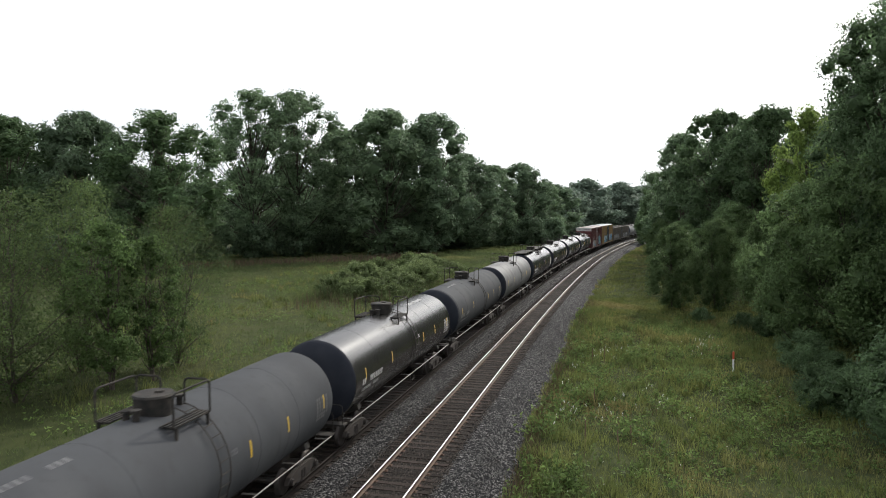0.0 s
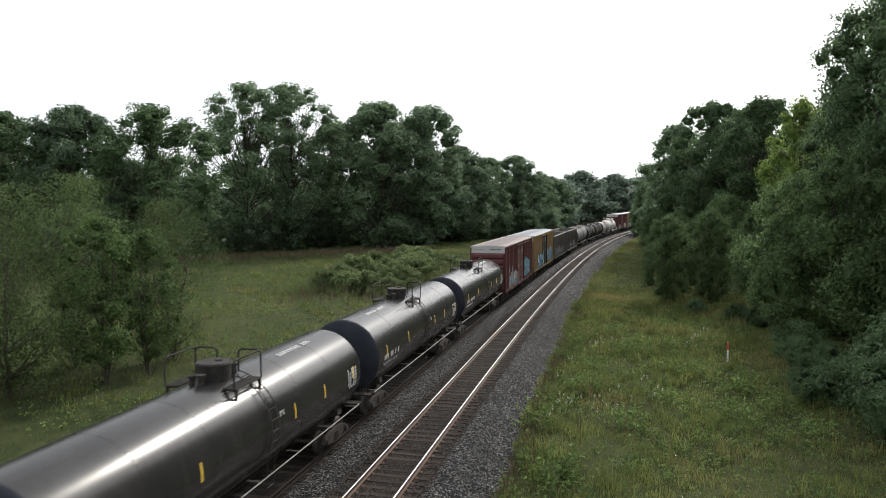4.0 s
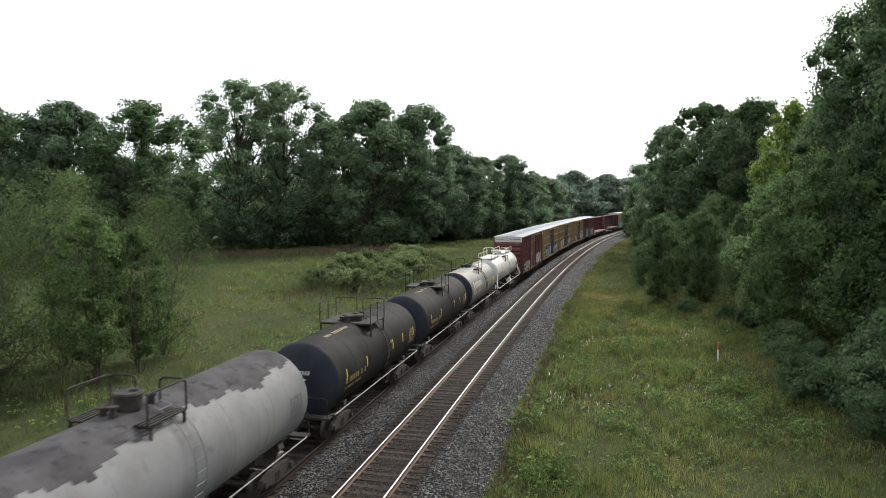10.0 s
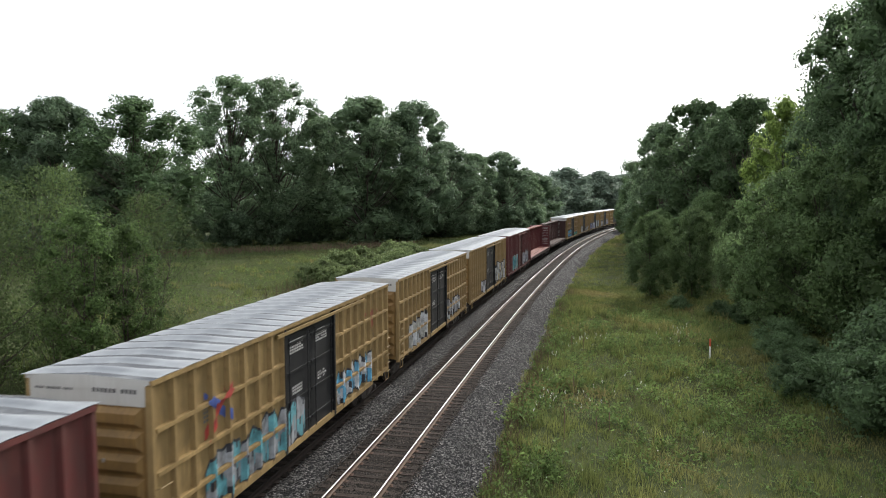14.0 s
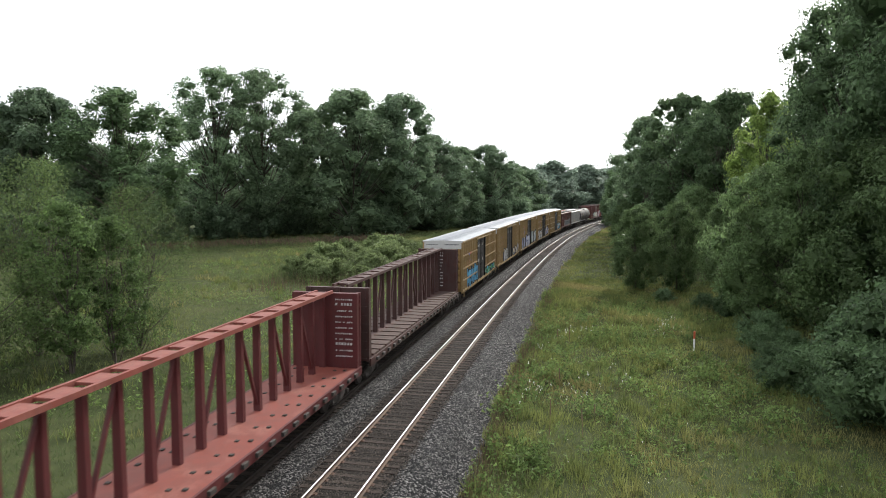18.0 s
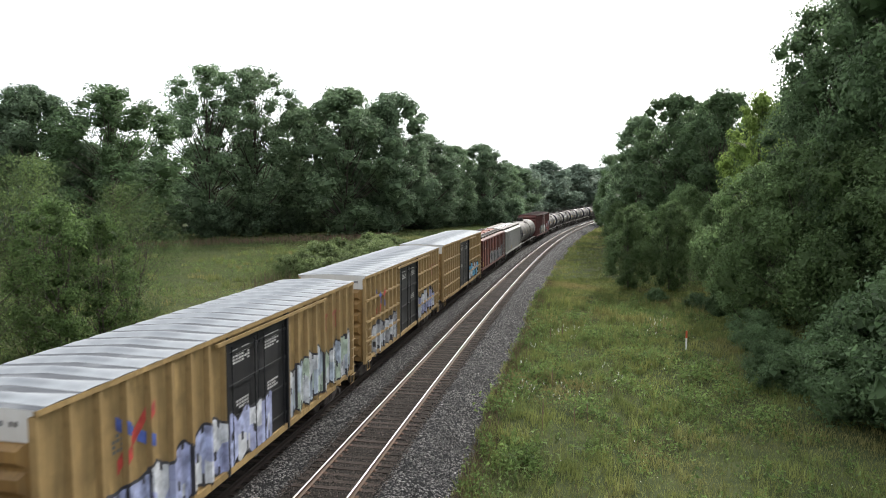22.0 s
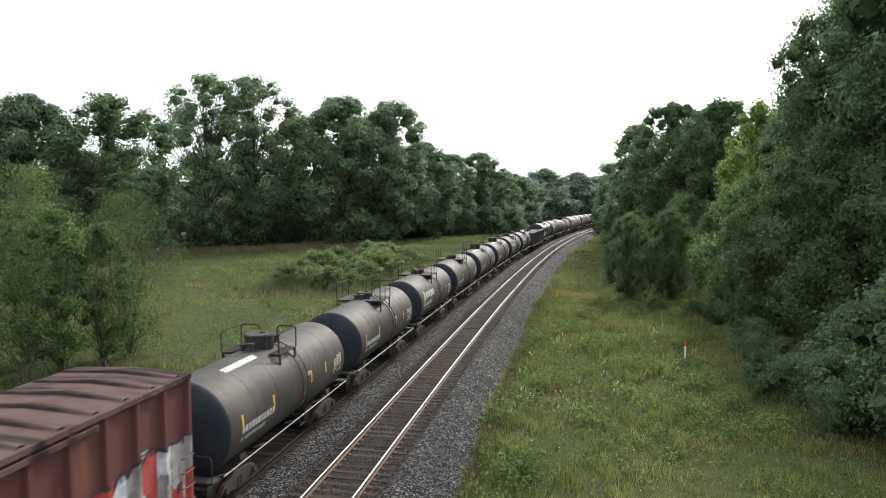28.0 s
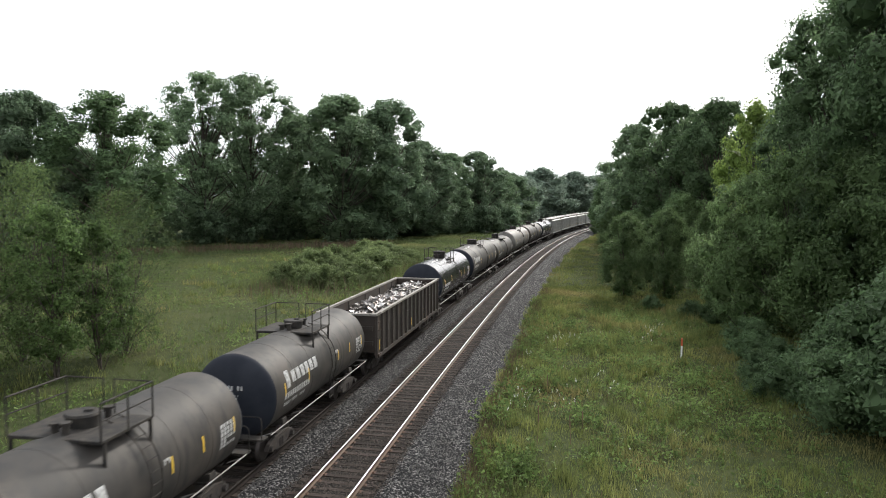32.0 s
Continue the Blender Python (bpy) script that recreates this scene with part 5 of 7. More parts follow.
def flat_strip(bm, y0, z0, y1, z1, w, posts, lift=0.006, rails=()):
    """A painted stroke that follows the panels, posts and rails."""
    n, rows = max(4, int(abs(y1 - y0) / 0.05)), 6 if rails else 1
    for i in range(n):
        ta, tb = i / n, (i + 1) / n
        ya, yb, za, zb = y0 + (y1 - y0) * ta, y0 + (y1 - y0) * tb, z0 + (z1 - z0) * ta, z0 + (z1 - z0) * tb
        for r in range(rows):
            lo, hi = w * (r / rows - 0.5), w * ((r + 1) / rows - 0.5)
            proud = any(abs((ya + yb) / 2 - p) < 0.08 for p in posts) or any(abs((za + zb + lo + hi) / 2 - q) < 0.09 for q in rails)
            x = (POST + 0.008 if proud else PANEL) + lift
            bm.faces.new([bm.verts.new(v) for v in ((x, ya, za + lo), (x, yb, zb + lo), (x, yb, zb + hi), (x, ya, za + hi))])


def box_car(u0, u1, paint_m, label, roof=None, end_cap=None, end_m=None, door_m=None, posts_n=8, door=(-2.1, 2.05), ribs_grid=False, emblem=False, marks=True, graffiti=(), seed=0,
            eave=4.72, peak=4.86, corrugated_door=False, end_ribs=6, body=1.75, roof_ribs=19, rusty_rail=None, number_bars=None):
    rnd = random.Random(seed)
    car = new("box_car")
    pitch = u1 - u0
    h = (pitch - body) / 2
    sill = 0.7
    end_m, door_m, roof = end_m or paint_m, door_m or paint_m, roof or M_GALV
    # side walls
    for sx in (-1, 1):
        x0, x1 = sorted((sx * (PANEL - 0.06), sx * PANEL))
        part("side_wall", box(bmesh.new(), x0, x1, -h, door[0], sill + 0.18, eave), paint_m, car)
        part("side_wall", box(bmesh.new(), x0, x1, door[1], h, sill + 0.18, eave), paint_m, car)
        part("door_header", box(bmesh.new(), x0, x1, door[0], door[1], eave - 0.25, eave), paint_m, car)
        bm = bmesh.new()
        x0, x1 = sorted((sx * (PANEL - 0.1), sx * (POST - 0.01)))
        box(bm, x0, x1, -h + 2.3, h - 2.3, sill, sill + 0.2)
        for sy in (-1, 1):
            ya, yb = sorted((sy * h, sy * (h - 2.3)))
            box(bm, x0, x1, ya, yb, sill + 0.12, sill + 0.26)
        part("side_sill", bm, paint_m, car)
        bm = bmesh.new()
        x0, x1 = sorted((sx * (PANEL - 0.02), sx * (POST + 0.03)))
        box(bm, x0, x1, -h, h, eave - 0.02, eave + 0.09)
        part("roof_edge", bm, rusty_rail or paint_m, car, "eave rail along the roof")
        # door track
        bm = bmesh.new()
        x0, x1 = sorted((sx * (POST + 0.0), sx * (POST + 0.07)))
        box(bm, x0, x1, door[0] - 0.6, h * 0.62, eave - 0.19, eave - 0.09)
        part("door_track", bm, rusty_rail or paint_m, car, "upper door track")
    # posts
    ys = [-h + 0.05 + (door[0] - 0.1 + h) * i / posts_n for i in range(posts_n + 1)]
    ys += [door[1] + 0.1 + (h - 0.05 - door[1] - 0.1) * i / posts_n for i in range(posts_n + 1)]
    pm = bpy.data.meshes.new("side_post")
    bm = bmesh.new()
    v = [(-0.13, -0.1), (-0.13, 0.1), (0.0, 0.055), (0.0, -0.055)]
    lo = [bm.verts.new((x, y, sill + 0.02)) for x, y in v]
    hi = [bm.verts.new((x, y, eave - 0.03)) for x, y in v]
    bm.faces.new(lo[::-1])
    bm.faces.new(hi)
    for i in range(4):
        bm.faces.new((lo[i], lo[(i + 1) % 4], hi[(i + 1) % 4], hi[i]))
    bmesh.ops.recalc_face_normals(bm, faces=bm.faces)
    bm.to_mesh(pm)
    bm.free()
    pm.materials.append(paint_m)
    for y in ys:
        part("side_post", pm, None, car, at=pose(POST, y, 0))
        part("side_post", pm, None, car, at=pose(-POST, y, 0, 0, 0, 180))
    rails = [sill + 0.2 + (eave - sill) * t for t in (0.2, 0.43, 0.68)] if ribs_grid else []
    if ribs_grid:
        for z in rails:
            for a, b in ((-h + 0.15, door[0] - 0.1), (door[1] + 0.1, h - 0.15)):
                part("side_rail", box(bmesh.new(), PANEL, POST + 0.012, a, b, z - 0.05, z + 0.05), paint_m, car, "horizontal outside stiffener")
    # floor, ends
    part("floor", box(bmesh.new(), -PANEL + 0.06, PANEL - 0.06, -h + 0.05, h - 0.05, 0.95, 1.1), M_STEEL_DARK, car)
    part("centre_sill", box(bmesh.new(), -0.3, 0.3, -pitch / 2 + 0.75, pitch / 2 - 0.75, 0.62, 0.94), M_STEEL_DARK, car, "black centre sill")
    for sy in (-1, 1):
        bm = bmesh.new()
        cap = eave - 0.5 if end_cap else eave
        ya, yb = sorted((sy * h, sy * (h - 0.07)))
        box(bm, -PANEL, PANEL, ya, yb, sill + 0.15, cap)
        wall = part("end_wall", bm, end_m, car, "ribbed end wall")
        dz = (cap - sill - 0.3) / end_ribs
        for i in range(end_ribs):
            z = sill + 0.3 + dz * (i + 0.5)
            bm = bmesh.new()
            a = [bm.verts.new((sx * (PANEL - 0.12), sy * h, z + k * dz * 0.44)) for sx in (-1, 1) for k in (-1, 1)]
            b = [bm.verts.new((sx * (PANEL - 0.22), sy * (h + 0.11), z + k * dz * 0.2)) for sx in (-1, 1) for k in (-1, 1)]
            bm.faces.new((b[0], b[1], b[3], b[2]))
            bm.faces.new((a[0], b[0], b[2], a[2]))
            bm.faces.new((a[1], a[3], b[3], b[1]))
            bm.faces.new((a[0], a[1], b[1], b[0]))
            bm.faces.new((a[2], b[2], b[3], a[3]))
            part("end_rib", bm, end_m, wall)
        if end_cap:
            bm = bmesh.new()
            ya, yb = sorted((sy * (h + 0.03), sy * (h - 0.07)))
            box(bm, -PANEL, PANEL, ya, yb, cap, eave)
            top = [bm.verts.new(p) for p in ((-PANEL - 0.1, sy * (h + 0.03), eave), (-PANEL - 0.1, sy * (h + 0.03), eave + 0.105), (0, sy * (h + 0.03), peak + 0.02), (PANEL + 0.1, sy * (h + 0.03), eave + 0.105), (PANEL + 0.1, sy * (h + 0.03), eave))]
            bm.faces.new(top)
            endcap = part("end_cap", bm, end_cap, car, "white band at the top of the end wall")
            if sy < 0:
                bm = bmesh.new()
                writing_flat(bm, -(h + 0.036), 0.15, 1.3, eave - 0.26, eave - 0.12, rnd, 1, 11, "y")
                writing_flat(bm, -(h + 0.036), -1.35, -0.35, eave - 0.24, eave - 0.16, rnd, 1, 16, "y")
                part("stencilled_writing", bm, M_MARK_DARK, endcap, "dark stencilled writing")
        else:
            bm = bmesh.new()
            bm.faces.new([bm.verts.new(p) for p in ((-PANEL, sy * h, eave), (-PANEL, sy * h, eave + 0.1), (0, sy * h, peak), (PANEL, sy * h, eave + 0.1), (PANEL, sy * h, eave))])
            part("gable", bm, end_m, car)
        # ladders at the corners
        for sx in (1, -1):
            yc = sy * (h - 0.3)
            for i in range(5):
                z = sill + 0.12 + i * 0.38
                rung = tube(bmesh.new(), [(sx * POST, yc - 0.22, z), (sx * (POST + 0.09), yc - 0.22, z), (sx * (POST + 0.09), yc + 0.22, z), (sx * POST, yc + 0.22, z)], 0.018, 5)
                part("grab_iron", rung, paint_m, car)
            bm = tube(bmesh.new(), [(sx * (POST + 0.02), yc - 0.2, sill + 0.1), (sx * (POST + 0.02), yc - 0.2, 0.42), (sx * (POST + 0.02), yc + 0.2, 0.42), (sx * (POST + 0.02), yc + 0.2, sill + 0.1)], 0.018, 5)
            part("stirrup", bm, paint_m, car, "sill step at the corner")
    # roof: two slopes with raised cross ribs
    bm = bmesh.new()
    for sx in (-1, 1):
        a = [bm.verts.new((sx * (POST + 0.01), y, eave + 0.095)) for y in (-h, h)]
        b = [bm.verts.new((0, y, peak)) for y in (-h, h)]
        bm.faces.new((a[0], a[1], b[1], b[0]))
    # galvanised roofs get the darker sheet as painted shade under the ribs
    roof_ob = part("roof", bm, M_GALV_SHADE if roof in (M_GALV, M_GALV_RED) else roof, car, "ribbed sheet-metal roof, shade coloured in between galvanised ribs")
    rib_m = bpy.data.meshes.new("roof_rib")
    bm = bmesh.new()
    if roof in (M_GALV, M_GALV_RED):
        # broad pressed swells that run out towards the eaves
        half = h / roof_ribs
        steps, cols = 8, (0.0, 0.3, 0.6, 0.85, 1.0)
        for sx in (-1, 1):
            grid = []
            for c in cols:
                lift = 0.1 * (1 - c ** 2.2) + 0.008
                zc = peak + 0.004 + (eave + 0.1 - peak) * c
                grid.append([bm.verts.new((sx * c * (POST + 0.014), half * (0.46 + 0.44 * c) * (2 * k / steps - 1) + 0.18 * c * sx, zc + lift * (0.5 - 0.5 * math.cos(2 * math.pi * k / steps)) ** 1.1)) for k in range(steps + 1)])
            for p, q in zip(grid, grid[1:]):
                for k in range(steps):
                    f = bm.faces.new((p[k], p[k + 1], q[k + 1], q[k]) if sx < 0 else (p[k], q[k], q[k + 1], p[k + 1]))
                    f.smooth = True
    else:
        prof = [(-0.16, 0.006), (-0.07, 0.08), (0.08, 0.08), (0.14, 0.006)]
        for sx in (-1, 1):
            # ribs taper out towards the eave
            o = [bm.verts.new((sx * (POST - 0.08), y * 0.85, eave + 0.1 + z * 0.55)) for y, z in prof]
            i_ = [bm.verts.new((0, y, peak + 0.004 + z * 0.8)) for y, z in prof]
            for k in range(3):
                bm.faces.new((o[k], o[k + 1], i_[k + 1], i_[k]))
    bm.to_mesh(rib_m)
    bm.free()
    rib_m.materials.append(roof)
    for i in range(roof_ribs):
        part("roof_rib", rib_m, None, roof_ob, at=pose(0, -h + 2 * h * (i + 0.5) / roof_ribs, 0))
    # doors
    for sx in (1, -1):
        mid = (door[0] + door[1]) / 2
        for a, b in ((door[0] + 0.03, mid - 0.02), (mid + 0.02, door[1] - 0.03)):
            bm = bmesh.new()
            x0, x1 = sorted((sx * (PANEL - 0.03), sx * (PANEL + 0.045)))
            box(bm, x0, x1, a, b, sill + 0.2, eave - 0.27)
            if corrugated_door:
                n = 16
                for i in range(n):
                    z = sill + 0.35 + (eave - sill - 0.75) * i / n
                    x0, x1 = sorted((sx * (PANEL + 0.04), sx * (PANEL + 0.085)))
                    box(bm, x0, x1, a + 0.1, b - 0.1, z, z + 0.11)
            leaf = part("door", bm, door_m, car, "sliding plug door leaf")
            if sx > 0:
                if not corrugated_door:
                    for k in range(4):
                        z = sill + 0.55 + k * 0.95
                        part("door_rail", box(bmesh.new(), PANEL + 0.04, PANEL + 0.09, a + 0.04, b - 0.04, z, z + 0.09), door_m, leaf)
                bm = bmesh.new()
                for y in (a + 0.3, b - 0.3):
                    tube(bm, [(PANEL + 0.11, y, sill + 0.2), (PANEL + 0.11, y, eave - 0.35)], 0.02, 6)
                part("lock_bar", bm, M_STEEL_DARK if door_m is not M_BLACK_DOOR else M_BLACK_DOOR, leaf, "vertical lock rod")
                if marks:
                    bm = bmesh.new()
                    w = b - a
                    writing_flat(bm, PANEL + 0.052, a + 0.22 * w, a + 0.75 * w, eave - 0.95, eave - 0.5, rnd, 5, 6)
                    if rnd.random() < 0.8:
                        writing_flat(bm, PANEL + 0.052, a + 0.3 * w, a + 0.7 * w, sill + 1.7, sill + 2.0, rnd, 3, 5)
                    part("stencilled_writing", bm, M_MARK_WHITE, leaf, "white stencilled writing")
    # door frame posts
    for y in door:
        part("door_post", box(bmesh.new(), PANEL - 0.02, POST + 0.02, y - 0.06, y + 0.06, sill, eave), paint_m if door_m is not M_BLACK_DOOR else M_BLACK_DOOR, car)
    if marks:
        bm = bmesh.new()
        writing_flat(bm, PANEL + 0.006, -h + 2.2, -h + 2.75, sill + 2.4, sill + 2.85, rnd, 4, 4)
        writing_flat(bm, PANEL + 0.006, h - 1.9, h - 1.5, sill + 1.9, sill + 2.3, rnd, 4, 4)
        part("stencilled_writing", bm, M_MARK_DARK if paint_m is M_YELLOW else M_MARK_WHITE, car, "stencilled writing on the side")
        bm = bmesh.new()
        writing_flat(bm, -(h + 0.116), -0.35, 0.5, 2.9, 3.02, rnd, 1, 8, "y")
        writing_flat(bm, -(h + 0.116), -0.35, 0.3, 2.3, 2.36, rnd, 1, 12, "y")
        part("stencilled_writing", bm, M_MARK_WHITE, car, "stencilled writing on the end")
        bm = box(bmesh.new(), PANEL, PANEL + 0.006, -h + 0.75, -h + 1.0, sill + 0.35, sill + 0.6)
        part("reflective_strips", bm, M_MARK_YELLOW, car, "yellow reflective strip")
    if number_bars:
        bm = bmesh.new()
        y, z = -h + 0.95, 2.6
        for i in range(number_bars):
            flat_strip(bm, y + i * 0.42 + (0.25 if i > 1 else 0), z, y + i * 0.42 + 0.28 + (0.25 if i > 1 else 0), z, 0.5, ys)
        part("number_panel", bm, M_MARK_WHITE, car, "large white painted characters as bars")
    if emblem:
        bm = bmesh.new()
        yc, zc = -h + 2 * h * 0.165, 3.35
        flat_strip(bm, yc - 0.66, zc + 0.44, yc - 0.06, zc + 0.04, 0.3, ys, 0.014, rails)
        flat_strip(bm, yc + 0.06, zc - 0.04, yc + 0.66, zc - 0.42, 0.3, ys, 0.014, rails)
        part("painted_emblem", bm, spray((0.06, 0.1, 0.34)), car, "blue arms of a crossed emblem")
        bm = bmesh.new()
        flat_strip(bm, yc - 0.66, zc - 0.56, yc + 0.66, zc + 0.56, 0.32, ys, 0.016, rails)
        part("painted_emblem", bm, spray((0.42, 0.05, 0.04)), car, "red arms of a crossed emblem")
        bm = bmesh.new()
        yc = h - 2 * h * 0.14
        for i in range(3):
            flat_strip(bm, yc - 0.75 + i * 0.55, 3.85, yc - 0.35 + i * 0.55, 3.85, 0.14, ys)
            flat_strip(bm, yc - 0.6 + i * 0.55, 3.5, yc - 0.48 + i * 0.55, 3.5, 0.6, ys)
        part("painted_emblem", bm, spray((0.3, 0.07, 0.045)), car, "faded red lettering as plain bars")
    for g in graffiti:
        spray_letters(car, rnd, g[0] * h, g[1] * h, g[2], g[2] + 1.3 * (g[3] - g[2]), ys + list(door), g[4], g[5], 1.15 * (g[6] if len(g) > 6 else 0.9), door)
    running_gear(car, pitch, 2.3)
    tagged(car, label, "box car", "cars of the freight train")
    CARS.append((car, (u0 + u1) / 2, pitch))
    return car


# ---- gondolas ----
def gondola(u0, u1, paint_m, label, height=3.75, end_m=None, inner=None, rim=None, posts_n=14, load=False, body=1.3, seed=0, graffiti=(), bare=1.2):
    rnd = random.Random(seed)
    car = new("gondola_car")
    pitch = u1 - u0
    h = (pitch - body) / 2
    sill, W = 0.72, 1.5
    end_m, inner, rim = end_m or paint_m, inner or M_GON_IN, rim or M_GON_RIM
    for sx in (-1, 1):
        x0, x1 = sorted((sx * W, sx * (W - 0.03)))
        part("side_wall", box(bmesh.new(), x0, x1, -h + bare, h - bare, sill, height), paint_m, car)
        for sy in (-1, 1):
            ya, yb = sorted((sy * h, sy * (h - bare)))
            part("end_panel", box(bmesh.new(), x0, x1, ya, yb, sill + 0.1, height), end_m, car, "end bay of the side wall")
        x0, x1 = sorted((sx * (W - 0.035), sx * (W - 0.06)))
        bm = box(bmesh.new(), x0, x1, -h + 0.06, h - 0.06, 1.15, height - 0.01)
        part("lining", bm, inner, car, "scraped inner side sheet")
        x0, x1 = sorted((sx * (W - 0.08), sx * (W + 0.1)))
        part("top_rail", box(bmesh.new(), x0, x1, -h, h, height, height + 0.1), rim, car, "worn steel top rail")
        part("side_sill", box(bmesh.new(), x0, x1, -h + 0.4, h - 0.4, sill - 0.06, sill + 0.12), paint_m, car)
        # hooks on the inner wall
        bm = bmesh.new()
        for k in range(5):
            y = -h + 2 * h * (k + 0.5) / 5
            xx0, xx1 = sorted((sx * (W - 0.06), sx * (W - 0.1)))
            box(bm, xx0, xx1, y - 0.06, y + 0.06, height - 0.45, height - 0.05)
        part("lading_anchors", bm, M_STEEL_RUST, car, "rusty tie-down anchors")
    pm = bpy.data.meshes.new("side_post")
    bm = bmesh.new()
    v = [(-0.1, -0.12), (-0.1, 0.12), (0.0, 0.07), (0.0, -0.07)]
    lo = [bm.verts.new((x, y, sill)) for x, y in v]
    hi = [bm.verts.new((x, y, height)) for x, y in v]
    bm.faces.new(lo[::-1])
    bm.faces.new(hi)
    for i in range(4):
        bm.faces.new((lo[i], lo[(i + 1) % 4], hi[(i + 1) % 4], hi[i]))
    bm.to_mesh(pm)
    bm.free()
    pm.materials.append(paint_m)
    ys = [-h + 0.15 + (2 * h - 0.3) * i / (posts_n - 1) for i in range(posts_n)]
    for i, y in enumerate(ys):
        ob = part("side_post", pm, None, car, at=pose(W + 0.1, y, 0))
        part("side_post", pm, None, car, at=pose(-W - 0.1, y, 0, 0, 0, 180))
    part("floor", box(bmesh.new(), -W + 0.06, W - 0.06, -h + 0.06, h - 0.06, 1.05, 1.15), inner, car, "dented load floor")
    part("centre_sill", box(bmesh.new(), -0.3, 0.3, -pitch / 2 + 0.75, pitch / 2 - 0.75, 0.62, 1.04), M_STEEL_DARK, car, "black centre sill")
    for sy in (-1, 1):
        ya, yb = sorted((sy * h, sy * (h - 0.05)))
        bm = box(bmesh.new(), -W + 0.03, W - 0.03, ya, yb, 1.0, height)
        # end walls darker than the sides
        wall = part("end_wall", bm, M_GON_DARK, car, "ribbed dark end wall")
        for z in (1.35, 2.1, 2.85):
            a, b = sorted((sy * h, sy * (h + 0.1)))
            if z + 0.25 < height:
                part("end_rib", box(bmesh.new(), -W + 0.1, W - 0.1, a, b, z, z + 0.22), M_GON_DARK, wall)
        a, b = sorted((sy * (h - 0.055), sy * (h - 0.075)))
        part("lining", box(bmesh.new(), -W + 0.065, W - 0.065, a, b, 1.16, height - 0.01), inner, car, "scraped inner end sheet")
        a, b = sorted((sy * (h + 0.1), sy * (h - 0.09)))
        part("top_rail", box(bmesh.new(), -W - 0.1, W + 0.1, a, b, height + 0.004, height + 0.104), rim, car, "worn end top rail")
        for sx in (-1, 1):
            bm = bmesh.new()
            yc = sy * (h - 0.3)
            for i in range(6):
                z = 0.85 + i * 0.42
                tube(bm, [(sx * (W + 0.1), yc - 0.2, z), (sx * (W + 0.18), yc - 0.2, z), (sx * (W + 0.18), yc + 0.2, z), (sx * (W + 0.1), yc + 0.2, z)], 0.015, 5)
            part("ladder", bm, end_m, car, "corner grab irons")
    bm = bmesh.new()
    for k in range(5):
        y = -h + 0.8 + (2 * h - 1.6) * k / 4
        box(bm, W, W + 0.006, y - 0.06, y + 0.06, 1.0, 1.5)
    part("reflective_strips", bm, M_MARK_YELLOW, car, "yellow reflective strips")
    bm = bmesh.new()
    writing_flat(bm, -(h + 0.108), -0.5, 0.6, height + 0.03, height + 0.08, rnd, 1, 9, "y")
    part("stencilled_writing", bm, M_MARK_WHITE, car, "small stencilled writing")
    if load:
        rs = np.random.RandomState(seed + 3)
        n = 2600
        x, y = rs.uniform(-W + 0.12, W - 0.12, n), rs.uniform(-h + 0.3, h - 0.3, n)
        z = 2.12 + 0.5 * np.cos(x * 0.9) * (0.6 + 0.4 * np.cos(y * 0.75 + 1)) + rs.normal(0, 0.09, n)
        v, f = leaf_cloud(rs, np.stack([x, y, z], 1), rs.uniform(0.18, 0.5, n), 0.6, 0.8)
        bed = box(bmesh.new(), -W + 0.07, W - 0.07, -h + 0.08, h - 0.08, 1.16, 1.98)
        heap = part("scrap_heap", bed, M_GON_DARK, car, "heap of dark scrap")
        chips = part("shredded_scrap", mesh_from("shredded_scrap", v, f, M_SCRAP), None, heap, "shiny shredded scrap pieces")
        chips["kind"] = "stuff"
    for g in graffiti:
        global PANEL, POST
        keep = PANEL, POST
        PANEL, POST = W, W + 0.1
        spray_letters(car, rnd, g[0] * h, g[1] * h, g[2], g[3], ys, g[4], g[5], g[6] if len(g) > 6 else 0.9)
        PANEL, POST = keep
    running_gear(car, pitch, 2.2)
    tagged(car, label, "gondola car", "cars of the freight train")
    CARS.append((car, (u0 + u1) / 2, pitch))
    return car


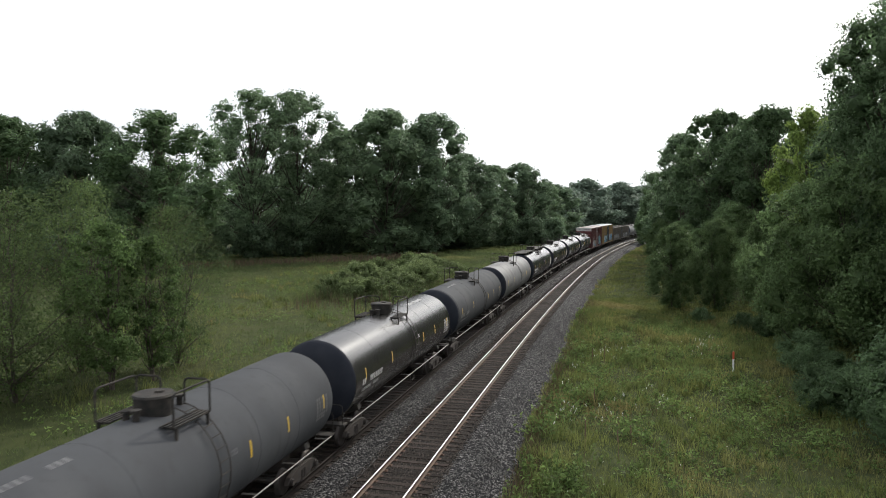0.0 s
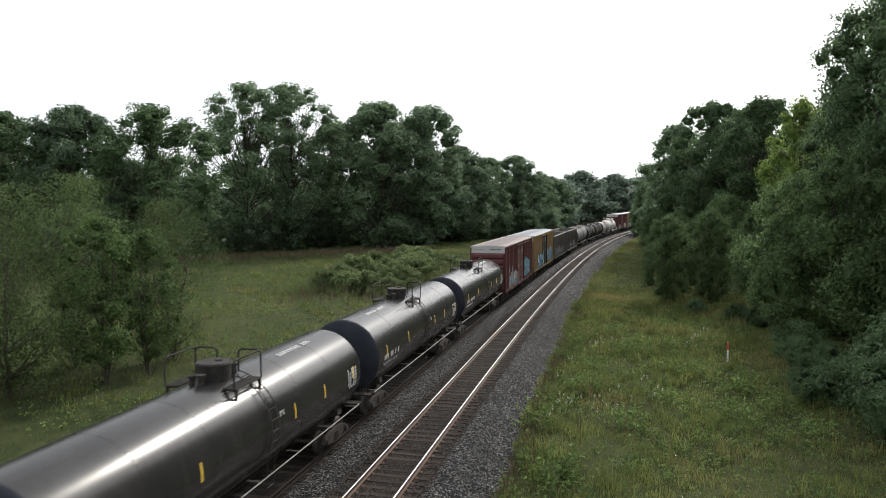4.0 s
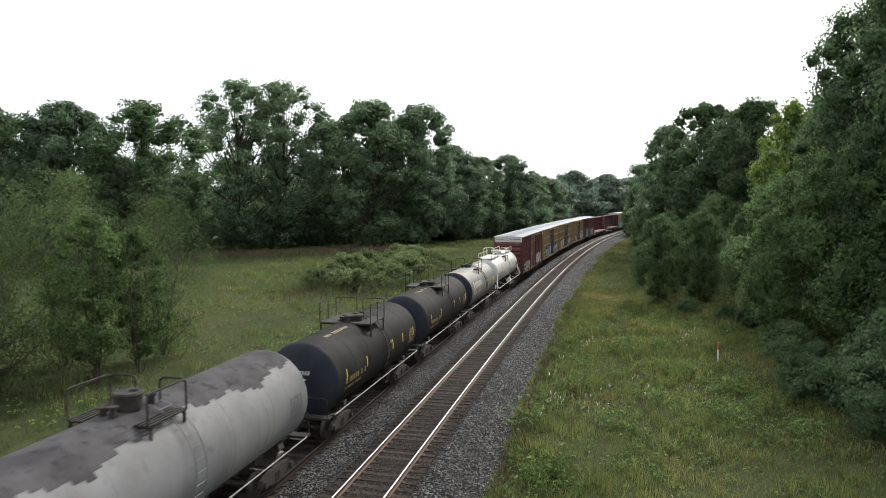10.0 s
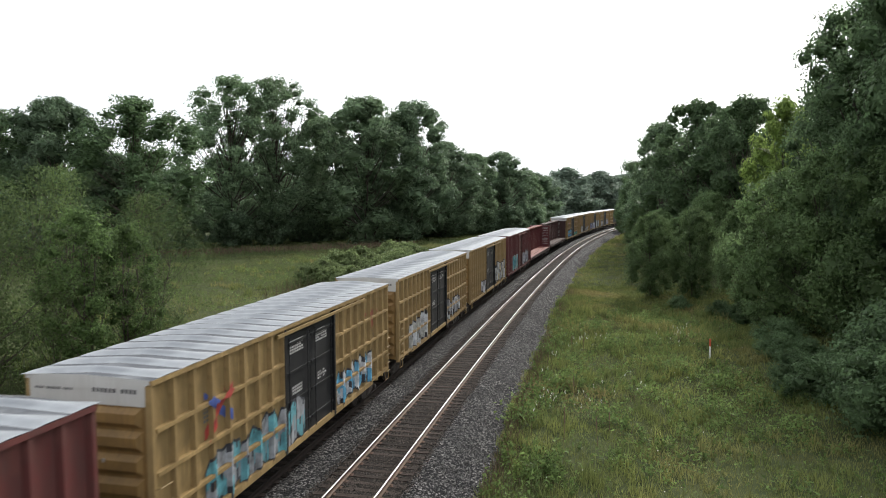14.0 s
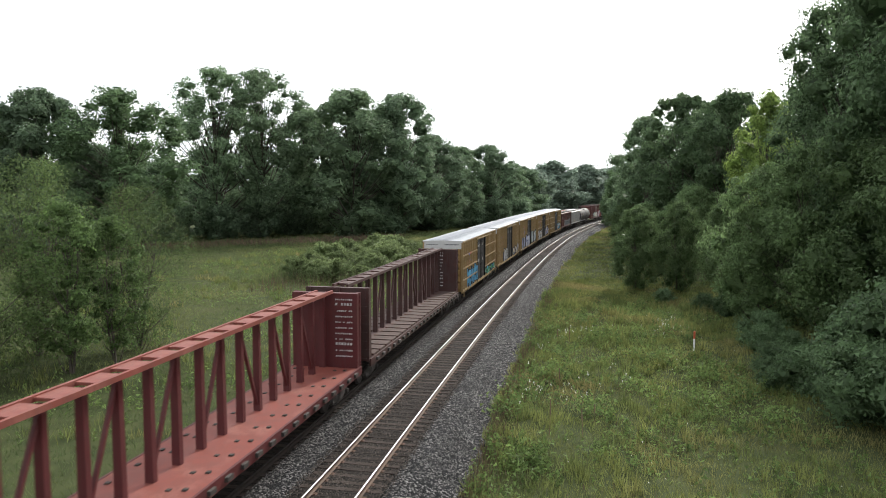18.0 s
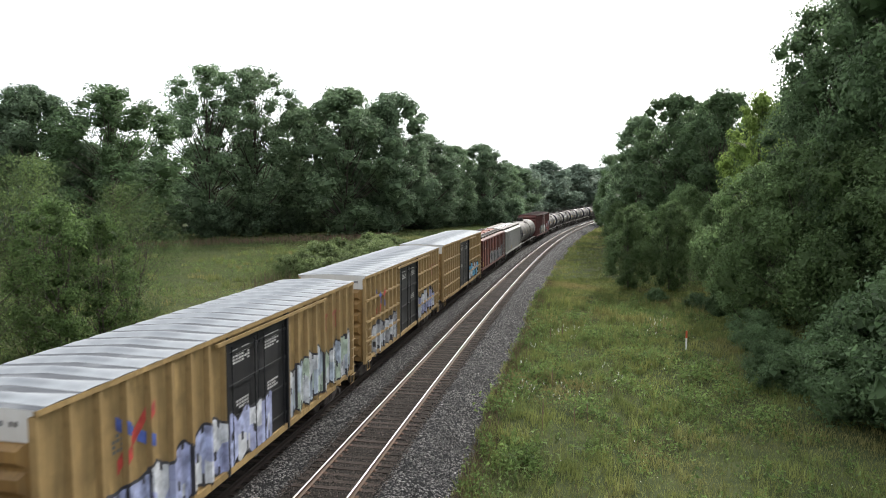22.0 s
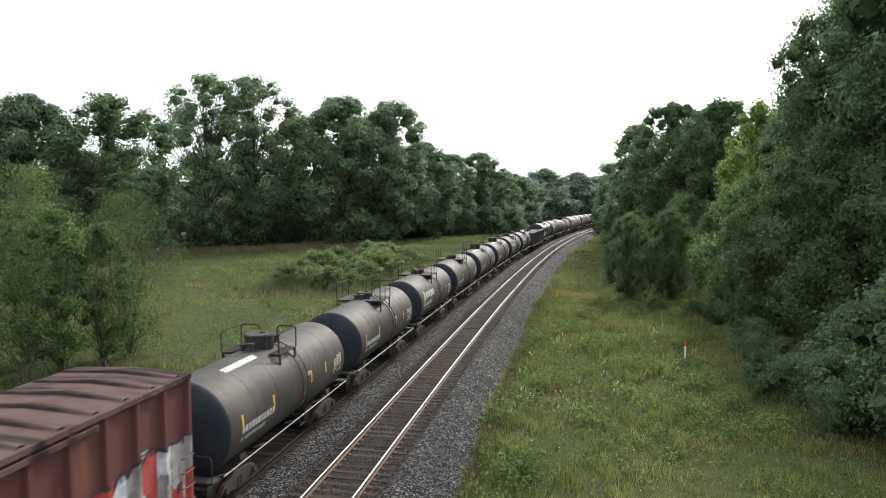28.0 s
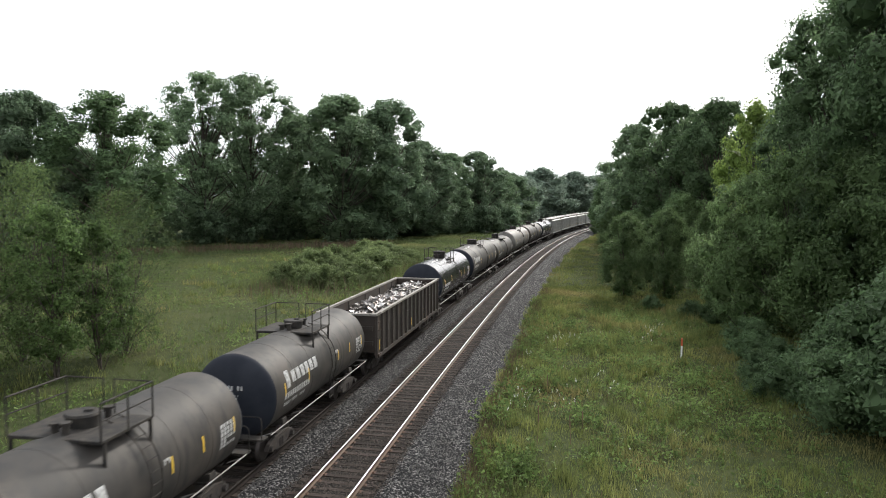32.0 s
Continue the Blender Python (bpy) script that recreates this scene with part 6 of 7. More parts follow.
# ---- centre-beam flat cars ----
def centre_beam(u0, u1, paint_m, deck_m, label, boards=False, seed=0):
    rnd = random.Random(seed)
    car = new("centre_beam_car")
    pitch = u1 - u0
    h = (pitch - 1.4) / 2
    deck, top, W = 1.05, 4.45, 1.5
    bm = bmesh.new()
    for sx in (-1, 1):
        v = [bm.verts.new(p) for p in ((0, -h + 0.5, deck + 0.06), (0, h - 0.5, deck + 0.06), (sx * W, h - 0.5, deck + 0.0), (sx * W, -h + 0.5, deck + 0.0))]
        bm.faces.new(v if sx > 0 else v[::-1])
    box(bm, -W, W, -h, h, deck - 0.12, deck - 0.02)
    part("deck", bm, deck_m, car, "long loading deck")
    if boards:
        n = 20
        bmesh_ = bpy.data.meshes.new("deck_board")
        b = box(bmesh.new(), 0.22, W + 0.02, -0.41, 0.41, 0, 0.09)
        b.to_mesh(bmesh_)
        b.free()
        bmesh_.materials.append(M_DECK_WOOD)
        for i in range(n):
            y = -h + 1.0 + (2 * h - 2.0) * i / (n - 1)
            part("deck_board", bmesh_, None, car, at=pose(0, y, deck + 0.03))
            part("deck_board", bmesh_, None, car, at=pose(0, y, deck + 0.03, 0, 0, 180))
    for sx in (-1, 1):
        x0, x1 = sorted((sx * W, sx * (W + 0.09)))
        part("side_sill", box(bmesh.new(), x0, x1, -h, h, deck - 0.34, deck + 0.01), paint_m, car, "side sill with winches")
        for k in range(22):
            y = -h + 0.9 + (2 * h - 1.8) * k / 21
            x0, x1 = sorted((sx * (W + 0.09), sx * (W + 0.19)))
            part("winch", box(bmesh.new(), x0, x1, y - 0.16, y + 0.16, deck - 0.22, deck - 0.08), M_STEEL_RUST, car, "rusty strap winch")
    # tie-down fittings on the open deck
    if not boards:
        for sx in (-1, 1):
            for k in range(16):
                y = -h + 1.3 + (2 * h - 2.6) * k / 15 + rnd.uniform(-0.06, 0.06)
                for x in (0.72, 1.12):
                    bm = box(bmesh.new(), sx * x - 0.06, sx * x + 0.06, y + x * 0.3 - 0.07, y + x * 0.3 + 0.07, deck - 0.005, deck + 0.06)
                    part("tie_down", bm, M_STEEL_RUST, car, "dark strap anchor on the deck")
    part("centre_sill", box(bmesh.new(), -0.35, 0.35, -pitch / 2 + 0.75, pitch / 2 - 0.75, 0.6, deck - 0.125), M_STEEL_DARK, car, "black centre sill")
    # top chord with cross plates
    for sx in (-1, 1):
        x0, x1 = sorted((sx * 0.3, sx * 0.4))
        part("top_chord", box(bmesh.new(), x0, x1, -h + 0.3, h - 0.3, top - 0.14, top), deck_m, car, "long top chord")
    n = 17
    gap = (2 * h - 1.2) / (n - 1)
    plate = bpy.data.meshes.new("top_plate")
    b = box(bmesh.new(), -0.31, 0.31, -gap * 0.34, gap * 0.34, top - 0.11, top - 0.03)
    b.to_mesh(plate)
    b.free()
    plate.materials.append(deck_m if not boards else paint_m)
    col = bpy.data.meshes.new("column")
    b = bmesh.new()
    lo = [(-0.125, -0.095), (0.125, -0.095), (0.125, 0.095), (-0.125, 0.095)]
    a = [b.verts.new((x, y, deck + 0.04)) for x, y in lo]
    c = [b.verts.new((x * 0.85, y * 0.9, top - 0.1)) for x, y in lo]
    for i in range(4):
        b.faces.new((a[i], a[(i + 1) % 4], c[(i + 1) % 4], c[i]))
    b.to_mesh(col)
    b.free()
    col.materials.append(paint_m)
    for i in range(n):
        y = -h + 0.6 + gap * i
        part("column", col, None, car, at=pose(0, y, 0))
        if i < n - 1:
            part("top_plate", plate, None, car, at=pose(0, y + gap / 2, 0))
            if i % 2 == 0:
                up = 1 if i < n / 2 else -1
                bm = bmesh.new()
                bar(bm, (0, y if up > 0 else y + gap, deck + 0.15), (0, y + gap if up > 0 else y, top - 0.2), 0.11, 0.09)
                if i < n - 2:
                    part("diagonal_brace", bm, paint_m, car)
                else:
                    bm.free()
    # bulkheads
    for sy in (-1, 1):
        bm = bmesh.new()
        ya, yb = sorted((sy * h, sy * (h - 0.3)))
        box(bm, -W, W, ya, yb, deck - 0.1, top - 0.12)
        bulk = part("bulkhead", bm, paint_m, car, "tall end bulkhead")
        for x in (-W + 0.06, W - 0.06, 0):
            a, b = sorted((sy * (h + 0.1), sy * h))
            part("stiffener", box(bmesh.new(), x - 0.09, x + 0.09, a, b, deck - 0.1, top - 0.1), paint_m, bulk)
        bm = bmesh.new()
        yy = sy * (h - 0.304) if sy > 0 else -h + 0.304
        if sy > 0:
            for k in range(11):
                z = top - 0.45 - k * 0.25
                writing_flat(bm, h - 0.304, *((0.2, 0.46) if boards else (0.5, 1.3)), z, z + (0.16 if k in (1, 8) else 0.09), rnd, 1, (3 if boards else 9) if k not in (1, 8) else (2 if boards else 6), "y")
            part("stencilled_writing", bm, M_MARK_WHITE, bulk, "white loading instructions too small to read")
        else:
            bm.free()
        bm = end_ladder(bmesh.new(), sy * (h + 0.02), 1.0, 1.4, 0.9, 4.1, 8, sy * 0.14)
        part("ladder", bm, paint_m, car, "end ladder")
    running_gear(car, pitch, 2.2)
    tagged(car, label, "flat car", "cars of the freight train")
    CARS.append((car, (u0 + u1) / 2, pitch))
    return car


# ---- covered hoppers ----
def covered_hopper(u0, u1, paint_m, label, roof_m=None, hatch_m=None, walk_m=None, graffiti=(), seed=0, eave=3.58, rise=0.3, posts_n=15, body=1.3):
    global PANEL, POST
    rnd = random.Random(seed)
    car = new("covered_hopper_car")
    pitch = u1 - u0
    h = (pitch - body) / 2
    sill, W = 1.0, 1.5
    roof_m, hatch_m, walk_m = roof_m or paint_m, hatch_m or paint_m, walk_m or M_STEEL_DARK
    top = eave + rise
    bm = bmesh.new()
    sec = [(-W, sill), (-W, eave), (-W + 0.3, eave + 0.45 * rise), (-0.55, top), (0.55, top), (W - 0.3, eave + 0.45 * rise), (W, eave), (W, sill)]
    low = 1.1
    a = [bm.verts.new((x, -h + (0.3 if z > 2 else 1.9), z)) for x, z in sec]
    b = [bm.verts.new((x, h - (0.3 if z > 2 else 1.9), z)) for x, z in sec]
    for i in (0, 6):
        bm.faces.new((a[i], a[i + 1], b[i + 1], b[i]))
    bm.faces.new(a)
    bm.faces.new(b[::-1])
    bm.faces.new((a[0], b[0], b[-1], a[-1]))
    rb = bmesh.new()
    ra, rbk = [rb.verts.new(v.co + Vector((0, -0.02, 0.004))) for v in a[1:7]], [rb.verts.new(v.co + Vector((0, 0.02, 0.004))) for v in b[1:7]]
    for i in range(5):
        rb.faces.new((ra[i], ra[i + 1], rbk[i + 1], rbk[i]))
    part("roof", rb, roof_m, car, "sloped roof sheets")
    part("hopper_body", bm, paint_m, car, "ribbed hopper body with sloped ends")
    for sx in (-1, 1):
        x0, x1 = sorted((sx * (W - 0.04), sx * (W + 0.09)))
        part("top_rail", box(bmesh.new(), x0, x1, -h + 0.05, h - 0.05, eave - 0.1, eave + 0.03), M_BROWN if paint_m is not M_HOPPER_WHITE else paint_m, car, "worn eave rail")
        part("side_sill", box(bmesh.new(), x0, x1, -h, h, sill - 0.14, sill + 0.08), paint_m, car)
        # roof walkways
        x0, x1 = sorted((sx * 0.52, sx * 1.2))
        bm = bmesh.new()
        for k in range(6):
            xx = x0 + (x1 - x0 - 0.1) * k / 5
            box(bm, xx, xx + 0.1, -h, h, top + 0.06, top + 0.1)
        for k in range(10):
            y = -h + 0.2 + (2 * h - 0.4) * k / 9
            box(bm, x0, x1, y - 0.03, y + 0.03, eave + 0.4 * rise, top + 0.06)
        board = part("running_board", bm, walk_m, car, "grated roof walkway")
        bm = bmesh.new()
        for xx in (sx * 0.5, sx * 1.21):
            box(bm, xx - 0.02, xx + 0.02, -h - 0.1, h + 0.1, top + 0.055, top + 0.125)
        part("edge_bar", bm, M_GON_RIM, board, "worn pale edge bars of the walkway")
    # trough hatches along the middle
    n = 4
    for k in range(n):
        y0, y1 = -h + 0.7 + (2 * h - 1.4) * k / n + 0.04, -h + 0.7 + (2 * h - 1.4) * (k + 1) / n - 0.04
        bm = bmesh.new()
        sec2 = [(-0.4, top), (-0.4, top + 0.09), (-0.26, top + 0.17), (0.26, top + 0.17), (0.4, top + 0.09), (0.4, top)]
        p = [bm.verts.new((x, y0, z)) for x, z in sec2]
        q = [bm.verts.new((x, y1, z)) for x, z in sec2]
        for i in range(5):
            bm.faces.new((p[i], p[i + 1], q[i + 1], q[i]))
        bm.faces.new(p)
        bm.faces.new(q[::-1])
        for j in range(2):
            yy = y0 + (y1 - y0) * (0.06 + 0.88 * j)
            box(bm, -0.43, 0.43, yy - 0.025, yy + 0.025, top + 0.12, top + 0.19)
        part("hatch_cover", bm, hatch_m, car, "long roof hatch cover")
    pm = bpy.data.meshes.new("side_post")
    bm = box(bmesh.new(), -0.08, 0.0, -0.06, 0.06, sill, eave - 0.08)
    bm.to_mesh(pm)
    bm.free()
    pm.materials.append(paint_m)
    ys = [-h + 0.35 + (2 * h - 0.7) * i / (posts_n - 1) for i in range(posts_n)]
    # repainted sheets between the posts
    if paint_m is M_ORANGE_RED:
        for k in range(len(ys) - 1):
            if rnd.random() < 0.55:
                lo = sill + 0.1 if rnd.random() < 0.5 else sill + rnd.uniform(0.6, 1.6)
                hi = eave - 0.12 if rnd.random() < 0.6 else eave - rnd.uniform(0.6, 1.4)
                part("side_sheet", box(bmesh.new(), W, W + 0.004, ys[k] + 0.06, ys[k + 1] - 0.06, lo, hi), rnd.choice([M_FADED_RED, M_FADED_RED, M_BROWN, M_OXIDE]), car, "patched side sheet")
    for y in ys:
        part("side_post", pm, None, car, at=pose(W + 0.08, y, 0))
        part("side_post", pm, None, car, at=pose(-W - 0.08, y, 0, 0, 0, 180))
    for sy in (-1, 1):
        bm = bmesh.new()
        for x in (-1.35, -0.5, 0.5, 1.35):
            bar(bm, (x, sy * (h - 0.1), 1.0), (x, sy * (h - 0.1), eave - 0.05), 0.1)
        bar(bm, (-1.4, sy * (h - 0.1), eave - 0.1), (1.4, sy * (h - 0.1), eave - 0.1), 0.12)
        box(bm, -1.5, 1.5, min(sy * h, sy * (h - 1.6)), max(sy * h, sy * (h - 1.6)), 0.9, 0.98)
        part("end_frame", bm, paint_m, car, "open end frame")
        bm = end_ladder(bmesh.new(), sy * h, 0.9, 1.35, 0.9, eave, 9, sy * 0.1)
        part("ladder", bm, paint_m, car, "end ladder")
        bm = ladder(bmesh.new(), W, sy * (h - 0.25) - 0.2, sy * (h - 0.25) + 0.2, 0.6, eave - 0.3, 9)
        part("ladder", bm, paint_m, car, "corner ladder")
    for k in range(3):
        y = -h * 0.55 + h * 0.55 * k
        bm = bmesh.new()
        p = [bm.verts.new((x, y + dy, 1.0)) for x, dy in ((-1.3, -1.5), (1.3, -1.5), (1.3, 1.5), (-1.3, 1.5))]
        q = [bm.verts.new((x, y + dy, 0.4)) for x, dy in ((-0.4, -0.4), (0.4, -0.4), (0.4, 0.4), (-0.4, 0.4))]
        for i in range(4):
            bm.faces.new((p[i], p[(i + 1) % 4], q[(i + 1) % 4], q[i]))
        bm.faces.new(q)
        part("discharge_chute", bm, M_STEEL_DARK, car, "dark bottom outlet")
    bm = bmesh.new()
    writing_flat(bm, W + 0.006, -h + 2.1, -h + 3.2, 2.7, 3.0, rnd, 1, 6)
    writing_flat(bm, W + 0.006, h - 2.6, h - 1.9, 1.6, 2.2, rnd, 6, 5)
    part("stencilled_writing", bm, M_MARK_DARK if paint_m is M_HOPPER_WHITE else M_MARK_WHITE, car, "stencilled writing")
    bm = bmesh.new()
    for k in range(4):
        y = -h + 1.2 + (2 * h - 2.4) * k / 3
        box(bm, W, W + 0.006, y - 0.2, y - 0.08, 1.15, 1.6)
    part("reflective_strips", bm, M_MARK_YELLOW, car, "yellow reflective strips")
    part("centre_sill", box(bmesh.new(), -0.3, 0.3, -pitch / 2 + 0.75, pitch / 2 - 0.75, 0.64, 0.89), M_STEEL_DARK, car, "black centre sill")
    keep = PANEL, POST
    PANEL, POST = W, W + 0.08
    for g in graffiti:
        spray_letters(car, rnd, g[0] * h, g[1] * h, g[2], g[3], ys, g[4], g[5], g[6] if len(g) > 6 else 0.9)
    PANEL, POST = keep
    running_gear(car, pitch, 1.9)
    tagged(car, label, "hopper car", "cars of the freight train")
    CARS.append((car, (u0 + u1) / 2, pitch))
    return car


# ---- the train, car by car, in the order in which it passes ----
TEAL, PALE, GREY, SKYB, LILAC, DARK = (0.12, 0.35, 0.4), (0.55, 0.57, 0.6), (0.3, 0.31, 0.33), (0.12, 0.4, 0.62), (0.3, 0.33, 0.52), (0.03, 0.03, 0.04)
GREEN, TAN, RED = (0.1, 0.35, 0.2), (0.55, 0.48, 0.32), (0.4, 0.05, 0.04)
BIG = dict(R=1.58, zc=2.26, inset=1.14, platform="narrow", collar=0.45, collar_h=0.42, loop_top=0.95)
FIRST = dict(slide=0.69)
SHORT = dict(R=1.475, zc=2.0, inset=1.27, platform="wide")
tank_car(-320.8, -303.8, M_TANK_GREY, "grey tank car with a low manway and pipe rails", marks="yellow", seed=1, **BIG, **FIRST)
tank_car(-303.8, -286.8, M_TANK_BLACK, "glossy black tank car with white stencils", head=M_HEAD_DARK, seed=2, **BIG, **FIRST)
tank_car(-286.8, -269.7, M_TANK_GREY, "matt grey tank car with dark ends", head=M_HEAD_DARK, band=True, seed=3, **BIG, **FIRST)
tank_car(-269.7, -253.0, M_TANK_PALE, "pale grey tank car with dark painted ends", head=M_HEAD_DARK, seed=4, **BIG, **FIRST)
tank_car(-253.0, -236.0, M_TANK_BLACK, "glossy black tank car with a roof walkway", head=M_HEAD_DARK, roofwalk=True, seed=5, **BIG, **FIRST)
for i, (a, b) in enumerate(((-236.0, -218.5), (-218.5, -201.5), (-201.5, -184.4))):
    tank_car(a, b, M_TANK_BLACK, "glossy black tank car with white stencils", head=M_HEAD_DARK, seed=6 + i, **BIG, **FIRST)
box_car(-184.4, -166.2, M_OXIDE, "oxide red box car with a galvanised roof and graffiti", M_GALV_RED, M_WHITE_BAND, M_MAROON, number_bars=5, seed=21,
        graffiti=((-0.82, -0.28, 0.85, 2.0, (SKYB, PALE, TAN, GREY), (0.25, 0.3, 0.34), 0.7), (0.3, 0.75, 1.1, 2.5, ((0.2, 0.42, 0.48), (0.3, 0.42, 0.5)), (0.1, 0.25, 0.3), 0.8)))
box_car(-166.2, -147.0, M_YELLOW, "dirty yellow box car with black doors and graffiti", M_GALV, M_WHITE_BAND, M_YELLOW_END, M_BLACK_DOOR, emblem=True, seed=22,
        graffiti=((-0.72, -0.12, 0.85, 2.2, (TEAL, PALE, SKYB), DARK, 0.7), (0.3, 0.85, 1.0, 2.3, (PALE, SKYB, GREY), (0.2, 0.3, 0.4), 0.6)))
gondola(-147.0, -131.3, M_GON, "bare grey-brown steel gondola, empty", inner=M_GON_IN, seed=31, graffiti=((-0.75, 0.55, 0.95, 2.1, (GREY, (0.2, 0.24, 0.28), (0.34, 0.33, 0.3)), (0.1, 0.12, 0.14), 0.8),))
gondola(-131.3, -116.1, M_GON, "brown gondola with faded blue ends, empty", end_m=M_BLUE_GON, seed=32, graffiti=((-0.55, 0.6, 0.95, 2.0, (GREY, PALE, (0.3, 0.34, 0.34)), (0.14, 0.16, 0.17), 0.8),))
stained = tank_car(-116.1, -100.2, M_TANK_PALE, "grey tank car with a dark stained top", head=M_HEAD_BLUE, R=1.55, zc=2.27, inset=1.1, slide=0.6, platform="narrow", collar=0.3, collar_h=0.4, marks="", seed=41)
bm = bmesh.new()
for k in range(48):
    y0 = -6.8 + k * 13.6 / 48
    edge = 52 + 7 * math.sin(0.9 * y0 + 1) + 4 * math.sin(2.7 * y0) + 2.5 * math.sin(7.1 * y0)
    on_shell(bm, 1.55, 2.27, y0, y0 + 13.6 / 48, edge, 150, 0.012, 24)
part("stained_top", bm, M_TAR, stained, "dark tar-stained top of the shell")
tank_car(-100.0, -86.8, M_TANK_COAL, "dull black tank car with a wide platform", head=M_HEAD_DARK, seed=42, collar_h=0.18, slide=1.11, **SHORT)
tank_car(-86.8, -73.5, M_TANK_COAL, "dull black tank car with yellow strips", head=M_HEAD_DARK, seed=43, collar_h=0.18, slide=1.11, **SHORT)
tank_car(-73.5, -61.3, M_TANK_STAINED, "rust-stained grey tank car with white lettering blocks", head=M_HEAD_DARK, logo=M_MARK_WHITE, seed=44, slide=0.5, R=1.475, zc=2.0, inset=1.27, platform="narrow", collar=0.3, collar_h=0.15)
white = tank_car(-60.6, -46.3, M_TANK_WHITE, "white tank car with rust streaks and white railings", R=1.25, zc=2.2, inset=1.35, platform="narrow", collar=0.42, collar_h=0.4, marks="", rail=M_PIPE_WHITE,
                 black_collar=False, seed=45)
# its long top railings, end braces and boxes
WH, WR, WZ = (14.3 / 2 - 1.35), 1.25, 2.2
for sx in (-1, 1):
    for sy in (-1, 1):
        bm = bmesh.new()
        x = sx * 0.62
        a, b = sy * 1.1, sy * (WH - 0.2)
        zt = WZ + math.sqrt(WR * WR - x * x)
        tube(bm, [(x, a, zt + 0.62), (x, b, zt + 0.62), (x, b + sy * 0.1, zt + 0.5), (x, b + sy * 0.12, zt - 0.2)], 0.024)
        for k in range(4):
            y = a + (b - a) * k / 3
            tube(bm, [(x, y, zt - 0.05), (x, y, zt + 0.62)], 0.02)
        part("top_railing", bm, M_PIPE_WHITE, white, "long white top railing")
        bm = bmesh.new()
        bar(bm, (sx * 1.1, sy * (WH - 0.2), WZ + 0.1), (sx * 1.4, sy * (WH + 1.0), 0.9), 0.09, 0.3)
        bar(bm, (sx * 0.9, sy * (WH + 0.05), WZ - 0.6), (sx * 1.2, sy * (WH + 1.05), 0.9), 0.07, 0.07)
        part("end_brace", bm, M_TANK_WHITE, white, "slanted white end brace")
for sy in (-1, 1):
    bm = box(bmesh.new(), -0.62, 0.62, min(sy * 1.0, sy * WH), max(sy * 1.0, sy * WH), WZ + WR + 0.02, WZ + WR + 0.07)
    part("running_board", bm, M_TANK_WHITE, white, "white top walkway")
bm = bmesh.new()
for y, a0 in ((0.35, 20), (-0.9, 30), (2.6, 5)):
    on_shell(bm, WR, WZ, y, y + 0.16, a0, 88, 0.005, 8)
part("rust_streak", bm, spray((0.33, 0.17, 0.07)), white, "brown rust streaks down the shell")
bm = bmesh.new()
bmesh.ops.create_cone(bm, segments=16, radius1=0.2, radius2=0.2, depth=0.7, cap_ends=True, matrix=pose(1.1, 1.2, 0.85, 90))
part("brake_cylinder", bm, M_TANK_WHITE, white, "white air cylinder under the frame")
box_car(-46.7, -28.2, M_OXIDE, "oxide red box car with a white end band", M_GALV, M_WHITE_BAND, M_MAROON, seed=23,
        graffiti=((-0.9, -0.3, 0.85, 1.7, (GREY, TAN, (0.3, 0.33, 0.4)), (0.12, 0.1, 0.1), 0.7), (0.25, 0.8, 0.9, 2.0, (TAN, PALE), (0.2, 0.12, 0.1), 0.7)))
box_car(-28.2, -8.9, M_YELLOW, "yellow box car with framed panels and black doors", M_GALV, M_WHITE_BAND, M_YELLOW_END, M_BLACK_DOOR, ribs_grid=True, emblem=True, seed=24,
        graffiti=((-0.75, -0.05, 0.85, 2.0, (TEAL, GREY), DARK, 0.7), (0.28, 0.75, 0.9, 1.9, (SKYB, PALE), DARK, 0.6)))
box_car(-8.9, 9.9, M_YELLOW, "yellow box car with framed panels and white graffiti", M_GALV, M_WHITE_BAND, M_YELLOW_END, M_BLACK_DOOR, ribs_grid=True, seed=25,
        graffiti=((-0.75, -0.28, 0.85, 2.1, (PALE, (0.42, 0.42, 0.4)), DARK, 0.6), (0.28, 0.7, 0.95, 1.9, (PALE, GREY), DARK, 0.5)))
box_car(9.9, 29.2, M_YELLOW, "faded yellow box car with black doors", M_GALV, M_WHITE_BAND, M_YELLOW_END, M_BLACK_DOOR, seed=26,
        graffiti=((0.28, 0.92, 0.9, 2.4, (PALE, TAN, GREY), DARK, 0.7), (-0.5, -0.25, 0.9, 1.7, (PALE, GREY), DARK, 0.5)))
box_car(29.2, 48.1, M_MAROON, "dark maroon box car with teal graffiti", M_GALV, None, M_MAROON, seed=27, posts_n=8, door=(-1.3, 1.5),
        graffiti=((-0.6, -0.2, 0.85, 2.2, (TEAL, (0.2, 0.45, 0.42)), (0.4, 0.42, 0.42), 0.8), (0.2, 0.85, 0.9, 2.1, (PALE, GREY, (0.35, 0.36, 0.42)), (0.2, 0.18, 0.18), 0.6)))
centre_beam(48.1, 70.5, M_BEAM_RED, M_DECK, "red centre-beam flat car, empty", seed=51)
centre_beam(70.5, 93.6, M_BEAM_BROWN, M_BEAM_BROWN, "brown centre-beam flat car with deck boards, empty", boards=True, seed=52)
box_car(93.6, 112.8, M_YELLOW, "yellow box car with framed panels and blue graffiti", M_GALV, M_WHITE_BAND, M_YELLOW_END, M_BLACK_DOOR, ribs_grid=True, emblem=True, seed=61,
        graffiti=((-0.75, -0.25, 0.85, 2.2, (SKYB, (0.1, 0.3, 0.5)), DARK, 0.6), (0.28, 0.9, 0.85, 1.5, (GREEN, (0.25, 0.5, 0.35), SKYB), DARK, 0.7)))
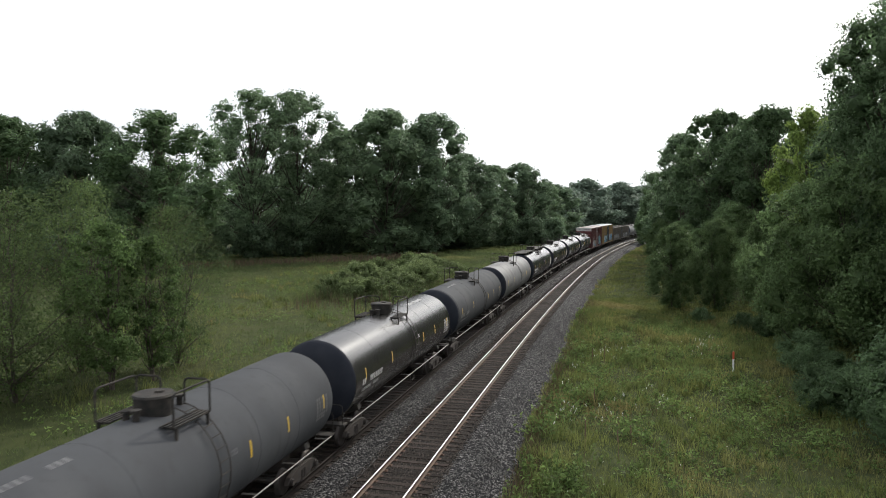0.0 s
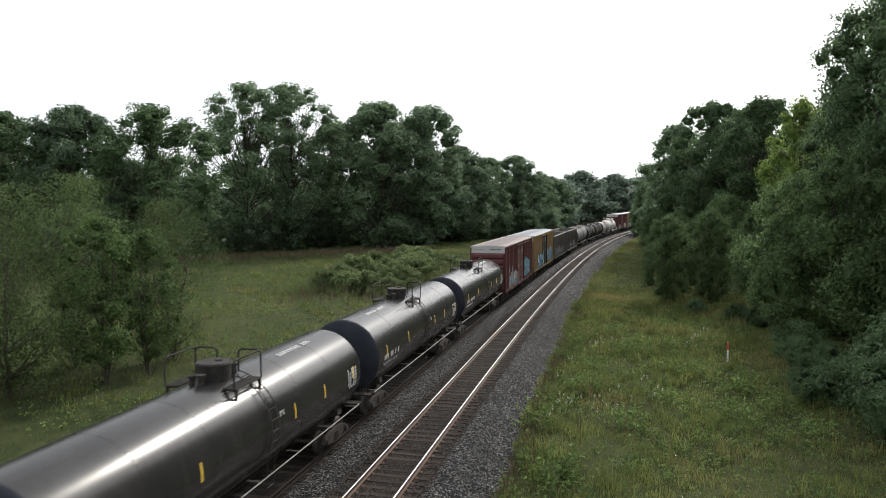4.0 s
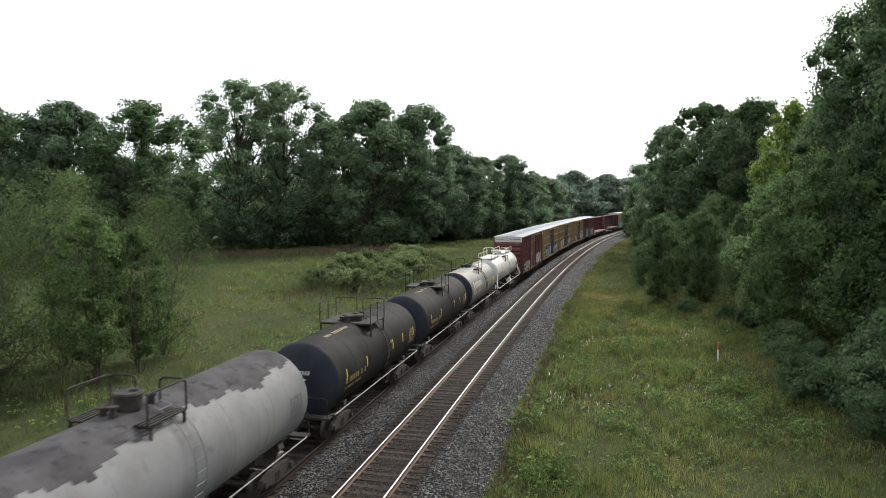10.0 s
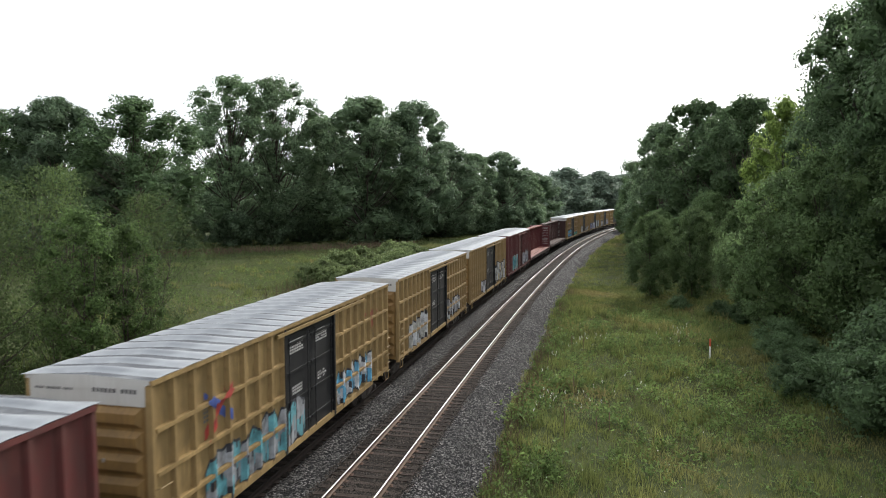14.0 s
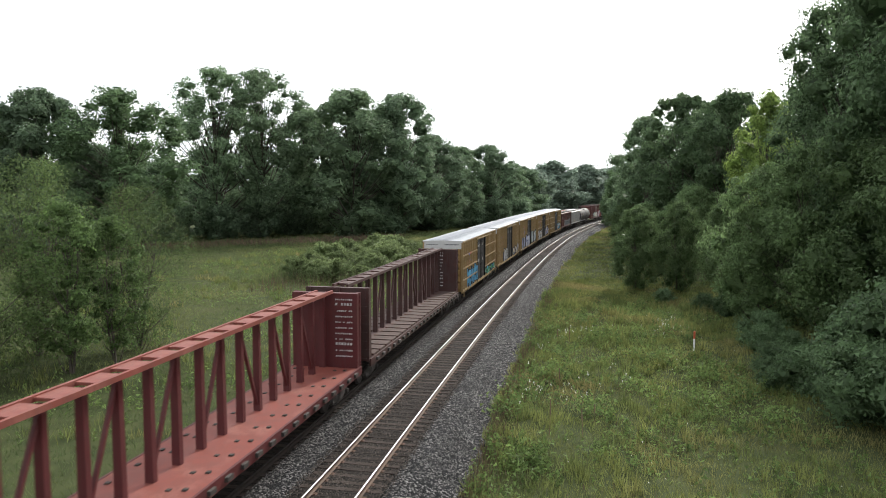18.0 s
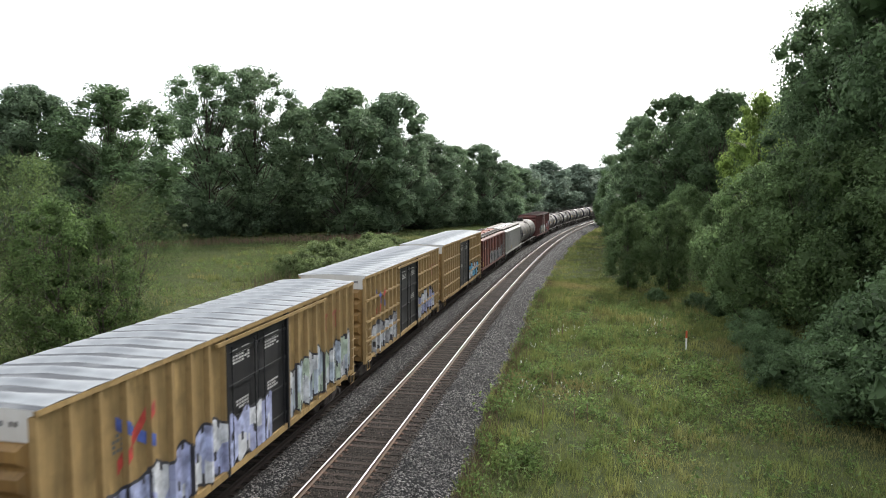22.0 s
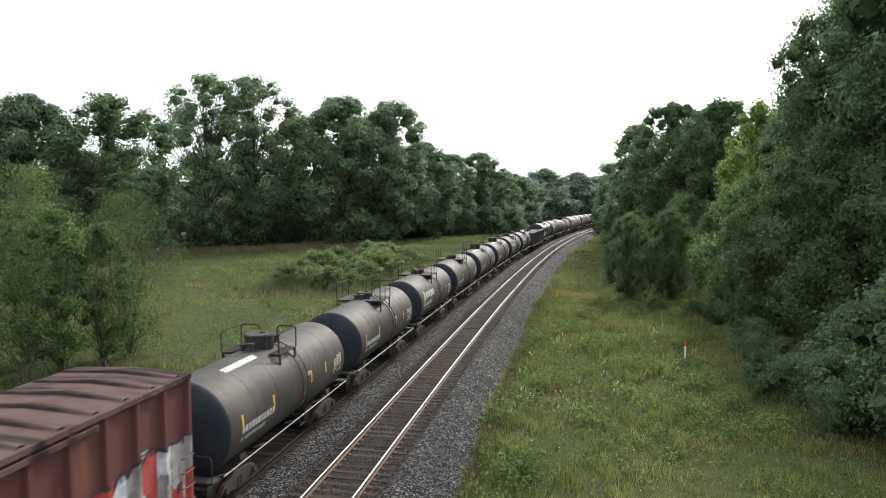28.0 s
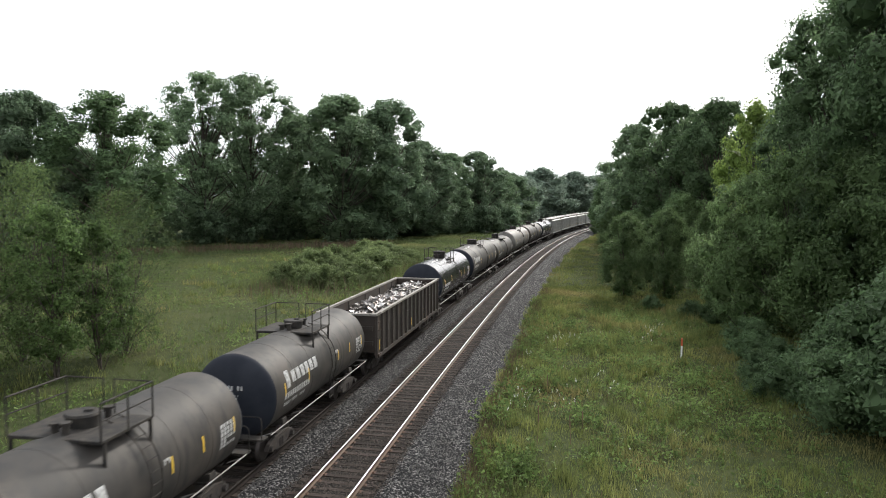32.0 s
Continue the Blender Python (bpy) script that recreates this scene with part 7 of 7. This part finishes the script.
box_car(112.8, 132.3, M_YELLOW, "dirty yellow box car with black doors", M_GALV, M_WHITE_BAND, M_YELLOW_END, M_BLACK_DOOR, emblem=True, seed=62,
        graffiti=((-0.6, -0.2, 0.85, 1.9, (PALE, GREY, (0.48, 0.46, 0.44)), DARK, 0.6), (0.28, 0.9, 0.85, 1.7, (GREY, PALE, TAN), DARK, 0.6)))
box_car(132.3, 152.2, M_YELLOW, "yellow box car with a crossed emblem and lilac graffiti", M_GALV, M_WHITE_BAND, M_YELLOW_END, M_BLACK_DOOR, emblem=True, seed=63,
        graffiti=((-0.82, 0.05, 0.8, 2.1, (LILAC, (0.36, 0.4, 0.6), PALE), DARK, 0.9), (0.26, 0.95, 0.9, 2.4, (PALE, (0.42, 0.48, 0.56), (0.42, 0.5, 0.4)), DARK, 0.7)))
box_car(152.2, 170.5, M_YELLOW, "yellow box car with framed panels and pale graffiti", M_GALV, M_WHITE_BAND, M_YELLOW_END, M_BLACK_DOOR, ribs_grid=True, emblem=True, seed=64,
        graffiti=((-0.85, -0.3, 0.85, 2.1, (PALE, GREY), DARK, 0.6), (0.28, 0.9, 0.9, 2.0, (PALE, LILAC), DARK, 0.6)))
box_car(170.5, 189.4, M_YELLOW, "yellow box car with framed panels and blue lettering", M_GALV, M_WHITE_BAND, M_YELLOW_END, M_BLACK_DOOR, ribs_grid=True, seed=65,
        graffiti=((0.28, 0.85, 1.0, 2.0, (SKYB, PALE), DARK, 0.6),))
covered_hopper(189.3, 207.15, M_ORANGE_RED, "faded red covered hopper with roof hatches and graffiti", M_BROWN, M_FADED_RED, M_ROOF_DARK, seed=71, eave=3.77, rise=0.2,
               graffiti=((-0.35, 0.75, 1.0, 2.3, ((0.13, 0.14, 0.15), (0.17, 0.175, 0.18), (0.11, 0.115, 0.13)), (0.28, 0.28, 0.28), 1.2),))
covered_hopper(207.15, 224.05, M_HOPPER_WHITE, "dirty white covered hopper with roof hatches", M_HOPPER_WHITE, M_WHITE_BAND, M_GON_RIM, seed=72)
tank_car(224.05, 242.6, M_TANK_DUST, "dusty grey tank car with a tall manway", head=M_HEAD_DARK, seed=46, R=1.58, zc=2.26, inset=1.1, platform="narrow", collar=0.42, collar_h=0.45)
box_car(242.6, 263.1, M_BROWN, "old brown-red box car with corrugated doors and graffiti", M_BROWN_ROOF, None, M_BROWN, corrugated_door=True, posts_n=6, door=(-1.8, 2.9), seed=66, rusty_rail=M_BROWN_ROOF,
        eave=4.28, peak=4.46, graffiti=((-0.55, 0.3, 0.85, 2.0, (PALE, TAN, (0.3, 0.42, 0.36), GREY), DARK, 0.9), (0.42, 0.95, 0.9, 2.4, (RED, PALE, (0.32, 0.3, 0.3)), DARK, 0.7)))
gaps = [263.05 + 12.45 * i for i in range(9)]
logos = (False, False, True, False, False, False, True, True)
for i, (a, b) in enumerate(zip(gaps, gaps[1:])):
    tall = i in (0, 4, 5)
    tank_car(a, b, M_TANK_DUST, "dusty black tank car with white lettering blocks" if logos[i] else "dusty black tank car with yellow strips", head=M_HEAD_DARK, logo=M_MARK_WHITE if logos[i] else None,
             R=1.475, zc=2.0, inset=1.27, slide=0.24, platform="narrow" if tall else "wide", collar=0.5 if tall else 0.34, collar_h=0.42 if tall else 0.25, top_patch=tall, top_text=False, seed=80 + i)
gondola(362.7, 379.5, M_GON_DARK, "rusty black gondola loaded with shiny scrap", height=2.85, inner=M_GON_DARK, rim=M_GON_RIM, posts_n=16, load=True, seed=33)
tank_car(379.3, 393.9, M_TANK_BLACK, "glossy black tank car with dark ends", head=M_HEAD_DARK, seed=91, **BIG)
tank_car(393.9, 411.9, M_TANK_DUST, "dusty black tank car with white lettering blocks", head=M_HEAD_DARK, logo=M_MARK_WHITE, seed=92, **BIG)
tank_car(411.9, 428.2, M_TANK_DUST, "dull black tank car with a wide platform", seed=93, **SHORT)
tank_car(428.2, 447.9, M_TANK_STAINED, "rust-stained grey tank car", seed=94, **BIG)
tank_car(447.9, 466.5, M_TANK_DUST, "dull dark tank car with pipe rails", seed=95, **BIG)
tank_car(466.5, 483.9, M_TANK_BLACK, "glossy black tank car with dark ends", head=M_HEAD_DARK, seed=96, **BIG)
gaps = [483.9, 499.9, 514.9, 529.9, 544.9, 559.9]
for i, (a, b) in enumerate(zip(gaps, gaps[1:])):
    covered_hopper(a, b, M_HOPPER_WHITE, "dirty white covered hopper with roof hatches", M_HOPPER_WHITE, M_WHITE_BAND, M_GON_RIM, seed=97 + i)


# ---- small things of the meadow ----
post = new("marker_post")
part("post_shaft", tube(bmesh.new(), [(0, 0, -0.3), (0, 0, 0.75)], 0.055, 10), material("white_marker_paint", (0.72, 0.73, 0.74), 0.5, color2=(0.6, 0.6, 0.6), scale=6), post, "white plastic shaft")
part("post_cap", tube(bmesh.new(), [(0, 0, 0.75), (0, 0, 1.16), (0, 0, 1.2)], 0.06, 10), material("orange_marker_paint", (0.5, 0.09, 0.03), 0.5, color2=(0.4, 0.07, 0.03), scale=6), post, "orange-red top")
post.matrix_basis = pose(13.8, 44.2, float(ground_height(np.array(13.8), np.array(44.2))))
tagged(post, "white marker post with an orange top in the meadow", "marker post")

# ---- ties, last ----
tie_bm = box(bmesh.new(), -1.3, 1.3, -0.115, 0.115, -0.34, -0.182)
bmesh.ops.bevel(tie_bm, geom=tie_bm.edges[:], offset=0.012, segments=1, affect="EDGES")
TIE = bpy.data.meshes.new("tie")
tie_bm.to_mesh(TIE)
tie_bm.free()
TIE.materials.append(M_TIE)
plate_bm = box(bmesh.new(), -0.17, 0.17, -0.09, 0.09, -0.184, -0.172)
for dx in (-0.1, 0.1):
    box(plate_bm, dx - 0.025, dx + 0.025, -0.06, 0.06, -0.174, -0.15)
PLATE = bpy.data.meshes.new("tie_plate")
plate_bm.to_mesh(PLATE)
plate_bm.free()
PLATE.materials.append(M_PLATE)
TIE_RND = random.Random(9)
for track, off, lo, hi in ((main_track, 0.0, 12.0, 125.0), (train_track, TRAIN_TRACK, 12.0, 90.0)):
    s = lo
    while s < hi:
        m = line_pose(s, off + TIE_RND.uniform(-0.03, 0.03), TIE_RND.uniform(-0.012, 0.004)) @ pose(0, 0, 0, 0, 0, TIE_RND.uniform(-1.2, 1.2))
        ob = part("tie", TIE, None, track, at=m)
        if s < 80 and off == 0.0:
            for side in (-GAUGE, GAUGE):
                part("tie_plate", PLATE, None, ob, at=pose(side, 0, 0))
        s += 0.5


settle()


def motions():
    for ob, u, length in CARS:
        rows = []
        for i in range(33):
            s = SIZE * (u - train_way(i))
            a, b = on_line(s - 0.32 * length, TRAIN_TRACK), on_line(s + 0.32 * length, TRAIN_TRACK)
            d = b - a
            rows.append((float(i), Matrix.Translation((a + b) / 2) @ Matrix.Rotation(-math.atan2(d.x, d.y), 4, "Z")))
        walk(ob, rows)


motions()
